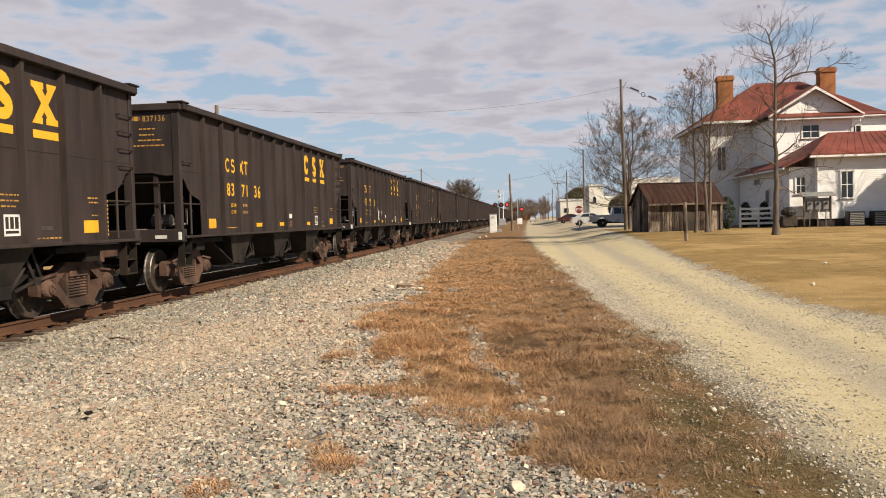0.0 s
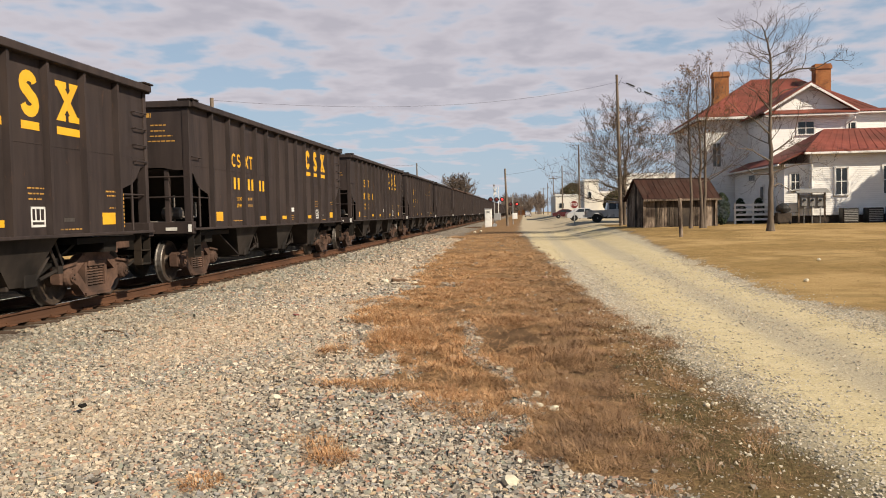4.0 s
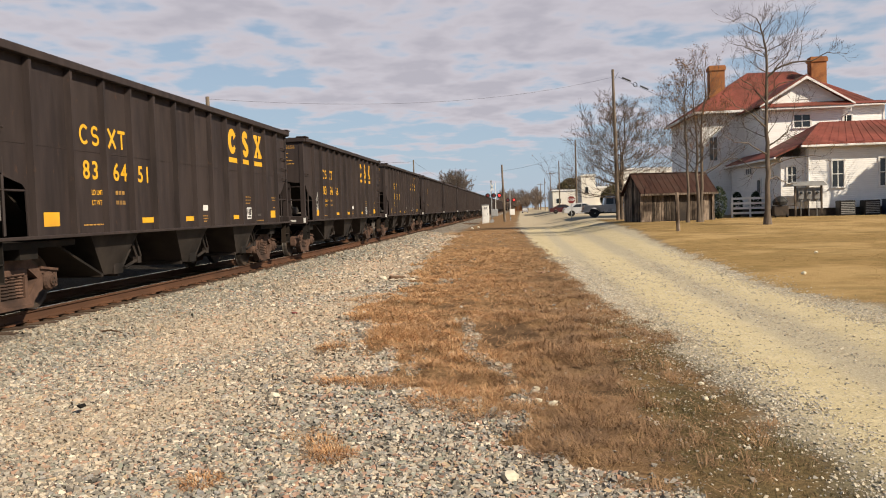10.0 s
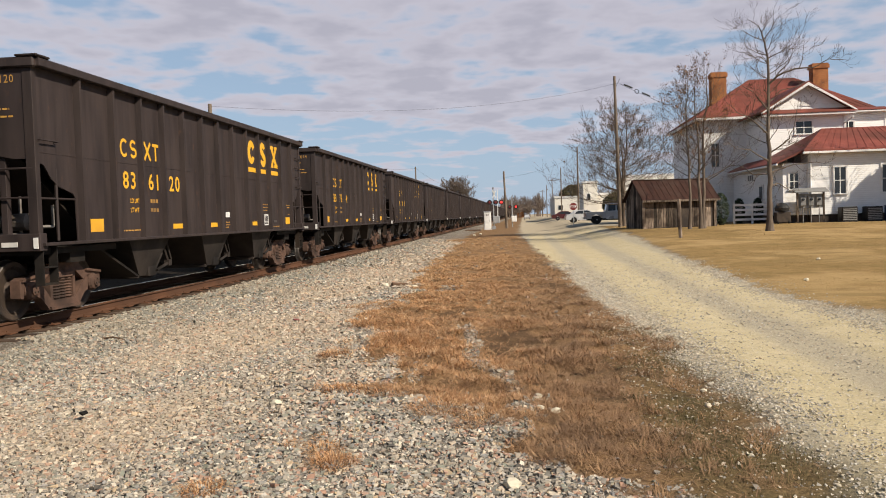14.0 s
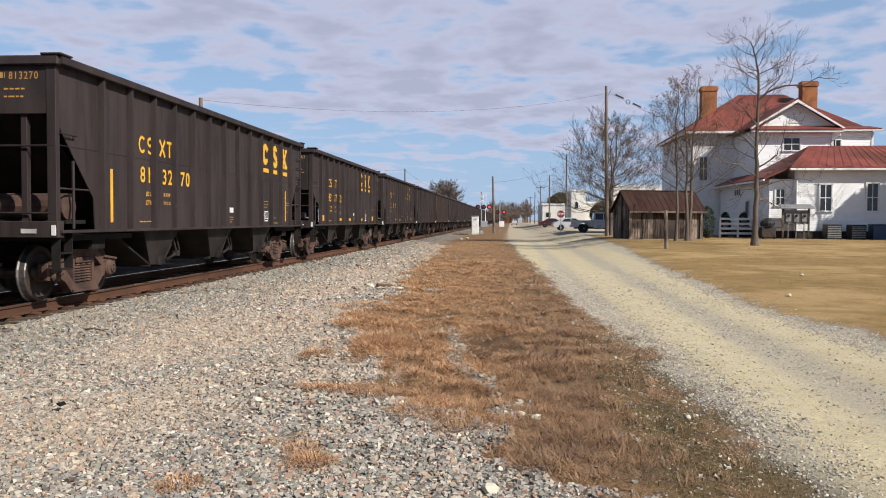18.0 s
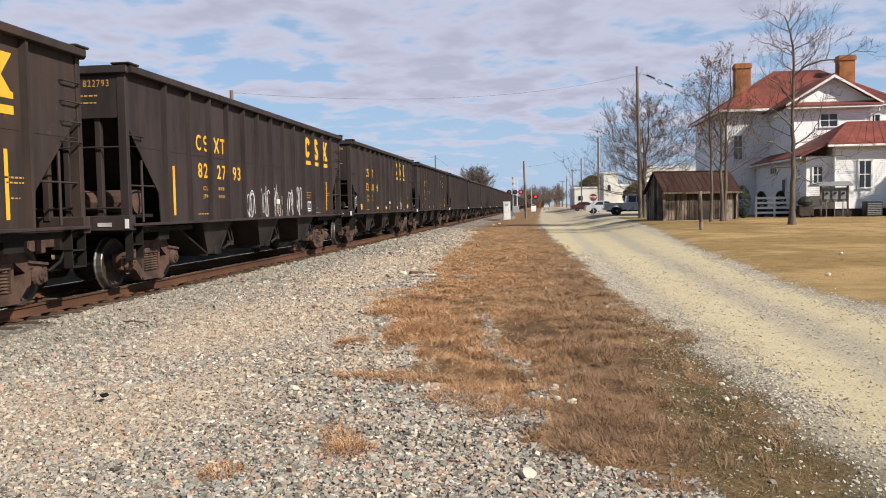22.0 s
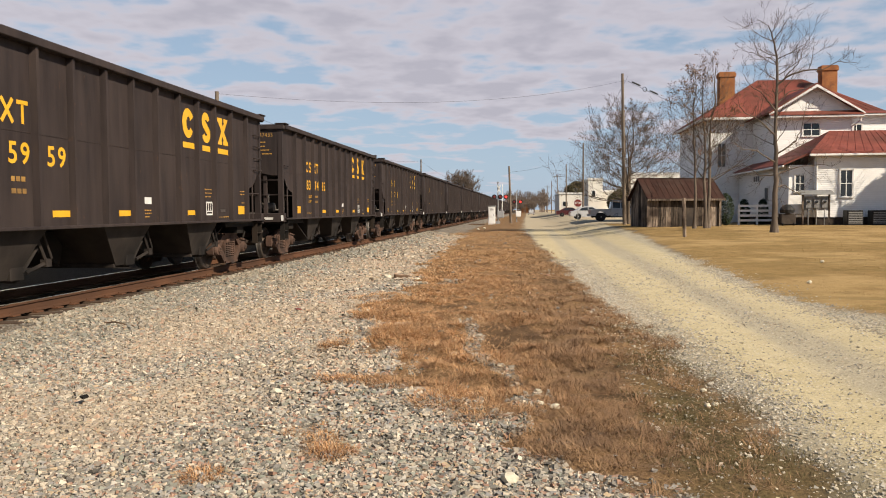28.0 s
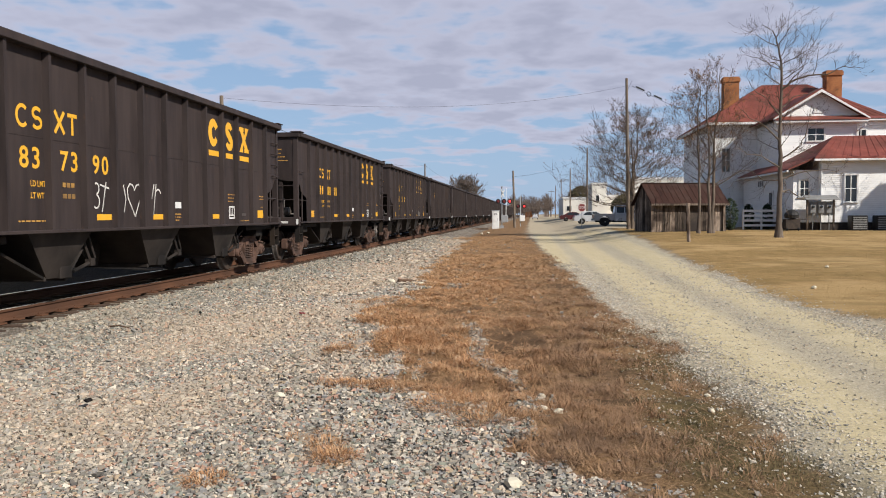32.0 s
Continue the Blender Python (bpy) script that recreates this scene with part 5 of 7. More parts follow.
    for pts in (((23.85, 61.6, 8.2), (23.85, 61.6, 7.6), (23.3, 62.0, 7.2)), ((17.75, 61.7, 8.0), (17.75, 61.7, 7.7), (18.1, 61.95, 7.35)), ((18.0, 61.95, 7.4), (18.0, 61.95, 4.9)), ((18.6, 54.9, 4.7), (18.6, 54.9, 0.8))):
        bm = bmesh.new()
        for p, q in zip(pts, pts[1:]):
            rod(bm, p, q, 0.05, n=6)
        part("downpipe", bm, M_TRIM, h)
    # corner boards
    for b in ((14.56, 14.72, 67.95, 68.1, g, 8.4), (18.0, 18.16, 61.95, 62.1, 4.9, 7.9), (23.38, 23.54, 61.95, 62.1, 4.9, 7.9), (18.5, 18.66, 54.95, 55.1, 0.75, 4.7), (27.9, 28.05, 65.95, 66.1, 4, 8.4)):
        part("corner_board", B(b), M_TRIM, h)
    # chimneys
    for x, y, z0, z1 in ((16.85, 72.0, 9.2, 12.9), (25.15, 72.0, 9.8, 13.25)):
        c = part("chimney", B((x - 0.62, x + 0.62, y - 0.5, y + 0.5, z0, z1 - 0.3), bevel=0.01), M_BRICK, h, "tall brick chimney")
        part("corbel", B((x - 0.7, x + 0.7, y - 0.58, y + 0.58, z1 - 0.42, z1 - 0.12), (x - 0.64, x + 0.64, y - 0.52, y + 0.52, z1 - 0.12, z1)), M_BRICK, c)
    # openings
    window(h, "window", 20.1, 20.82, 2.07, 3.78, 54.99, 2, 2)
    window(h, "window", 23.05, 23.75, 2.07, 3.85, 54.99, 2, 2)
    window(h, "window", 26.4, 27.1, 2.07, 3.85, 54.99, 2, 2)
    window(h, "window", 17.42, 17.98, 2.42, 3.5, 55.34, 2, 2)
    window(h, "window", 20.0, 21.15, 6.6, 7.52, 61.99, 2, 2)
    window(h, "window", 24.85, 25.6, 7.0, 7.75, 65.99, 2, 1)
    window(h, "window", 15.3, 15.95, 4.7, 6.6, 67.99, 2, 2)
    window(h, "window", 62.0, 63.6, 3.3, 3.75, 16.99, 3, 1, "-x")
    window(h, "window", 57.2, 58.6, 3.3, 3.75, 16.99, 3, 1, "-x")
    d = part("door", B((16.93, 16.99, 59.6, 60.6, 0.8, 2.95)), M_TRIM, h, "white panelled door")
    part("pane", B((16.91, 16.925, 59.75, 60.45, 1.9, 2.8)), M_GLASS, d)
    bm = bmesh.new()
    lathe(bm, [(-0.02, 0.03), (0.04, 0.04), (0.06, 0.02)], 8, "x")
    bmesh.ops.translate(bm, verts=bm.verts, vec=(16.9, 59.7, 1.8))
    part("door_knob", bm, M_GALV, d)
    part("step", B((15.9, 16.98, 59.3, 60.9, gz(16.5, 60), 0.42)), M_FOUND, h)
    return h


make_house()


def make_meters():
    """Three meter boxes on a rack under a little roof."""
    x0, y = 17.5, 54.4
    r = thing("meter_rack", pose(0, 0, 0), "grey electric meter rack under a small metal hood", "meter rack")
    z = gz(18.4, y)
    for x in (x0 + 0.1, x0 + 1.72):
        part("post", B((x - 0.05, x + 0.05, y - 0.05, y + 0.05, z - 0.05, 2.3)), M_GREYWOOD, r)
    bm = bmesh.new()
    prism(bm, [(y - 0.35, 2.2), (y - 0.35, 2.24), (y + 0.3, 2.5), (y + 0.3, 2.45)], x0 - 0.12, x0 + 1.95, "x")
    part("hood", bm, M_GREYBOX, r)
    part("backboard", B((x0 + 0.16, x0 + 1.66, y + 0.02, y + 0.06, 1.2, 2.1)), M_GREYBOX, r)
    for k in range(3):
        x = x0 + 0.42 + k * 0.5
        b = part("meter_box", B((x - 0.17, x + 0.17, y - 0.1, y + 0.02, 1.35, 1.95), bevel=0.015), M_GREYBOX, r)
        bm = bmesh.new()
        lathe(bm, [(y - 0.2, 0.03), (y - 0.19, 0.08), (y - 0.1, 0.09)], 12, "y")
        bmesh.ops.translate(bm, verts=bm.verts, vec=(x, 0, 1.75))
        part("meter_glass", bm, M_GLASS, b)
        bm = bmesh.new()
        rod(bm, (x, y - 0.04, 1.36), (x, y - 0.04, z - 0.02), 0.03, n=6)
        part("conduit", bm, M_GREYBOX, b)


make_meters()


def make_bins():
    for x, mat, lab, cat, w, hgt in ((20.5, M_BLACKP, "dark green-black air conditioning unit beside the house", "air conditioner", 0.95, 0.95), (22.0, M_BLACKP, "dark air conditioning unit beside the house", "air conditioner", 0.95, 0.95), (23.3, M_BLUEBIN, "dark blue plastic bin beside the house", "bin", 0.85, 0.92)):
        y = 53.9
        z = gz(x, y)
        t = thing("air_conditioner" if cat != "bin" else "bin", pose(x, y, z), lab, cat)
        part("body", B((-w / 2, w / 2, -0.4, 0.4, -0.02, hgt), bevel=0.04), mat, t)
        if cat != "bin":
            for k in range(7):
                part("louvre", B((-w / 2 + 0.06, w / 2 - 0.06, -0.415, -0.395, 0.12 + k * 0.11, 0.17 + k * 0.11)), M_GREYBOX, t)
        else:
            part("lid", B((-w / 2 - 0.03, w / 2 + 0.03, -0.44, 0.42, hgt, hgt + 0.06), bevel=0.02), mat, t)
    x, y = 16.45, 53.8
    g = thing("covered_grill", pose(x, y, gz(x, y)), "dark dome-topped grill with side shelves standing by the house", "grill")
    bm = bmesh.new()
    lathe(bm, [(0.75, 0.1), (0.8, 0.42), (1.0, 0.46), (1.15, 0.38), (1.3, 0.2), (1.35, 0.03)], 14, "z")
    part("bowl", bm, M_BLACKP, g)
    part("cart", B((-0.45, 0.45, -0.3, 0.3, 0.08, 0.75), bevel=0.03), M_FOUND, g)
    part("shelf", B((0.45, 0.95, -0.25, 0.25, 0.7, 0.74)), M_GREYWOOD, g)
    for s in (-0.35, 0.35):
        bm = bmesh.new()
        lathe(bm, [(s - 0.03, 0.1), (s + 0.03, 0.1)], 12, "x")
        bmesh.ops.translate(bm, verts=bm.verts, vec=(0, -0.28, 0.1))
        part("wheel", bm, M_TYRE, g)


make_bins()


def make_fence():
    f = thing("fence", pose(0, 0, 0), "white painted four-rail board fence beside the house", "fence")
    y, x0, x1 = 57.3, 14.35, 16.75
    z = gz(15.5, y)
    for x in (x0, (x0 + x1) / 2, x1):
        part("post", B((x - 0.06, x + 0.06, y - 0.06, y + 0.06, z - 0.1, z + 1.42), bevel=0.008), M_TRIM, f)
    for a, b in ((x0, (x0 + x1) / 2), ((x0 + x1) / 2, x1)):
        for k in range(4):
            part("rail", B((a + 0.06, b - 0.06, y - 0.085, y - 0.06, z + 0.22 + k * 0.33, z + 0.37 + k * 0.33)), M_TRIM, f)


make_fence()


def make_shed():
    s = thing("shed", pose(7.38, 51.2, 0, 0, 0, 14), "small weathered board shed with a rusty brown sheet roof", "shed")
    L, D = 4.75, 2.8
    z0, ze, zr = gz(9, 52) - 0.25, 2.02, 3.25
    # shell behind the boards
    part("wall", B((0.05, L - 0.05, 0.06, 0.12, z0, ze)), M_FOUND, s)
    part("wall", B((0.05, L - 0.05, D - 0.12, D - 0.06, z0, ze)), M_FOUND, s)
    rnd = random.Random(4)
    x = 0.0
    while x < L:
        w = rnd.uniform(0.13, 0.22)
        if x + w > L:
            w = L - x
        if not (2.45 < x < 2.8 or rnd.random() < 0.07):
            top = ze - 0.03 + rnd.uniform(-0.02, 0.0)
            part("plank", B((x + 0.008, x + w - 0.012, 0.02 + rnd.uniform(-0.012, 0.012), 0.055, z0 + rnd.uniform(0.12, 0.3), top)), M_GREYWOOD, s)
        x += w
    for xx, sgn in ((0.0, -1), (L, 1)):
        y = 0.0
        while y < D:
            w = min(rnd.uniform(0.14, 0.22), D - y)
            top = ze + (zr - ze) * (1 - abs((y + w / 2) - D / 2) / (D / 2)) - 0.04
            part("plank", B((xx - 0.03, xx + 0.012, y + 0.006, y + w - 0.006, z0 + rnd.uniform(0.1, 0.25), top)), M_GREYWOOD, s)
            y += w
    for a, b in (((-0.35, ze - 0.12), (D / 2, zr)), ((D + 0.35, ze - 0.12), (D / 2, zr))):
        bm = bmesh.new()
        prism(bm, [a, b, (b[0], b[1] + 0.05), (a[0], a[1] + 0.05)], -0.16, L + 0.16, "x")
        slope = part("roof_slope", bm, M_SHEDROOF, s)
        for k in range(14):
            bm = bmesh.new()
            xx = -0.12 + k * (L + 0.24) / 13
            rod(bm, (xx, a[0], a[1] + 0.055), (xx, b[0], b[1] + 0.055), 0.02, n=4)
            part("batten", bm, M_SHEDROOF, slope)
    part("ridge_cap", B((-0.17, L + 0.17, D / 2 - 0.12, D / 2 + 0.12, zr + 0.03, zr + 0.07)), M_SHEDROOF, s)
    part("fascia", B((-0.16, L + 0.16, -0.37, -0.34, ze - 0.16, ze - 0.04)), M_GREYWOOD, s)
    part("corner_post", B((-0.06, 0.1, -0.03, 0.06, z0, ze)), M_GREYWOOD, s)
    part("corner_post", B((L - 0.1, L + 0.06, -0.03, 0.06, z0, ze)), M_GREYWOOD, s)


make_shed()


# ---- trees ----
def grow(rnd, base, direction, length, radius, levels, spread_, sides, out, twig_out, curl=0.25, upward=0.12, kids=(3, 5), taper=0.62, twig_r=0.006):
    """Adds a tapering limb and its branches. out takes the thick ones, twig_out the thin ones."""
    pts, d, p = [Vector(base)], Vector(direction).normalized(), Vector(base)
    steps = 4 if levels > 0 else 3
    for i in range(steps):
        d = (d + Vector((rnd.uniform(-1, 1), rnd.uniform(-1, 1), rnd.uniform(-0.6, 0.9))) * curl + Vector((0, 0, upward))).normalized()
        p = p + d * length / steps
        pts.append(p.copy())
    end = max(twig_r * 0.5, radius * (0.45 if levels > 0 else 0.25))
    rs = [radius + (end - radius) * i / steps for i in range(steps + 1)]
    (out if radius > 0.03 else twig_out).append((pts, rs, sides if radius > 0.03 else 3))
    if levels == 0:
        return
    n = rnd.randint(*kids)
    for k in range(n):
        t = rnd.uniform(0.3, 1.0) if k else 1.0
        i = min(int(t * steps), steps - 1)
        f = t * steps - i
        q = pts[i].lerp(pts[i + 1], f)
        r = (rs[i] + (rs[i + 1] - rs[i]) * f) * rnd.uniform(0.5, 0.75)
        axis = d.orthogonal().normalized()
        nd = (Matrix.Rotation(rnd.uniform(0, 6.28), 3, d) @ (d * math.cos(spread_) + axis * math.sin(spread_) * rnd.uniform(0.6, 1.3))).normalized()
        grow(rnd, q, nd, length * taper * rnd.uniform(0.75, 1.2), max(twig_r, r), levels - 1, spread_, sides, out, twig_out, curl, upward, kids, taper, twig_r)


def limb_mesh(name, limbs, material):
    vs, fs = [], []
    for pts, rs, n in limbs:
        base = len(vs)
        for k, (p, r) in enumerate(zip(pts, rs)):
            d = (pts[min(k + 1, len(pts) - 1)] - pts[max(k - 1, 0)]).normalized()
            u = d.orthogonal().normalized()
            w = d.cross(u)
            for i in range(n):
                a = 2 * math.pi * i / n
                vs.append(p + (u * math.cos(a) + w * math.sin(a)) * r)
        for k in range(len(pts) - 1):
            for i in range(n):
                fs.append((base + k * n + i, base + k * n + (i + 1) % n, base + (k + 1) * n + (i + 1) % n, base + (k + 1) * n + i))
    return mesh_from(name, [tuple(v) for v in vs], fs, [material], True)


def leaf_mesh(name, rnd, limbs, count, size, material):
    vs, fs = [], []
    for _ in range(count):
        pts, rs, n = rnd.choice(limbs)
        p = pts[-1].lerp(pts[-2], rnd.random()) + Vector((rnd.uniform(-0.1, 0.1), rnd.uniform(-0.1, 0.1), rnd.uniform(-0.12, 0.02)))
        a = Vector((rnd.uniform(-1, 1), rnd.uniform(-1, 1), rnd.uniform(-1, 0.3))).normalized()
        b = a.orthogonal().normalized() * size * 0.45
        a = a * size * rnd.uniform(0.7, 1.2)
        i = len(vs)
        vs += [tuple(p), tuple(p + a * 0.5 + b), tuple(p + a), tuple(p + a * 0.5 - b)]
        fs.append((i, i + 1, i + 2, i + 3))
    return mesh_from(name, vs, fs, [material])


def leader_tree(x, y, seed, top, radius, label, reach, low, count, levels=3, leaves=0, leaders=1, splay=0.0, rise=0.35, wobble=0.12, twig_r=0.006, far=False, kids=(3, 5)):
    """A tree with a stem that runs on to its top, and side limbs all the way up."""
    rnd = random.Random(seed)
    t = thing("tree", pose(x, y, gz(x, y) - 0.06), label, "tree", "bare trees")
    stems, thick, twigs = [], [], []
    for s in range(leaders):
        a0 = 2 * math.pi * s / leaders + 0.5
        n = 9
        hgt = top * rnd.uniform(0.85, 1.0) if s else top
        pts = [Vector((0.1 * math.cos(a0) * (leaders > 1), 0.1 * math.sin(a0) * (leaders > 1), 0))]
        for i in range(1, n + 1):
            f = i / n
            w = wobble * (0.3 + f)
            pts.append(Vector((splay * f * hgt * math.cos(a0) + rnd.uniform(-w, w), splay * f * hgt * math.sin(a0) + rnd.uniform(-w, w), hgt * f)))
        rs = [radius * (1.35 if i == 0 else 1) * (1 - 0.93 * (i / n) ** 0.85) + 0.008 for i in range(n + 1)]
        stems.append((pts, rs, 8))
        for k in range(count):
            f = low + (0.97 - low) * (k + rnd.random()) / count
            i = min(int(f * n), n - 1)
            p = pts[i].lerp(pts[i + 1], f * n - i)
            r = rs[i] * rnd.uniform(0.32, 0.5)
            a = k * 2.4 + rnd.uniform(-0.5, 0.5)
            g = (f - low) / (1 - low)
            ln = reach * (1.0 - 0.72 * g) * rnd.uniform(0.6, 1.1)
            grow(rnd, p, (math.cos(a), math.sin(a), rise + 0.5 * g), ln * 0.62, max(twig_r * 1.5, r), levels, 0.62, 6, thick, twigs, 0.16, 0.07, kids, 0.62, twig_r)
    for s in stems:
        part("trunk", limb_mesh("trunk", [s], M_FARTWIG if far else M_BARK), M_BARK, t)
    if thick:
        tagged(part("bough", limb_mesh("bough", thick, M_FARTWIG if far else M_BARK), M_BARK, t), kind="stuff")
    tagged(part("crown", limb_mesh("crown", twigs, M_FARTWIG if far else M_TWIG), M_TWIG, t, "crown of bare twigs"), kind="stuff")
    if leaves:
        tagged(part("leaves", leaf_mesh("leaves", rnd, twigs, leaves, 0.11, M_DRYLEAF), M_DRYLEAF, t, "a few withered brown leaves"), kind="stuff")
    return t




def lawn_tree(x, y, seed, limbs, label):
    """A bare tree whose main limbs run through given places (across, up) and bear fine twigs all along."""
    rnd = random.Random(seed)
    t = thing("tree", pose(x, y, gz(x, y) - 0.06), label, "tree", "bare trees")
    thick, twigs = [], []
    for k, (r0, r1, line) in enumerate(limbs):
        side = rnd.uniform(-0.5, 0.5) if k else 0.02
        pts = [Vector((a, side * i / (len(line) - 1) * abs(line[-1][0] - line[0][0]), b)) for i, (a, b) in enumerate(line)]
        # finer steps with a little waver
        fine = [pts[0]]
        for p, q in zip(pts, pts[1:]):
            for f in (0.33, 0.67, 1.0):
                fine.append(p.lerp(q, f) + Vector((rnd.uniform(-1, 1), rnd.uniform(-1, 1), rnd.uniform(-1, 1))) * 0.03)
        n = len(fine) - 1
        rs = [r0 + (r1 - r0) * (i / n) ** 0.7 for i in range(n + 1)]
        limb = (fine, rs, 10 if k == 0 else 6)
        if k == 0:
            rs[0] *= 1.5
            part("trunk", limb_mesh("trunk", [limb], M_BARK), M_BARK, t)
        else:
            thick.append(limb)
        if k == 0:
            for j in range(20):
                f = 0.27 + 0.5 * (j + rnd.random()) / 20
                i = min(int(f * n), n - 1)
                a = j * 2.4 + rnd.uniform(-0.4, 0.4)
                grow(rnd, fine[i].lerp(fine[i + 1], f * n - i), (math.cos(a), math.sin(a), rnd.uniform(0.2, 0.7)), rnd.uniform(0.9, 1.5), 0.028, 3, 0.6, 5, thick, twigs, 0.18, 0.06, (3, 4), 0.66, 0.0045)
        reach = sum((q - p).length for p, q in zip(fine, fine[1:]))
        for j in range(int(reach * (3.6 if k else 1.6))):
            f = rnd.uniform(0.42 if k == 0 else 0.15, 1.0)
            i = min(int(f * n), n - 1)
            p = fine[i].lerp(fine[i + 1], f * n - i)
            d = (fine[i + 1] - fine[i]).normalized()
            w = (Matrix.Rotation(rnd.uniform(0, 6.28), 3, d) @ d.orthogonal().normalized())
            grow(rnd, p, d * 0.55 + w, rnd.uniform(0.35, 0.8), min(0.016, rs[i] * 0.45), 2, 0.6, 5, thick, twigs, 0.22, 0.05, (3, 4), 0.66, 0.005)
    tagged(part("bough", limb_mesh("bough", thick, M_BARK), M_BARK, t), kind="stuff")
    tagged(part("crown", limb_mesh("crown", twigs, M_TWIG), M_TWIG, t, "crown of bare twigs"), kind="stuff")


lawn_tree(12.15, 41.7, 11, (
    (0.16, 0.01, ((0, 0), (0.03, 2.0), (0.07, 3.75), (0.0, 4.9), (0.04, 7.4), (0.02, 8.7), (-0.2, 9.7), (-0.37, 10.15), (-0.9, 10.5))),
    (0.07, 0.01, ((0.03, 7.3), (0.41, 7.65), (1.2, 7.95), (2.03, 7.92), (2.7, 8.25), (3.5, 8.15))),
    (0.035, 0.008, ((0.4, 7.65), (1.03, 8.26), (1.2, 8.6), (1.25, 9.2))),
    (0.025, 0.007, ((1.5, 7.95), (1.7, 8.53), (1.75, 9.3))),
    (0.04, 0.008, ((0.03, 8.3), (-0.3, 8.65), (-0.54, 8.6), (-1.1, 8.86), (-1.7, 9.0))),
    (0.05, 0.009, ((0.05, 3.9), (0.5, 4.2), (0.9, 4.55), (1.13, 5.2), (1.35, 6.4))),
    (0.05, 0.008, ((0.06, 2.9), (0.9, 3.25), (2.03, 3.35), (2.6, 3.3))),
    (0.045, 0.008, ((0.05, 2.3), (0.57, 2.4), (1.13, 2.03), (1.7, 2.05))),
    (0.045, 0.008, ((0.03, 3.5), (-1.0, 4.1), (-1.7, 4.1), (-2.4, 4.6))),
    (0.04, 0.008, ((0.02, 2.9), (-0.7, 2.9), (-1.35, 3.4), (-2.1, 3.3))),
    (0.05, 0.008, ((0.02, 4.8), (-0.9, 5.6), (-1.6, 5.9), (-2.3, 6.5))),
    (0.045, 0.008, ((0.03, 6.0), (-0.8, 6.9), (-1.4, 7.2), (-1.9, 7.9))),
    (0.04, 0.008, ((0.03, 6.4), (0.7, 7.0), (1.4, 7.1), (1.9, 7.4))),
), "tall sparse bare tree with grey bark standing in the lawn")
leader_tree(9.42, 47.4, 23, 8.9, 0.09, "slim bare tree with a few leaves beside the shed", 3.9, 0.3, 26, 3, 500, 1, 0, 0.6, 0.12, 0.0045)
leader_tree(10.2, 47.8, 29, 9.3, 0.11, "slim twin-stemmed bare tree with a few leaves beside the shed", 4.1, 0.28, 17, 3, 500, 2, 0.05, 0.45, 0.12, 0.0045)
leader_tree(7.5, 62.0, 31, 8.7, 0.13, "spreading bare tree with several stems behind the shed", 5.7, 0.17, 26, 3, 1200, 3, 0.06, -0.02, 0.15, 0.009)
leader_tree(-14.0, 170.0, 41, 8.6, 0.14, "round-crowned bare tree beyond the railway", 6.5, 0.2, 20, 3, 0, 3, 0.14, 0.6, 0.2, 0.03, True)
leader_tree(27.2, 50.3, 53, 11.5, 0.2, "bare tree in the front yard beside the house", 5.0, 0.25, 16, 2, 0, 1, 0, 0.4, 0.2)


def make_hedge():
    """A clipped dark evergreen between shed and fence, and two low bushes behind the fence."""
    # the evergreens at x 30 and 34 stand unseen, added to shade the wing
    for x, y, w, hgt, lab in ((13.0, 55.2, 0.95, 2.1, "dark narrow evergreen shrub beside the shed"), (14.95, 58.3, 0.75, 1.75, "low round dark shrub behind the fence"), (16.2, 58.3, 0.75, 1.75, "low round dark shrub behind the fence"), (30.2, 50.0, 4.2, 9.6, "unseen dense evergreen tree added to shade the house wall"), (34.0, 50.2, 4.6, 11.0, "unseen dense evergreen tree added to shade the house wall"), (12.0, 200.0, 6.5, 7.8, "rounded olive-green evergreen tree beyond a white building"), (13.8, 118.0, 4.6, 4.0, "rounded olive-green evergreen tree behind the parked truck")):
        rnd = random.Random(int(x * 10))
        t = thing("shrub", pose(x, y, gz(x, y)), lab, "shrub")
        bm = bmesh.new()
        rod(bm, (0, 0, -0.05), (0, 0, hgt * 0.6), 0.05, 0.02, 6)
        part("stem", bm, M_BARK, t)
        vs, fs = [], []
        for k in range(900 if hgt < 4 else 9000):
            u, v = rnd.uniform(0, 6.28), rnd.uniform(-1, 1)
            rr = (1 - v * v) ** 0.5 * w / 2 * rnd.uniform(0.75, 1.08)
            p = Vector((rr * math.cos(u), rr * math.sin(u), hgt * (0.5 + 0.5 * v * rnd.uniform(0.85, 1.03))))
            a = Vector((rnd.uniform(-1, 1), rnd.uniform(-1, 1), rnd.uniform(-0.5, 1))).normalized()
            b = a.orthogonal().normalized() * (0.04 if hgt < 4 else 0.1)
            i = len(vs)
            vs += [tuple(p - b), tuple(p + a * (0.12 if hgt < 4 else 0.3)), tuple(p + b), tuple(p - a * 0.05)]
            fs.append((i, i + 1, i + 2, i + 3))
        tagged(part("foliage", mesh_from("foliage", vs, fs, [M_OLIVE if y > 100 else M_HEDGE]), M_HEDGE, t), kind="stuff")


make_hedge()


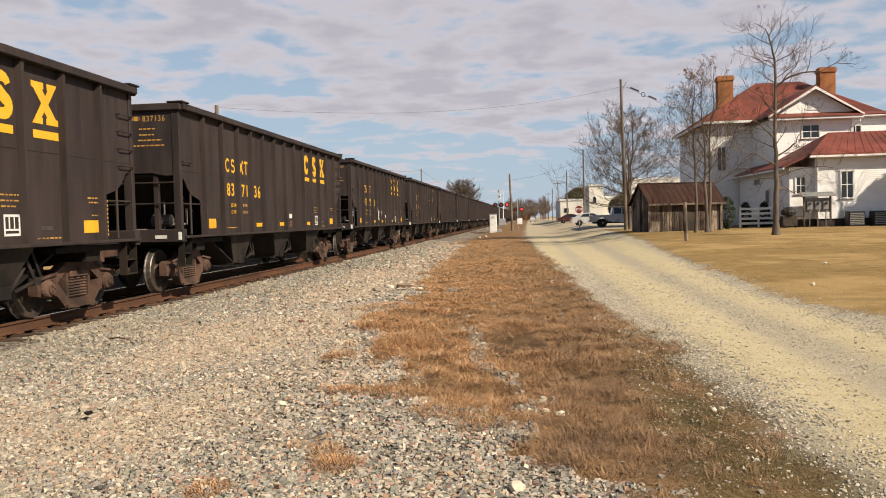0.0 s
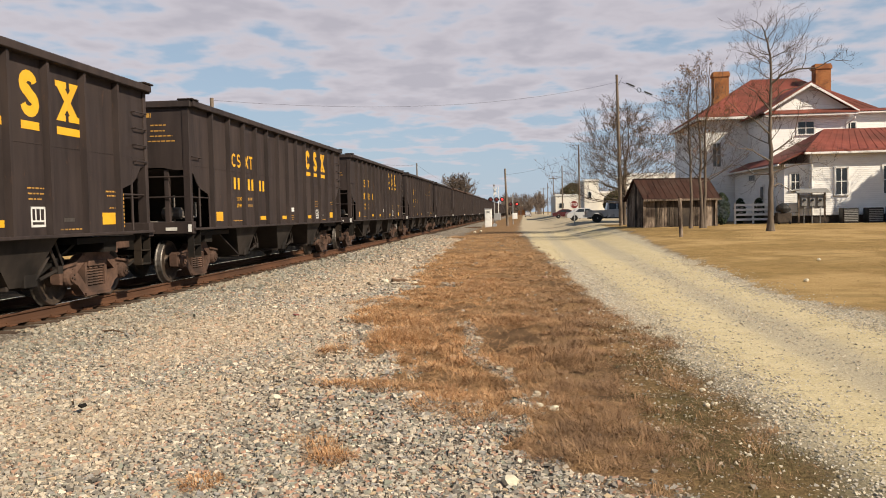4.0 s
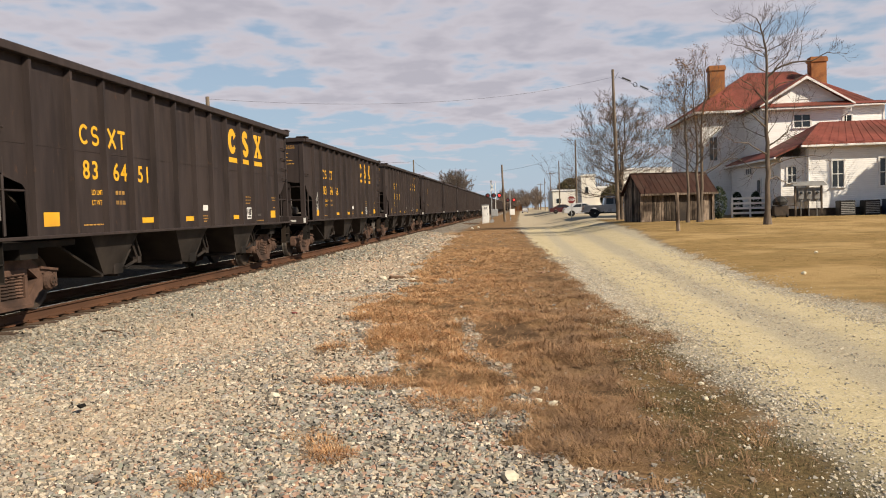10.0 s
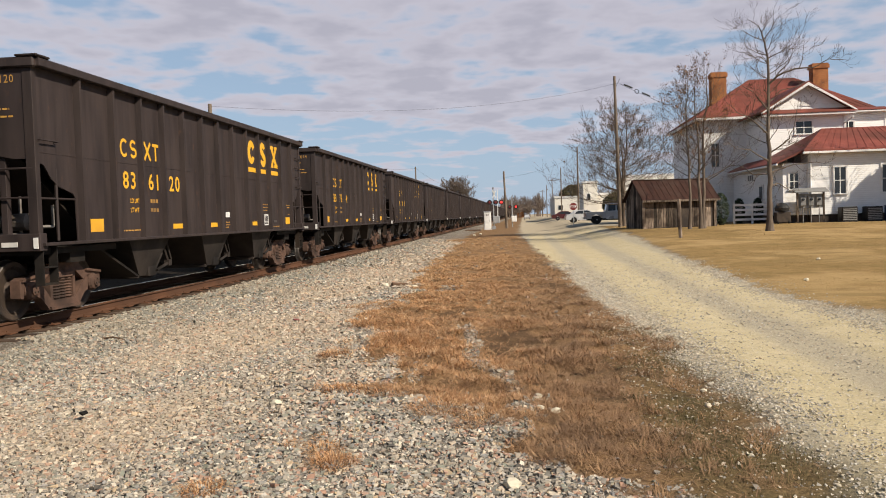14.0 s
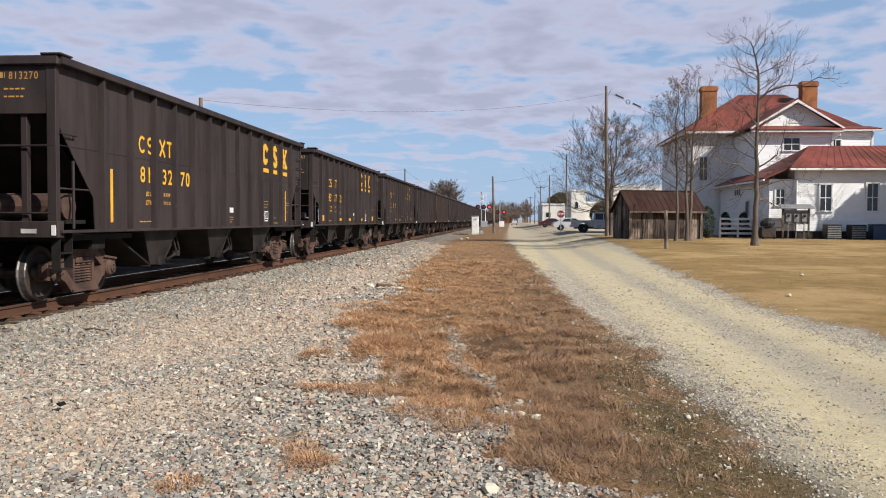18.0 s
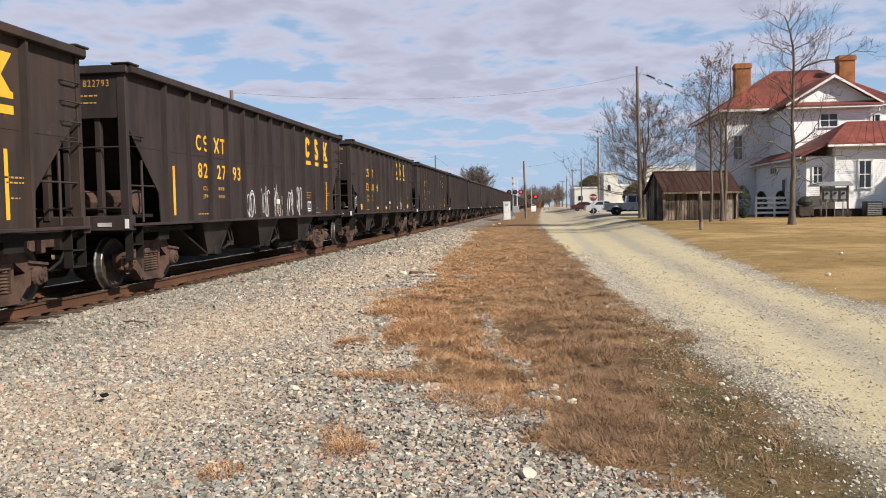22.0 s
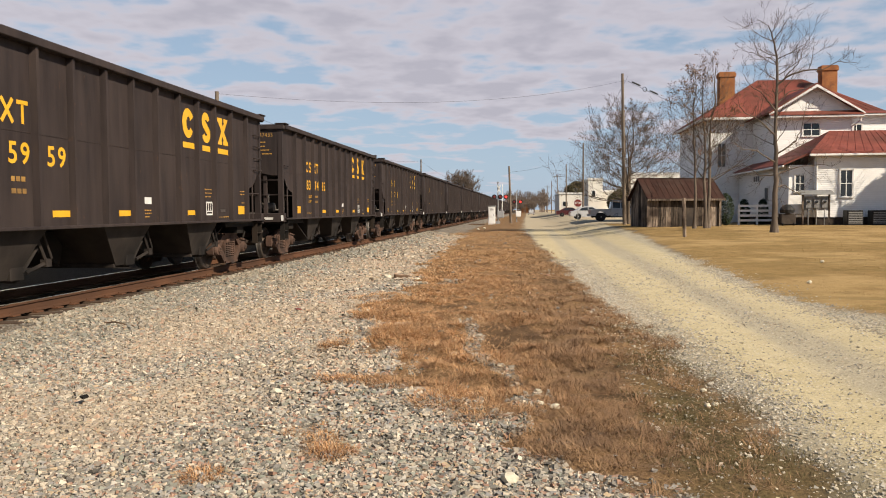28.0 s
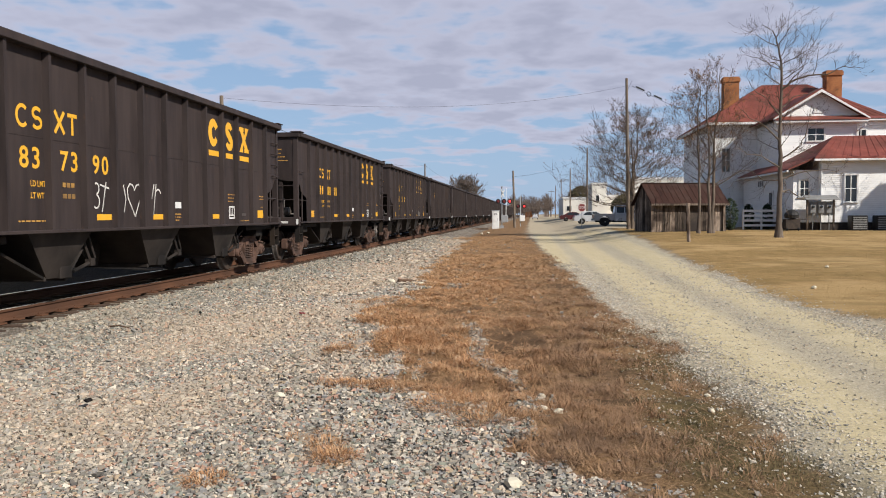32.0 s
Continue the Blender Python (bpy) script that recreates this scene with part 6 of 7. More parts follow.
# ---- poles and wires ----
def make_pole(x, y, top, r, label, arms=0, tilt=0.0):
    z = gz(x, y)
    p = thing("utility_pole", pose(x, y, z, 0, tilt, 0), label, "utility pole", "utility poles")
    bm = bmesh.new()
    rod(bm, (0, 0, -0.3), (0, 0, top - z), r, r * 0.62, 10)
    part("shaft", bm, M_POLE, p)
    for k in range(arms):
        zz = top - z - 0.5 - 0.9 * k
        a = part("crossarm", B((-1.1, 1.1, -0.06, 0.06, zz, zz + 0.12)), M_POLE, p)
        for xx in (-1.0, -0.4, 0.4, 1.0):
            bm = bmesh.new()
            lathe(bm, [(zz + 0.12, 0.03), (zz + 0.2, 0.05), (zz + 0.27, 0.03)], 8, "z")
            bmesh.ops.translate(bm, verts=bm.verts, vec=(xx, 0, 0))
            part("insulator", bm, M_GALV, a)
    return p


make_pole(7.0, 60.0, 11.1, 0.15, "tall weathered wooden utility pole", 0, -1.0)
for k, (yy, tp) in enumerate(((113, 10.4), (160, 10.2), (205, 10.0), (250, 10.0), (300, 10.0), (350, 10.0), (400, 10.0))):
    make_pole(7.6 - 0.1 * k, yy, tp, 0.15, "wooden utility pole along the road", 1 if k in (2, 4) else 0)
make_pole(-2.05, 101.0, 6.75, 0.17, "short leaning wooden pole beside the crossing", 0, -1.6)
make_pole(-14.2, 36.4, 6.9, 0.14, "wooden utility pole beyond the railway")
make_pole(-14.0, 107.0, 8.1, 0.13, "wooden utility pole beyond the railway")
make_pole(-14.0, 190.0, 8.1, 0.15, "wooden utility pole beyond the railway", 1)


def make_wire(a, b, sag, r=0.012, label="thin sagging overhead wire"):
    a, b = Vector(a), Vector(b)
    n = 14
    pts = [a.lerp(b, i / n) - Vector((0, 0, sag * 4 * (i / n) * (1 - i / n))) for i in range(n + 1)]
    ob = part("overhead_wire", limb_mesh("overhead_wire", [(pts, [r] * (n + 1), 4)], M_WIRE), M_WIRE)
    return tagged(ob, label, "overhead wire", "overhead wires")


make_wire((-14.2, 36.4, 6.8), (7.0, 60.0, 10.6), 0.9, 0.007)
make_wire((-14.0, 107.0, 7.9), (-14.2, 36.4, 6.5), 1.0)
make_wire((-14.0, 190.0, 7.9), (-14.0, 107.0, 7.9), 0.9)
make_wire((-2.2, 101.0, 6.0), (7.5, 113.0, 9.2), 0.5)
make_wire((7.2, 60, 10.9), (7.6, 113, 10.2), 0.6)
make_wire((7.6, 113, 10.2), (7.5, 160, 10.0), 0.6, 0.015)
make_wire((7.5, 160, 10.0), (7.4, 205, 9.8), 0.6, 0.018)
make_wire((7.2, 60, 10.55), (16.0, 67.6, 8.3), 0.25)
# coil of slack cable and splice cases on the service drop
sl = thing("cable_coil", pose(8.55, 61.2, 10.12, 80, 0, 30), "black coil of slack cable hanging from a wire", "cable coil")
bm = bmesh.new()
for i in range(14):
    a, b = 2 * math.pi * i / 14, 2 * math.pi * (i + 1) / 14
    rod(bm, (0.17 * math.cos(a), 0.17 * math.sin(a), 0), (0.17 * math.cos(b), 0.17 * math.sin(b), 0), 0.025, n=5)
part("loop", bm, M_WIRE, sl)
for x, y, z in ((7.85, 60.5, 10.42), (9.3, 61.8, 9.95)):
    bm = bmesh.new()
    rod(bm, (-0.3, -0.2, 0.1), (0.3, 0.2, -0.1), 0.06, n=8)
    tagged(part("splice_case", bm, M_WIRE, at=pose(x, y, z)), "black cable splice case hanging on a wire", "splice case")


# ---- the level crossing ----
def make_crossing():
    x, y = -3.6, 100.0
    z = gz(x, y)
    m = thing("crossing_signal", pose(x, y, z), "silver level crossing mast with crossbuck and red flashing lights", "crossing signal")
    bm = bmesh.new()
    rod(bm, (0, 0, -0.1), (0, 0, 5.05), 0.07, n=10)
    part("mast", bm, M_GALV, m)
    part("base", B((-0.25, 0.25, -0.25, 0.25, -0.1, 0.35), bevel=0.03), M_GALV, m)
    for s in (-1, 1):
        bm = B((-0.62, 0.62, -0.12, -0.1, -0.11, 0.11))
        bmesh.ops.rotate(bm, verts=bm.verts, cent=(0, 0, 0), matrix=Matrix.Rotation(s * radians(48), 3, "Y"))
        bmesh.ops.scale(bm, verts=bm.verts, vec=(0.45, 1, 1))
        bmesh.ops.translate(bm, verts=bm.verts, vec=(0.12, 0, 4.3 + 0.01 * s))
        part("crossbuck_board", bm, M_TRIM, m, "white crossbuck board")
    part("light_arm", B((-0.85, 0.95, -0.05, 0.05, 3.25, 3.33)), M_GALV, m)
    for xx, lit in ((-0.45, False), (0.28, False), (0.98, True)):
        bm = bmesh.new()
        lathe(bm, [(-0.14, 0.30), (-0.12, 0.30), (-0.12, 0.29), (0.1, 0.12)], 20, "y")
        bmesh.ops.translate(bm, verts=bm.verts, vec=(xx, 0, 3.3))
        t = part("light_disc", bm, M_BLACKP, m, "black backing disc")
        bm = bmesh.new()
        lathe(bm, [(-0.2, 0.05), (-0.17, 0.15), (-0.14, 0.16)], 16, "y")
        bmesh.ops.translate(bm, verts=bm.verts, vec=(xx, 0, 3.3))
        part("lens", bm, mlit if lit else M_DIMRED, t, "red lamp lens")
    part("bell", B((-0.12, 0.12, -0.12, 0.12, 5.0, 5.15), bevel=0.04), M_GALV, m)
    part("gate_mechanism", B((-0.1, 0.75, -0.3, 0.2, 0.75, 1.6), bevel=0.05), M_GALV, m)
    bm = bmesh.new()
    rod(bm, (0.5, -0.1, 1.2), (0.55, -0.1, 4.9), 0.05, 0.03, 6)
    part("raised_gate_arm", bm, M_TRIM, m)
    # second set of lights across the road
    x2, y2 = -1.5, 112.0
    m2 = thing("crossing_signal", pose(x2, y2, gz(x2, y2)), "level crossing signal with red lamps beyond the road", "crossing signal")
    bm = bmesh.new()
    rod(bm, (0, 0, -0.1), (0, 0, 4.2), 0.07, n=8)
    part("mast", bm, M_GALV, m2)
    part("gate_mechanism", B((-0.1, 0.6, -0.3, 0.2, 0.7, 1.5), bevel=0.04), M_TRIM, m2)
    for xx in (-0.3, 0.55):
        bm = bmesh.new()
        lathe(bm, [(-0.14, 0.28), (-0.12, 0.28), (0.1, 0.12)], 18, "y")
        bmesh.ops.translate(bm, verts=bm.verts, vec=(xx, 0, 2.75))
        t = part("light_disc", bm, M_BLACKP, m2)
        bm = bmesh.new()
        lathe(bm, [(-0.2, 0.05), (-0.17, 0.15), (-0.14, 0.16)], 14, "y")
        bmesh.ops.translate(bm, verts=bm.verts, vec=(xx, 0, 2.75))
        part("lens", bm, mlit if xx > 0 else M_DIMRED, t, "red lamp lens")
    # relay cabinet
    x, y = -4.3, 98.5
    c = thing("relay_cabinet", pose(x, y, gz(x, y)), "white metal relay cabinet beside the level crossing", "cabinet")
    part("body", B((-0.42, 0.42, -0.4, 0.4, -0.05, 2.15), bevel=0.02), M_TRIM, c)
    part("roof", B((-0.48, 0.48, -0.46, 0.46, 2.15, 2.24), bevel=0.03), M_GALV, c)
    d = part("door", B((-0.36, 0.36, -0.43, -0.405, 0.12, 2.02), bevel=0.008), M_TRIM, c)
    part("handle", B((0.22, 0.27, -0.46, -0.43, 1.0, 1.25)), M_GALV, d)
    for k in range(4):
        part("vent_slot", B((-0.2, 0.2, -0.434, -0.428, 1.7 + 0.06 * k, 1.73 + 0.06 * k)), M_BLACKP, d)
    # spare rail and scrap beside the track
    for k, (x, y, r, l) in enumerate(((-5.6, 93.0, 62, 2.6), (-5.3, 95.0, 80, 2.2), (-5.9, 91.0, 40, 1.6))):
        bm = B((-l / 2, l / 2, -0.06, 0.06, 0, 0.16), bevel=0.02)
        tagged(part("scrap_tie", bm, M_TIE, at=pose(x, y, gz(x, y) - 0.01, 0, 0, r)), "dark discarded piece of tie lying by the track", "scrap")
    # stop sign
    x, y = 4.75, 78.0
    s = thing("stop_sign", pose(x, y, gz(x, y)), "red octagonal stop sign on a metal post", "sign")
    bm = bmesh.new()
    rod(bm, (0, 0, -0.1), (0, 0, 2.3), 0.035, n=6)
    part("post", bm, M_GALV, s)
    bm = bmesh.new()
    prism(bm, [(0.40 * math.cos(radians(22.5 + 45 * k)), 1.9 + 0.40 * math.sin(radians(22.5 + 45 * k))) for k in range(8)], -0.06, -0.045, "y")
    face = part("face", bm, M_TRIM, s)
    bm = bmesh.new()
    prism(bm, [(0.37 * math.cos(radians(22.5 + 45 * k)), 1.9 + 0.37 * math.sin(radians(22.5 + 45 * k))) for k in range(8)], -0.066, -0.06, "y")
    part("red_field", bm, M_SIGNRED, face)
    vs, fs = text_outline("STOP", 0.3, 0.85)
    part("word", mesh_from("word", [(a, -0.07, 1.8 + b) for a, b in vs], fs, [M_TRIM]), M_TRIM, face)


make_crossing()


# ---- vehicles ----
def wheel_parts(v, spots, r, w):
    for x, y in spots:
        bm = bmesh.new()
        s = 1 if y > 0 else -1
        lathe(bm, [(-w / 2, r * 0.62), (-w / 2, r * 0.94), (-w / 2 + 0.03, r), (w / 2 - 0.03, r), (w / 2, r * 0.94), (w / 2, r * 0.62)], 20, "y")
        t = part("wheel", bm, M_TYRE, v, "black tyre", at=pose(x, y, r))
        bm = bmesh.new()
        lathe(bm, [(s * (w / 2 - 0.06), r * 0.62), (s * (w / 2 - 0.01), r * 0.58), (s * (w / 2 - 0.03), r * 0.2), (s * (w / 2 + 0.01), 0.05)], 16, "y")
        part("rim", bm, M_RIM, t)


def loft_y(bm, pts, w0, w1, mi=0):
    """Extrudes an x-z outline across y, narrower above: w0 half width at the bottom, w1 at the top."""
    lo, hi = min(p[1] for p in pts), max(p[1] for p in pts)
    f = lambda z: w0 + (w1 - w0) * (z - lo) / (hi - lo)
    a = [bm.verts.new((x, -f(z), z)) for x, z in pts]
    b = [bm.verts.new((x, f(z), z)) for x, z in pts]
    bm.faces.new(a)
    bm.faces.new(b[::-1])
    n = len(pts)
    for i in range(n):
        bm.faces.new((a[i], b[i], b[(i + 1) % n], a[(i + 1) % n]))


def make_pickup(x, y, turn):
    """A pickup that faces +x in its own space."""
    v = thing("pickup_truck", pose(x, y, gz(x, y), 0, 0, turn), "silver crew cab pickup truck parked beside the shed", "pickup truck")
    bm = bmesh.new()
    loft_y(bm, [(-2.8, 0.5), (-2.8, 1.12), (-0.95, 1.14), (-0.95, 0.55), (-1.25, 0.5), (-1.35, 0.72), (-1.6, 0.9), (-1.95, 0.9), (-2.2, 0.72), (-2.3, 0.5)], 0.98, 0.95)
    part("bed", bm, M_SILVER, v)
    bm = bmesh.new()
    loft_y(bm, [(-0.93, 0.45), (-0.93, 1.14), (1.25, 1.14), (2.55, 1.04), (2.75, 0.85), (2.75, 0.5), (2.35, 0.5), (2.25, 0.75), (2.0, 0.92), (1.65, 0.92), (1.4, 0.75), (1.3, 0.45)], 0.99, 0.94)
    part("body", bm, M_SILVER, v)
    bm = bmesh.new()
    loft_y(bm, [(-0.92, 1.14), (-0.82, 1.85), (-0.6, 1.9), (0.4, 1.9), (0.65, 1.82), (1.3, 1.14)], 0.93, 0.78)
    cab = part("cab", bm, M_SILVER, v)
    for s in (-1, 1):
        for a, b, c, d in ((-0.75, -0.08, -0.7, -0.05), (0.02, 1.02, 0.02, 0.55)):
            bm = bmesh.new()
            q = [(a, s * 0.925, 1.2), (b, s * 0.925, 1.2), (d, s * 0.815, 1.78), (c, s * 0.815, 1.78)]
            bm.faces.new([bm.verts.new(p) for p in q])
            part("side_window", bm, M_GLASS, cab)
        part("mirror", B((0.95, 1.1, *sorted((s * 0.98, s * 1.18)), 1.2, 1.4), bevel=0.02), M_SILVER, v)
        part("tail_light", B((-2.83, -2.78, *sorted((s * 0.8, s * 0.95)), 0.75, 1.05)), M_DIMRED, v)
        part("headlight", B((2.62, 2.77, *sorted((s * 0.6, s * 0.92)), 0.78, 0.98)), M_GLASS, v)
        part("door_handle", B((0.1, 0.25, *sorted((s * 0.96, s * 0.985)), 1.02, 1.05)), M_GALV, v)
    bm = bmesh.new()
    bm.faces.new([bm.verts.new(p) for p in ((-0.93, -0.7, 1.25), (-0.93, 0.7, 1.25), (-0.85, 0.65, 1.75), (-0.85, -0.65, 1.75))])
    part("rear_window", bm, M_GLASS, cab)
    part("bumper", B((-2.95, -2.8, -0.9, 0.9, 0.5, 0.68), bevel=0.03), M_GALV, v)
    part("bumper", B((2.74, 2.86, -0.92, 0.92, 0.48, 0.72), bevel=0.03), M_GALV, v)
    part("chassis", B((-2.6, 2.5, -0.8, 0.8, 0.35, 0.55)), M_BLACKP, v)
    wheel_parts(v, [(-1.78, -0.86), (-1.78, 0.86), (1.83, -0.86), (1.83, 0.86)], 0.4, 0.26)


def make_sedan(x, y, turn, paint, label):
    v = thing("car", pose(x, y, gz(x, y), 0, 0, turn), label, "car", "parked cars")
    bm = bmesh.new()
    loft_y(bm, [(-2.2, 0.35), (-2.25, 0.7), (-2.1, 0.92), (-1.2, 0.96), (1.1, 0.92), (2.1, 0.75), (2.25, 0.55), (2.2, 0.3), (1.75, 0.3), (1.65, 0.55), (1.4, 0.68), (1.15, 0.55), (1.05, 0.28), (-1.0, 0.28), (-1.1, 0.55), (-1.35, 0.68), (-1.6, 0.55), (-1.7, 0.32)], 0.9, 0.82)
    part("body", bm, paint, v)
    bm = bmesh.new()
    loft_y(bm, [(-1.75, 0.93), (-1.0, 1.36), (-0.5, 1.42), (0.2, 1.4), (1.15, 0.92)], 0.8, 0.58)
    cab = part("cabin", bm, paint, v)
    for s in (-1, 1):
        for q in ([(-1.3, s * 0.795, 0.98), (-0.3, s * 0.795, 0.98), (-0.3, s * 0.63, 1.33), (-0.9, s * 0.63, 1.3)], [(-0.22, s * 0.795, 0.98), (0.85, s * 0.795, 0.98), (0.2, s * 0.63, 1.32), (-0.22, s * 0.63, 1.33)]):
            bm = bmesh.new()
            bm.faces.new([bm.verts.new(p) for p in q])
            part("side_window", bm, M_GLASS, cab)
        part("tail_light", B((-2.26, -2.15, *sorted((s * 0.55, s * 0.84)), 0.68, 0.84)), M_DIMRED, v)
        part("headlight", B((2.08, 2.24, *sorted((s * 0.5, s * 0.82)), 0.55, 0.7)), M_GLASS, v)
    wheel_parts(v, [(-1.35, -0.78), (-1.35, 0.78), (1.4, -0.78), (1.4, 0.78)], 0.31, 0.2)


make_pickup(8.5, 76.5, 0)
make_sedan(6.9, 92.0, 4, M_WHITECAR, "pale silver sedan parked beyond the pickup truck")
make_sedan(6.6, 126.0, 0, M_REDCAR, "dark red car parked before a white building")
make_sedan(1.2, 260.0, 88, M_WHITECAR, "small pale car far down the road")


# ---- the town in the distance ----
def make_block(x0, x1, y0, y1, z1, label, windows=(), parapet=0.3, wall=None):
    b = thing("building", pose(0, 0, 0), label, "building", "buildings of the town")
    z = min(gz(x0, y0), gz(x1, y1)) - 0.3
    part("wall", B((x0, x1, y0, y1, z, z1)), wall or M_PALEWALL, b)
    part("parapet", B((x0 - 0.15, x1 + 0.15, y0 - 0.15, y1, z1, z1 + parapet)), M_TRIM, b)
    for a, w, c, hh in windows:
        f = part("window", B((a - 0.1, a + w + 0.1, y0 - 0.06, y0 - 0.01, c - 0.1, c + hh + 0.1)), M_TRIM, b)
        part("pane", B((a, a + w, y0 - 0.08, y0 - 0.062, c, c + hh)), M_GLASS, f)
    return b


make_block(6.3, 26, 163, 190, 4.4, "low white block building with a flat roof", [(7.0, 0.9, 2.0, 0.9), (12.0, 1.6, 1.2, 1.6), (16.0, 1.6, 1.2, 1.6)])
make_block(10.0, 12.3, 136, 146, 6.2, "tall narrow white building behind bare trees", [(10.6, 0.5, 3.4, 1.0)])
make_block(12.3, 27.0, 137, 155, 4.2, "long pale building behind the parked vehicles", [(14, 1.2, 1.3, 1.4), (18, 1.2, 1.3, 1.4), (22, 1.2, 1.3, 1.4)])
make_block(18.0, 27.5, 146, 160, 7.4, "pale two-storey building behind the shed", [(20, 1.0, 4.6, 1.5), (24, 1.0, 4.6, 1.5)])
make_block(-30.0, -15.5, 38, 60, 3.6, "low pale building beyond the railway", [(-20, 1.4, 0.8, 1.4)])
make_block(-36.0, -16.0, 12, 24, 3.4, "low pale building beyond the railway", [(-20, 1.4, 0.8, 1.4)])
make_block(-4.2, 0.5, 430, 445, 4.5, "small brick-red building far down the road", wall=M_BRICK)


def make_far_trees():
    """Woods along the horizon: bare crowns as a mass of twigs."""
    rnd = random.Random(99)
    twigs = []
    for k in range(150):
        a = rnd.random()
        if a < 0.3:
            x, y = rnd.uniform(-9, 8), rnd.uniform(330, 460)
        elif a < 0.62:
            x, y = rnd.uniform(9, 90), rnd.uniform(210, 330)
        else:
            x, y = rnd.uniform(-190, -22), rnd.uniform(150, 330)
        hgt = rnd.uniform(6, 11) * (0.8 if x < -22 else 1.0)
        z = gz(x, y)
        twigs.append(([Vector((x, y, z - 0.2)), Vector((x, y, z + hgt * 0.5))], [0.25, 0.1], 4))
        for j in range(90):
            u, v = rnd.uniform(0, 6.28), rnd.uniform(-0.9, 1)
            rr = hgt * 0.38 * (1 - v * v) ** 0.5 * rnd.uniform(0.3, 1)
            p = Vector((x + rr * math.cos(u), y + rr * math.sin(u), z + hgt * (0.6 + 0.4 * v)))
            c = Vector((x, y, z + hgt * 0.4))
            d = (p - c).normalized() * rnd.uniform(1.0, 2.2) + Vector((rnd.uniform(-0.5, 0.5), 0, rnd.uniform(-0.2, 0.6)))
            twigs.append(([p - d, p], [0.1, 0.03], 3))
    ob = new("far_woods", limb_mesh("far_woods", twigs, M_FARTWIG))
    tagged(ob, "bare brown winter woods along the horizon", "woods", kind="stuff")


make_far_trees()

# a leaning wooden post in the lawn
px_, py_ = 7.05, 37.6
post = thing("wooden_post", pose(px_, py_, gz(px_, py_), 0, -1.5, 0), "old grey wooden post standing in the lawn", "post")
bm = bmesh.new()
rod(bm, (0, 0, -0.2), (0, 0, 1.75), 0.085, 0.075, 8)
part("shaft", bm, M_GREYWOOD, post)

# ---- loose stone and dry grass ----


def stone_material(name, tones, tan):
    """Crushed stone: each piece its own tone, tan dust in broad drifts."""
    m, nt, bsdf = nodes_of(name)
    geo = nt.nodes.new("ShaderNodeNewGeometry")
    cr = nt.nodes.new("ShaderNodeValToRGB")
    cr.color_ramp.interpolation = "CONSTANT"
    e = cr.color_ramp.elements
    while len(e) < len(tones):
        e.new(0.5)
    for i, t in enumerate(tones):
        e[i].position, e[i].color = i / len(tones), (*t, 1)
    nt.links.new(geo.outputs["Random Per Island"], cr.inputs[0])
    broad = noise_node(nt, 0.45, 3, 0.55, (1, 0.6, 1), "World", 4.0)
    sx = nt.nodes.new("ShaderNodeSeparateXYZ")
    nt.links.new(geo.outputs["Position"], sx.inputs[0])
    drift = nt.nodes.new("ShaderNodeMath")
    drift.operation = "ADD"
    nt.links.new(broad, drift.inputs[0])
    nt.links.new(ranged(nt, sx.outputs[1], 5.5, 10.5, -0.12, 0.03), drift.inputs[1])
    more = nt.nodes.new("ShaderNodeMath")
    more.operation = "ADD"
    nt.links.new(drift.outputs[0], more.inputs[0])
    nt.links.new(ranged(nt, sx.outputs[0], -3.2, -1.2, 0.05, -0.1), more.inputs[1])
    shoulder = nt.nodes.new("ShaderNodeMath")
    shoulder.operation = "ADD"
    nt.links.new(more.outputs[0], shoulder.inputs[0])
    nt.links.new(ranged(nt, sx.outputs[0], -6.3, -5.2, -0.2, 0.0), shoulder.inputs[1])
    broad = shoulder.outputs[0]
    fine = noise_node(nt, 45, 4, 0.6, None, "World")
    col = blend(nt, ranged(nt, broad, 0.40, 0.60, 0.0, 0.42), cr.outputs[0], tan, "MIX")
    # grey-green tone, darker from x -5.2 towards the rail
    near_rail = ranged(nt, sx.outputs[0], -5.2, -6.6, 0.0, 0.4)
    col = blend(nt, near_rail, col, (0.17, 0.17, 0.136))
    col = blend(nt, ranged(nt, fine, 0.35, 0.7, 0.0, 0.35), col, (0.136, 0.1275, 0.119))
    nt.links.new(col, bsdf.inputs["Base Color"])
    bsdf.inputs["Roughness"].default_value = 0.9
    bsdf.inputs["Specular IOR Level"].default_value = 0.25
    return m


M_STONE = stone_material("crushed_stone", [
    (0.2966, 0.2686, 0.227), (0.3791, 0.3341, 0.2703), (0.181, 0.1709, 0.1462), (0.4785, 0.4123, 0.329), (0.3298, 0.2839, 0.2227), (0.4123, 0.2686, 0.1972), (0.2805, 0.2839, 0.238), (0.6596, 0.5907, 0.4828), (0.2227, 0.2023, 0.1717), (0.4616, 0.3502, 0.227), (0.2558, 0.2218, 0.1827), (0.2389, 0.249, 0.2014),
    (0.4284, 0.397, 0.3434), (0.3629, 0.3264, 0.2703), (0.1232, 0.113, 0.0986), (0.3791, 0.2253, 0.1573), (0.544, 0.4743, 0.3731), (0.3136, 0.2992, 0.2703), (0.272, 0.2643, 0.2558), (0.5933, 0.4819, 0.3655)], (0.4947, 0.3808, 0.2635))
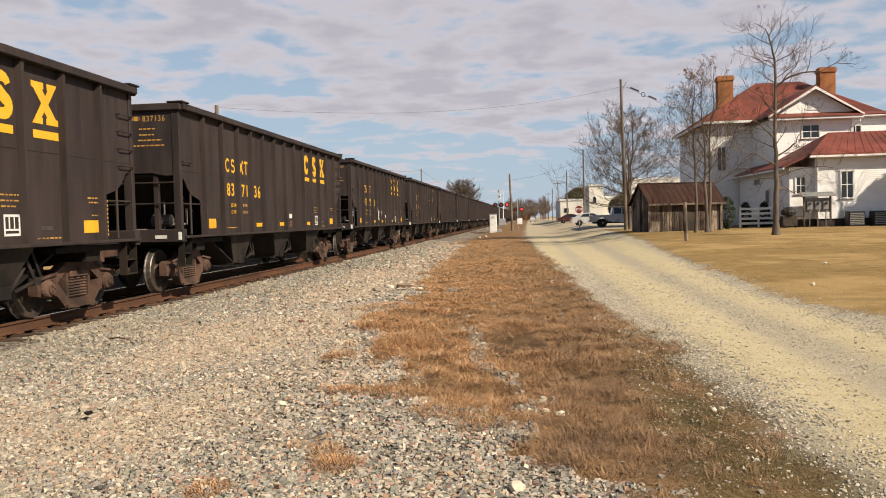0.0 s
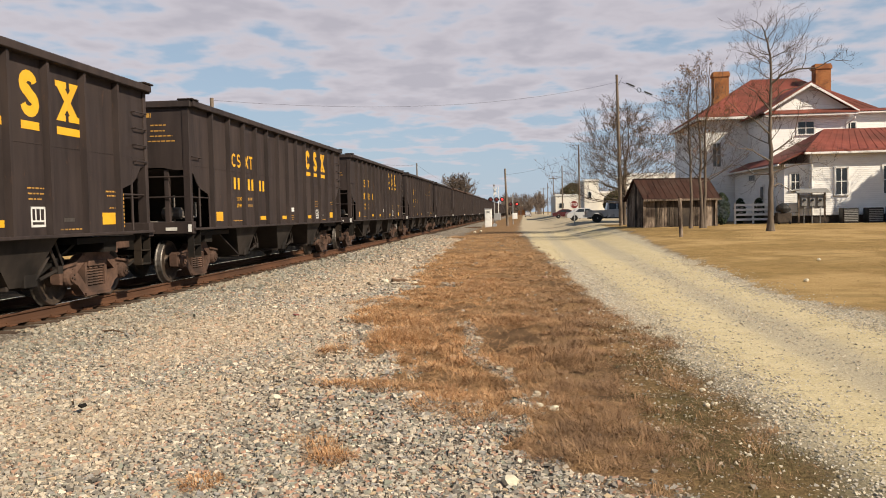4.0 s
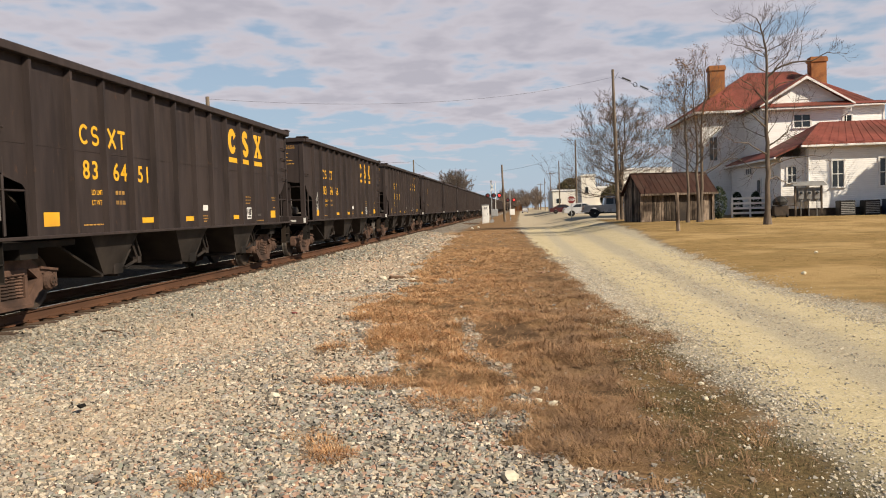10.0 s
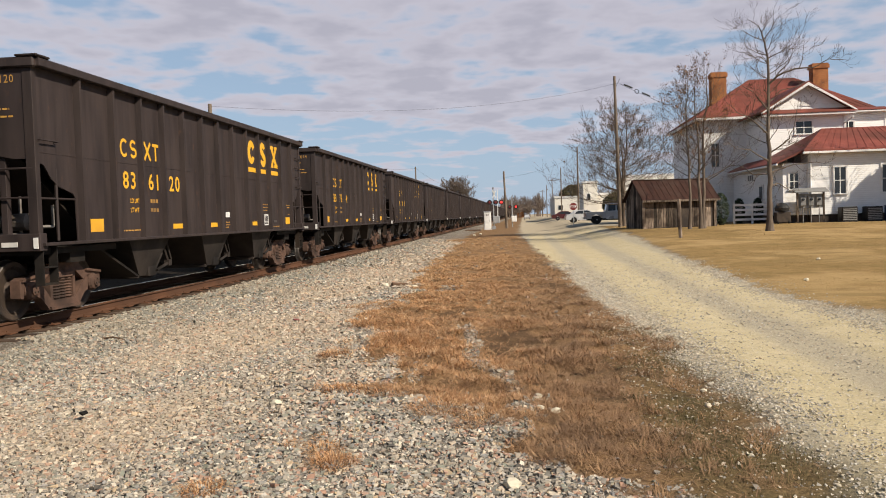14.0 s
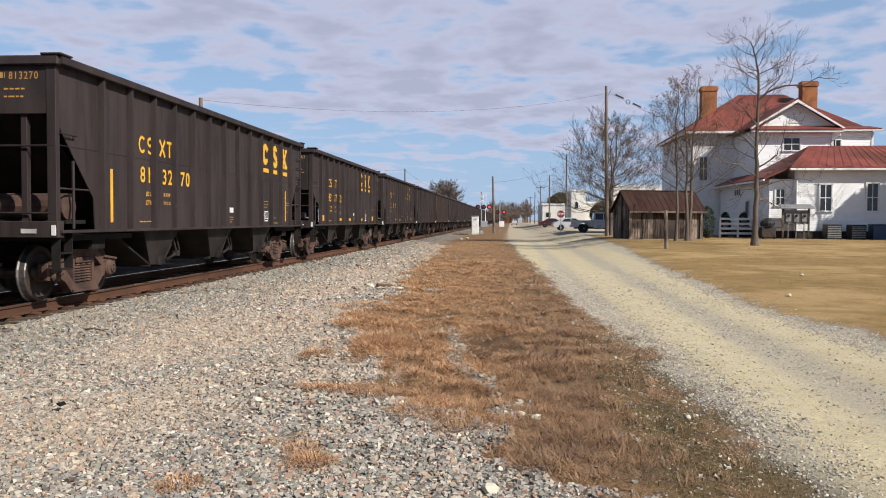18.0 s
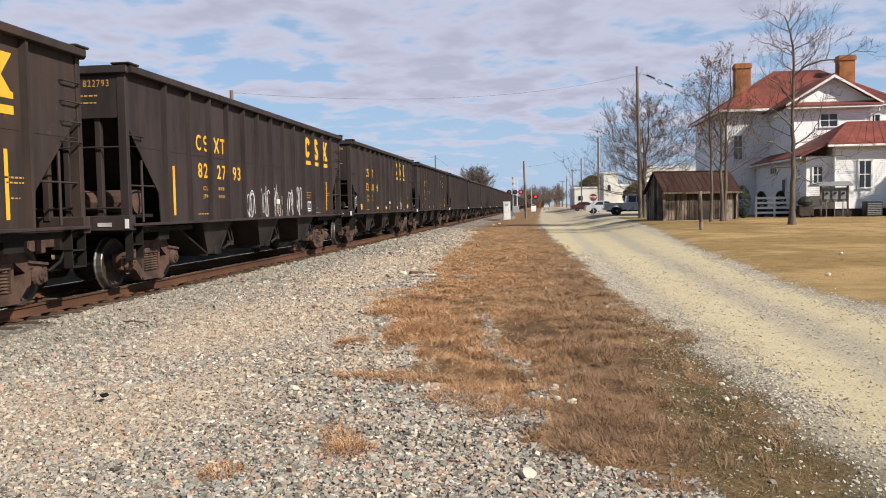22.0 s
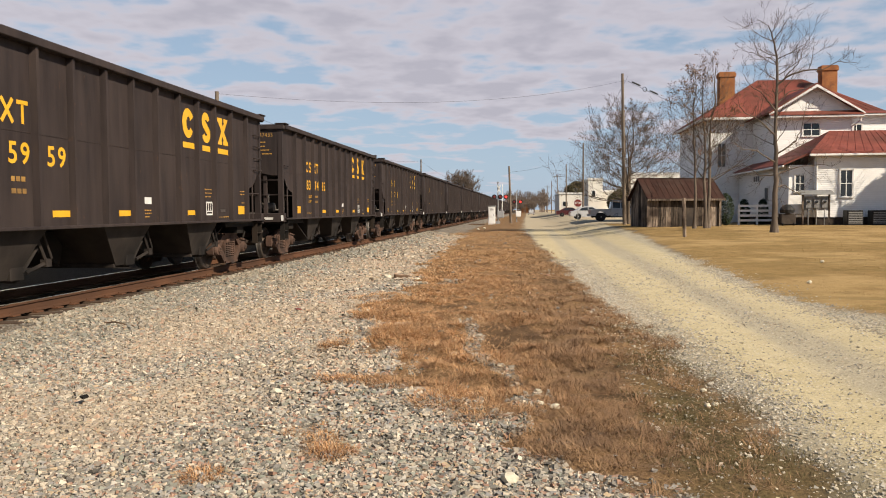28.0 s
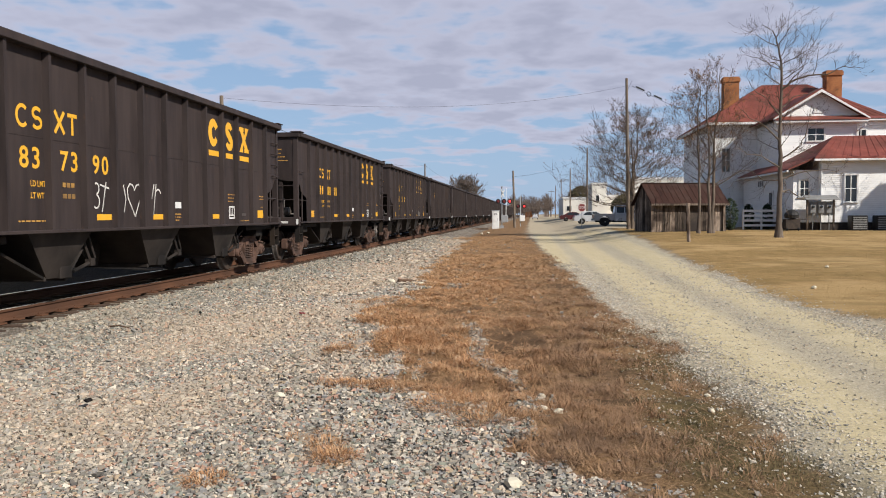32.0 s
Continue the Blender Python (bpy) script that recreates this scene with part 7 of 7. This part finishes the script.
M_ROADSTONE = stone_material("road_gravel", [(0.4947, 0.4377, 0.3426), (0.4284, 0.3901, 0.3187), (0.5899, 0.5236, 0.4097), (0.3145, 0.2949, 0.2567), (0.2669, 0.2525, 0.2235), (0.3808, 0.3476, 0.2856), (0.5142, 0.4471, 0.3332), (0.4284, 0.3995, 0.3426), (0.6477, 0.6001, 0.5049), (0.476, 0.3808, 0.2669)], (0.5525, 0.4471, 0.2949))
M_PALESTONE = surface("pale_limestone", (0.561, 0.51, 0.391), (0.646, 0.595, 0.476), 9.0, 0.9, 0, None, (0.493, 0.442, 0.34), 3.0, 0.4)
CUBE_V = np.array([(-1, -1, -1), (1, -1, -1), (1, 1, -1), (-1, 1, -1), (-1, -1, 1), (1, -1, 1), (1, 1, 1), (-1, 1, 1)]) * 0.62
CUBE_F = np.array([(4, 5, 6), (4, 6, 7), (0, 1, 5), (0, 5, 4), (1, 2, 6), (1, 6, 5), (2, 3, 7), (2, 7, 6), (3, 0, 4), (3, 4, 7)])


def fast_mesh(name, verts, faces, material, smooth=False):
    me = bpy.data.meshes.new(name)
    k = faces.shape[1]
    me.vertices.add(len(verts))
    me.vertices.foreach_set("co", np.ascontiguousarray(verts, np.float32).ravel())
    me.loops.add(faces.size)
    me.loops.foreach_set("vertex_index", np.ascontiguousarray(faces, np.int32).ravel())
    me.polygons.add(len(faces))
    me.polygons.foreach_set("loop_start", np.arange(0, faces.size, k, dtype=np.int32))
    me.polygons.foreach_set("use_smooth", np.full(len(faces), smooth))
    me.materials.append(material)
    me.update(calc_edges=True)
    return me


def stones_at(x, y, size, sink=0.4):
    """Angular pieces of stone of the given sizes, bedded in the ground."""
    n = len(x)
    v = np.repeat(CUBE_V[None], n, 0) * RNG.uniform(0.5, 1.35, (n, 8, 1)) + RNG.normal(0, 0.16, (n, 8, 3))
    v = v * (RNG.uniform(0.6, 1.35, (n, 1, 3)) * np.array([1, 1, 0.68]))
    a = RNG.uniform(0, 2 * np.pi, (n, 2))
    c, s = np.cos(a[:, :1]), np.sin(a[:, :1])
    vx, vy = v[..., 0] * c - v[..., 1] * s, v[..., 0] * s + v[..., 1] * c
    b = RNG.normal(0, 0.5, (n, 1))
    vy, vz = vy * np.cos(b) - v[..., 2] * np.sin(b), vy * np.sin(b) + v[..., 2] * np.cos(b)
    r = (size / 2)[:, None]
    z = height(x, y) + (size * (0.5 - sink)) * 0.8
    V = np.stack([vx * r + x[:, None], vy * r + y[:, None], vz * r + z[:, None]], 2).reshape(-1, 3)
    F = (CUBE_F[None] + (np.arange(n) * 8)[:, None, None]).reshape(-1, 3)
    return V, F


def scatter(x0, x1, y0, y1, count):
    return RNG.uniform(x0, x1, count), RNG.uniform(y0, y1, count)


def make_stones():
    xs, ys, ss_ = [], [], []
    # ballast by bands of distance, the pieces fewer and larger further off
    for x0, x1, y0, y1, per, lo, hi in ((-5.7, 2.2, 3.6, 7.0, 3300, 0.014, 0.037), (-6.9, 2.0, 7.0, 11.0, 2100, 0.017, 0.044), (-7.35, 1.8, 11.0, 17.0, 1000, 0.027, 0.058), (-7.35, 1.4, 17.0, 28.0, 400, 0.04, 0.078), (-7.35, 0.0, 28.0, 60.0, 52, 0.07, 0.115), (-7.1, 1.0, -8.0, 3.6, 130, 0.03, 0.07)):
        x, y = scatter(x0, x1, y0, y1, int(per * (x1 - x0) * (y1 - y0)))
        g, r, l, b, p = cover_of(x, y)
        left_view = x > -0.8 * y - 0.6          # nothing lies bare outside this wedge of the bank
        keep = (RNG.random(len(x)) > np.clip(g * 0.99 + b * 0.96 + r * 1.1 + l + 0.8 * (x > np.interp(y, [3, 5.6, 8.75, 15, 27, 60], [1.6, 1.5, 1.45, 1.2, 0.8, 0.1])), 0, 1)) & (left_view | (RNG.random(len(x)) < 0.2))
        xs.append(x[keep]), ys.append(y[keep]), ss_.append(lo + (hi * 1.5 - lo) * RNG.random(keep.sum()) ** 2.2)
    V, F = stones_at(np.concatenate(xs), np.concatenate(ys), np.concatenate(ss_))
    ob = new("ballast_stones", fast_mesh("ballast_stones", V, F, M_STONE))
    tagged(ob, "loose grey and tan crushed stone ballast beside the track", "gravel", kind="stuff")
    # fine gravel thrown to the road's edges and middle
    x, y = scatter(0.9, 5.7, 4.0, 30.0, 330000)
    g, r, l, b, p = cover_of(x, y)
    line = np.interp(y, [4, 6.5, 9, 13, 17, 26], [2.12, 2.08, 2.0, 1.78, 1.5, 1.2])
    drift = fnoise(x, y, 0.6, 51)
    edge = 0.9 * np.exp(-((x - line) / 0.31) ** 2) + 0.11 * np.exp(-((x - 3.55) / 0.2) ** 2) + 0.5 * np.exp(-((x - 4.9) / 0.3) ** 2) + 0.04
    keep = RNG.random(len(x)) < np.clip(edge * (0.25 + 1.5 * drift), 0, 1) * np.clip(1 - g * 0.8 - l * 0.85, 0.04, 1) * 0.8 * (1 - ss(y, 16, 30))
    keep = keep | ((RNG.random(len(x)) < 0.07) & (x < line - 0.1) & (y < 14))
    V, F = stones_at(x[keep], y[keep], 0.006 + 0.021 * RNG.random(keep.sum()) ** 2 + 0.0009 * y[keep])
    ob = new("road_gravel", fast_mesh("road_gravel", V, F, M_ROADSTONE))
    tagged(ob, "fine loose gravel along the dirt road", "gravel", kind="stuff")
    # a few pale stones that stand out
    for x, y, s in ((-2.3, 7.2, 0.1), (-0.11, 4.97, 0.1), (0.1, 6.77, 0.07), (-0.28, 8.6, 0.08), (-2.9, 8.6, 0.07), (-2.6, 8.4, 0.06), (8.41, 24.27, 0.11), (6.13, 18.45, 0.11), (-3.79, 71.5, 0.4), (-4.3, 70.9, 0.3), (-3.5, 20.1, 0.2), (-3.35, 20.5, 0.14), (-2.63, 19.2, 0.13), (0.09, 7.29, 0.07), (0.22, 6.71, 0.08), (1.52, 7.04, 0.06), (1.6, 7.1, 0.05), (1.62, 7.67, 0.05), (-0.98, 11.7, 0.07)):
        bm = bmesh.new()
        bmesh.ops.create_icosphere(bm, subdivisions=2, radius=min(s * 0.5, 0.1 + s * 0.1))
        for v in bm.verts:
            v.co *= RNG.uniform(0.74, 1.1)
            v.co.x *= 1.25
            v.co.z *= 0.72
        ob = part("stone", bm, M_PALESTONE, at=pose(x, y, gz(x, y) + 0.26 * s, 0, 0, 70 * s * 100))
        tagged(ob, "pale cream limestone lump lying on the ground", "stone", "pale stones")
    V, F = stones_at(np.array([0.0]), np.array([0.0]), np.array([0.13]))
    V[:, 2] = (V[:, 2] - V[:, 2].mean()) * 0.35
    ob = new("coal_lump", fast_mesh("coal_lump", V, F, M_UNDER))
    ob.location = (-4.0, 6.93, gz(-4.0, 6.93) + 0.07)
    tagged(ob, "flat dark lump of coal lying on the ballast", "coal")
    bm = B((-0.22, 0.2, -0.06, 0.07, 0, 0.1), bevel=0.02)
    tagged(part("scrap_wood", bm, M_TIE, at=pose(-3.12, 20.1, gz(-3.12, 20.1) - 0.01, 0, 6, 25)), "short dark rotten piece of wood by the grass edge", "scrap")
    bm = B((-0.05, 0.05, -0.035, 0.035, 0, 0.012), bevel=0.004)
    tagged(part("litter_scrap", bm, M_SIGNRED, at=pose(-3.99, 13.81, gz(-3.99, 13.81) + 0.03, 12, 5, 40)), "crumpled red scrap of litter on the ballast", "litter")
    bm = bmesh.new()
    rod(bm, (-0.3, 0, 0.0), (0.0, 0.03, 0.03), 0.012, n=5)
    rod(bm, (0.0, 0.03, 0.03), (0.28, -0.04, 0.01), 0.012, 0.006, n=5)
    tagged(part("stick", bm, M_TIE, at=pose(-6.1, 11.4, gz(-6.1, 11.4) + 0.03, 0, 0, -15)), "thin dark stick lying on the ballast", "stick")


def grass_material(name, tones, dark, x0=90, x1=99):
    """Blades each of their own tone; shorter brown growth in patches and between x0 and x1."""
    m, nt, bsdf = nodes_of(name)
    geo = nt.nodes.new("ShaderNodeNewGeometry")
    cr = nt.nodes.new("ShaderNodeValToRGB")
    e = cr.color_ramp.elements
    while len(e) < len(tones):
        e.new(0.5)
    for i, t in enumerate(tones):
        e[i].position, e[i].color = i / (len(tones) - 1), (*t, 1)
    nt.links.new(geo.outputs["Random Per Island"], cr.inputs[0])
    patch = noise_node(nt, 0.9, 4, 0.6, None, "World", 6.0)
    sx = nt.nodes.new("ShaderNodeSeparateXYZ")
    nt.links.new(geo.outputs["Position"], sx.inputs[0])
    add = nt.nodes.new("ShaderNodeMath")
    add.operation = "ADD"
    nt.links.new(ranged(nt, patch, 0.45, 0.66, 0, 0.5), add.inputs[0])
    nt.links.new(ranged(nt, sx.outputs[0], x0, x1, 0, 0.8), add.inputs[1])
    add.use_clamp = True
    col = blend(nt, add.outputs[0], cr.outputs[0], dark)
    pale = noise_node(nt, 3.2, 3, 0.55, None, "World", 9.0)
    col = blend(nt, ranged(nt, pale, 0.5, 0.64, 0, 0.4), col, (0.51, 0.3145, 0.1615))
    col = blend(nt, ranged(nt, sx.outputs[1], 12, 36, 0, 0.72), col, (0.442, 0.2762, 0.1403))
    nt.links.new(col, bsdf.inputs["Base Color"])
    bsdf.inputs["Roughness"].default_value = 0.75
    bsdf.inputs["Specular IOR Level"].default_value = 0.25
    return m


M_STRAW = grass_material("dead_grass", [(0.272, 0.1232, 0.0527), (0.578, 0.3145, 0.1445), (0.425, 0.204, 0.085), (0.714, 0.476, 0.272), (0.374, 0.1742, 0.0723), (0.1105, 0.0553, 0.0281), (0.527, 0.272, 0.1232), (0.765, 0.595, 0.3825)], (0.255, 0.1573, 0.0918), -0.7, 0.5)
M_GREEN = surface("olive_winter_grass", (0.085, 0.0723, 0.0298), (0.17, 0.136, 0.0595), 5.0, 0.8, 0, None, (0.204, 0.136, 0.068), 2.0, 0.0, 0.004, 0, "World")
M_TURF = surface("dormant_lawn", (0.238, 0.153, 0.0612), (0.425, 0.289, 0.1275), 2.6, 0.8, 0, None, (0.2295, 0.1615, 0.068), 0.4, 0.0, 0.004, 0, "World")


def blades(x, y, length, width, lean_dir, lean, lift=0.0):
    """Two-piece bent blades: root, bend and tip."""
    n = len(x)
    a = lean_dir
    dx, dy = np.cos(a), np.sin(a)
    px, py = -dy, dx
    z0 = height(x, y) + lift
    h1, h2 = length * 0.5 * np.cos(lean), length * (0.5 * np.cos(lean) + 0.5 * np.cos(np.clip(lean * 1.9, 0, 1.75)))
    r1, r2 = length * 0.5 * np.sin(lean), length * (0.5 * np.sin(lean) + 0.5 * np.sin(np.clip(lean * 1.9, 0, 1.75)))
    w = width
    P = np.zeros((n, 5, 3))
    for k, (rr, hh, ww) in enumerate(((0 * r1, 0 * h1 - 0.01, w), (0 * r1, 0 * h1 - 0.01, -w), (r1, h1, w * 0.8), (r1, h1, -w * 0.8), (r2, h2, 0 * w))):
        P[:, k, 0] = x + dx * rr + px * ww / 2
        P[:, k, 1] = y + dy * rr + py * ww / 2
        P[:, k, 2] = z0 + hh
    base = (np.arange(n) * 5)[:, None, None]
    F = (np.array([(0, 1, 3), (0, 3, 2), (2, 3, 4)])[None] + base).reshape(-1, 3)
    return P.reshape(-1, 3), F


def tuft(cx, cy, r, n, tall):
    u = np.sqrt(RNG.random(n)) * r
    a = RNG.uniform(0, 2 * np.pi, n)
    x, y = cx + u * np.cos(a), cy + u * np.sin(a)
    ln = tall * RNG.uniform(0.55, 1.1, n)
    return blades(x, y, ln, RNG.uniform(0.0025, 0.0045, n), a + RNG.normal(0, 1.1, n), RNG.uniform(0.3, 1.1, n) + 0.5 * u / r)


def bunches(x, y, per, r, tall, wd):
    """Bunches of dead grass, each its own spray of fallen blades round a crown."""
    n = len(x)
    size = RNG.uniform(0.6, 1.4, n)
    i = np.repeat(np.arange(n), (per * size).astype(int))
    u, a = np.sqrt(RNG.random(len(i))) * r * size[i], RNG.uniform(0, 2 * np.pi, len(i))
    comb = RNG.uniform(0, 2 * np.pi, n)[i]
    lean = np.clip(0.75 + 0.65 * u / (r * size[i]) + RNG.normal(0, 0.25, len(i)), 0.1, 1.5)
    turn = np.where(RNG.random(len(i)) < 0.45, comb + RNG.normal(0, 0.5, len(i)), a + RNG.normal(0, 0.8, len(i)))
    return blades(x[i] + u * np.cos(a), y[i] + u * np.sin(a), tall * RNG.uniform(0.5, 1.15, len(i)) * size[i] ** 0.5, wd * RNG.uniform(0.7, 1.3, len(i)), turn, lean)


def make_grass():
    parts_v, parts_f, off = [], [], 0

    def add(v, f):
        nonlocal off
        parts_v.append(v), parts_f.append(f + off)
        off += len(v)
    # the strip between ballast and road: a thin fallen mat, and bunches standing over it
    for y0, y1, per, ln, wd, many, each, r in ((4.0, 8.0, 2200, 0.08, 0.0034, 120, 55, 0.07), (8.0, 13.0, 1500, 0.09, 0.005, 85, 58, 0.085), (13.0, 20.0, 1100, 0.10, 0.008, 46, 42, 0.11), (20.0, 34.0, 600, 0.12, 0.013, 18, 28, 0.15), (34.0, 64.0, 150, 0.12, 0.013, 4, 22, 0.2)):
        x, y = scatter(-4.6, 2.0, y0, y1, int(per * 6.6 * (y1 - y0)))
        g, rd, l, b, p = cover_of(x, y)
        clump = fnoise(x, y, 0.45, 12)
        thin = (1.0 - 0.45 * np.clip((x + 0.5) / 0.7, 0, 1) * (1 - ss(y, 16, 26))) * (1 - 0.75 * ss(x + 0.8 * (fnoise(x, y, 0.5, 61) - 0.5), 0.85, 1.25) * (1 - ss(y, 10, 14)))
        keep = RNG.random(len(x)) < g * (1 - 0.9 * b) * np.clip(0.1 + (clump - 0.36) * 2.6, 0.03, 0.95) * thin
        x, y, clump = x[keep], y[keep], clump[keep]
        n = len(x)
        add(*blades(x, y, ln * RNG.uniform(0.5, 1.25, n), wd * RNG.uniform(0.7, 1.3, n), RNG.uniform(0, 6.28, n), RNG.uniform(0.9, 1.5, n), 0.012 * RNG.random(n)))
        x, y = scatter(-4.6, 2.0, y0, y1, int(1.25 * many * 6.6 * (y1 - y0)))
        g, rd, l, b, p = cover_of(x, y)
        clump = 0.5 * fnoise(x, y, 0.8, 17) + 0.5 * fnoise(x, y, 0.42, 8)
        thin = (1.0 - 0.15 * np.clip((x + 0.5) / 0.7, 0, 1) * (1 - ss(y, 16, 26))) * (1 - 0.85 * ss(x + 0.8 * (fnoise(x, y, 0.5, 61) - 0.5), 0.85, 1.25) * (1 - ss(y, 10, 14)))
        keep = RNG.random(len(x)) < g * (1 - b) * np.clip((clump - 0.45) * 11.0, 0.02, 1.0) * thin
        add(*bunches(x[keep], y[keep], each, r, ln * (2.1 if y0 < 13 else 1.35), wd))
    # loose straws lying over the mat
    x, y = scatter(-3.2, 1.6, 4.6, 20.0, 16000)
    keep = RNG.random(len(x)) < cover_of(x, y)[0] * np.clip(3 * fnoise(x, y, 0.6, 71) - 1.0, 0.05, 1)
    x, y, n = x[keep], y[keep], keep.sum()
    add(*blades(x, y, RNG.uniform(0.08, 0.22, n), RNG.uniform(0.003, 0.006, n) + 0.0002 * y, RNG.uniform(0, 6.28, n), RNG.uniform(1.2, 1.5, n), RNG.uniform(0.01, 0.06, n)))
    # tufts that stand alone in the stone, and taller ones at the strip's edge
    for cx, cy, r, n, tall in ((-2.36, 9.7, 0.17, 700, 0.2), (-1.36, 5.45, 0.15, 800, 0.15), (-1.5, 5.75, 0.13, 500, 0.12), (-2.06, 4.9, 0.13, 500, 0.13), (-1.85, 7.8, 0.22, 900, 0.13), (-1.62, 7.85, 0.22, 900, 0.15), (-1.3, 7.7, 0.2, 800, 0.16),
                               (-1.62, 6.1, 0.1, 250, 0.09), (-1.8, 6.0, 0.08, 200, 0.08), (-1.75, 10.75, 0.34, 1700, 0.27), (-1.4, 10.6, 0.3, 1200, 0.22), (-3.05, 15.5, 0.4, 1200, 0.18), (-0.75, 6.95, 0.3, 1300, 0.15), (-0.3, 6.5, 0.28, 1100, 0.15),
                               (0.2, 6.0, 0.25, 900, 0.13), (0.55, 6.2, 0.25, 900, 0.13), (-4.7, 57.0, 0.7, 1500, 0.5)):
        add(*tuft(cx, cy, r, n, tall))
    ob = new("dead_grass", fast_mesh("dead_grass", np.concatenate(parts_v), np.concatenate(parts_f), M_STRAW))
    tagged(ob, "matted tawny dead grass between ballast and road", "grass", kind="stuff")
    parts_v, parts_f, off = [], [], 0
    for x0, x1, y0, y1, per, ln, wd in ((4.9, 11.0, 10.0, 18.0, 1000, 0.035, 0.007), (4.9, 14.5, 18.0, 28.0, 350, 0.04, 0.011), (4.9, 20.0, 28.0, 44.0, 90, 0.045, 0.02)):
        x, y = scatter(x0, x1, y0, y1, int(per * (x1 - x0) * (y1 - y0)))
        keep = RNG.random(len(x)) < cover_of(x, y)[2] * np.clip(2.2 * fnoise(x, y, 1.6, 21) - 0.5, 0.06, 1.0)
        x, y = x[keep], y[keep]
        n = len(x)
        add(*blades(x, y, ln * RNG.uniform(0.5, 1.3, n), wd * RNG.uniform(0.7, 1.3, n), RNG.uniform(0, 6.28, n), RNG.uniform(1.15, 1.5, n)))
    ob = new("lawn_grass", fast_mesh("lawn_grass", np.concatenate(parts_v), np.concatenate(parts_f), M_TURF))
    tagged(ob, "short dormant straw-coloured lawn", "lawn", kind="stuff")

    # short green-brown growth by the road's edge
    x, y = scatter(0.7, 1.95, 4.2, 12.0, 26000)
    keep = RNG.random(len(x)) < np.clip(2.4 * fnoise(x, y, 0.5, 81) - 0.8, 0, 1) * (1 - cover_of(x, y)[1]) * ss(x, 0.7, 1.1)
    x, y, n = x[keep], y[keep], keep.sum()
    V, F = blades(x, y, RNG.uniform(0.02, 0.06, n), RNG.uniform(0.003, 0.005, n), RNG.uniform(0, 6.28, n), RNG.uniform(0.3, 1.2, n))
    ob = new("green_grass", fast_mesh("green_grass", V, F, M_GREEN))
    tagged(ob, "short olive-green winter grass at the road's edge", "grass", kind="stuff")


make_stones()
make_grass()


def motions():
    """The train comes on past the camera; its wheels roll while they are near."""
    for i, car in CARS.items():
        walk(car, [(t, pose(TRACK_X, car_y(i, t), 0)) for t, s in RUN])
        for o in car.children_recursive:
            if o.name.split(".")[0] != "wheelset":
                continue
            place = o.matrix_basis.translation.copy()
            along = place.y + o.parent.matrix_basis.translation.y
            times = [k / FPS for k in range(0, 32 * FPS + 1) if 7.0 < car_y(i, k / FPS) + along < 38.0]
            if len(times) < 2:
                continue
            rows = []
            for t in times:
                turn = math.degrees((car_y(i, 0.0) - car_y(i, t)) / 0.457)
                rows.append((t, Matrix.Translation(place) @ Matrix.Rotation(radians(turn % 360), 4, "X")))
            if times[0] > 0.1:
                rows = [(times[0] - 2 / FPS, rows[0][1]), (times[0] - 1 / FPS, rows[0][1])] + rows
            if times[-1] < 31.8:
                rows = rows + [(times[-1] + 1 / FPS, rows[-1][1]), (times[-1] + 2 / FPS, rows[-1][1])]
            walk(o, rows)


motions()
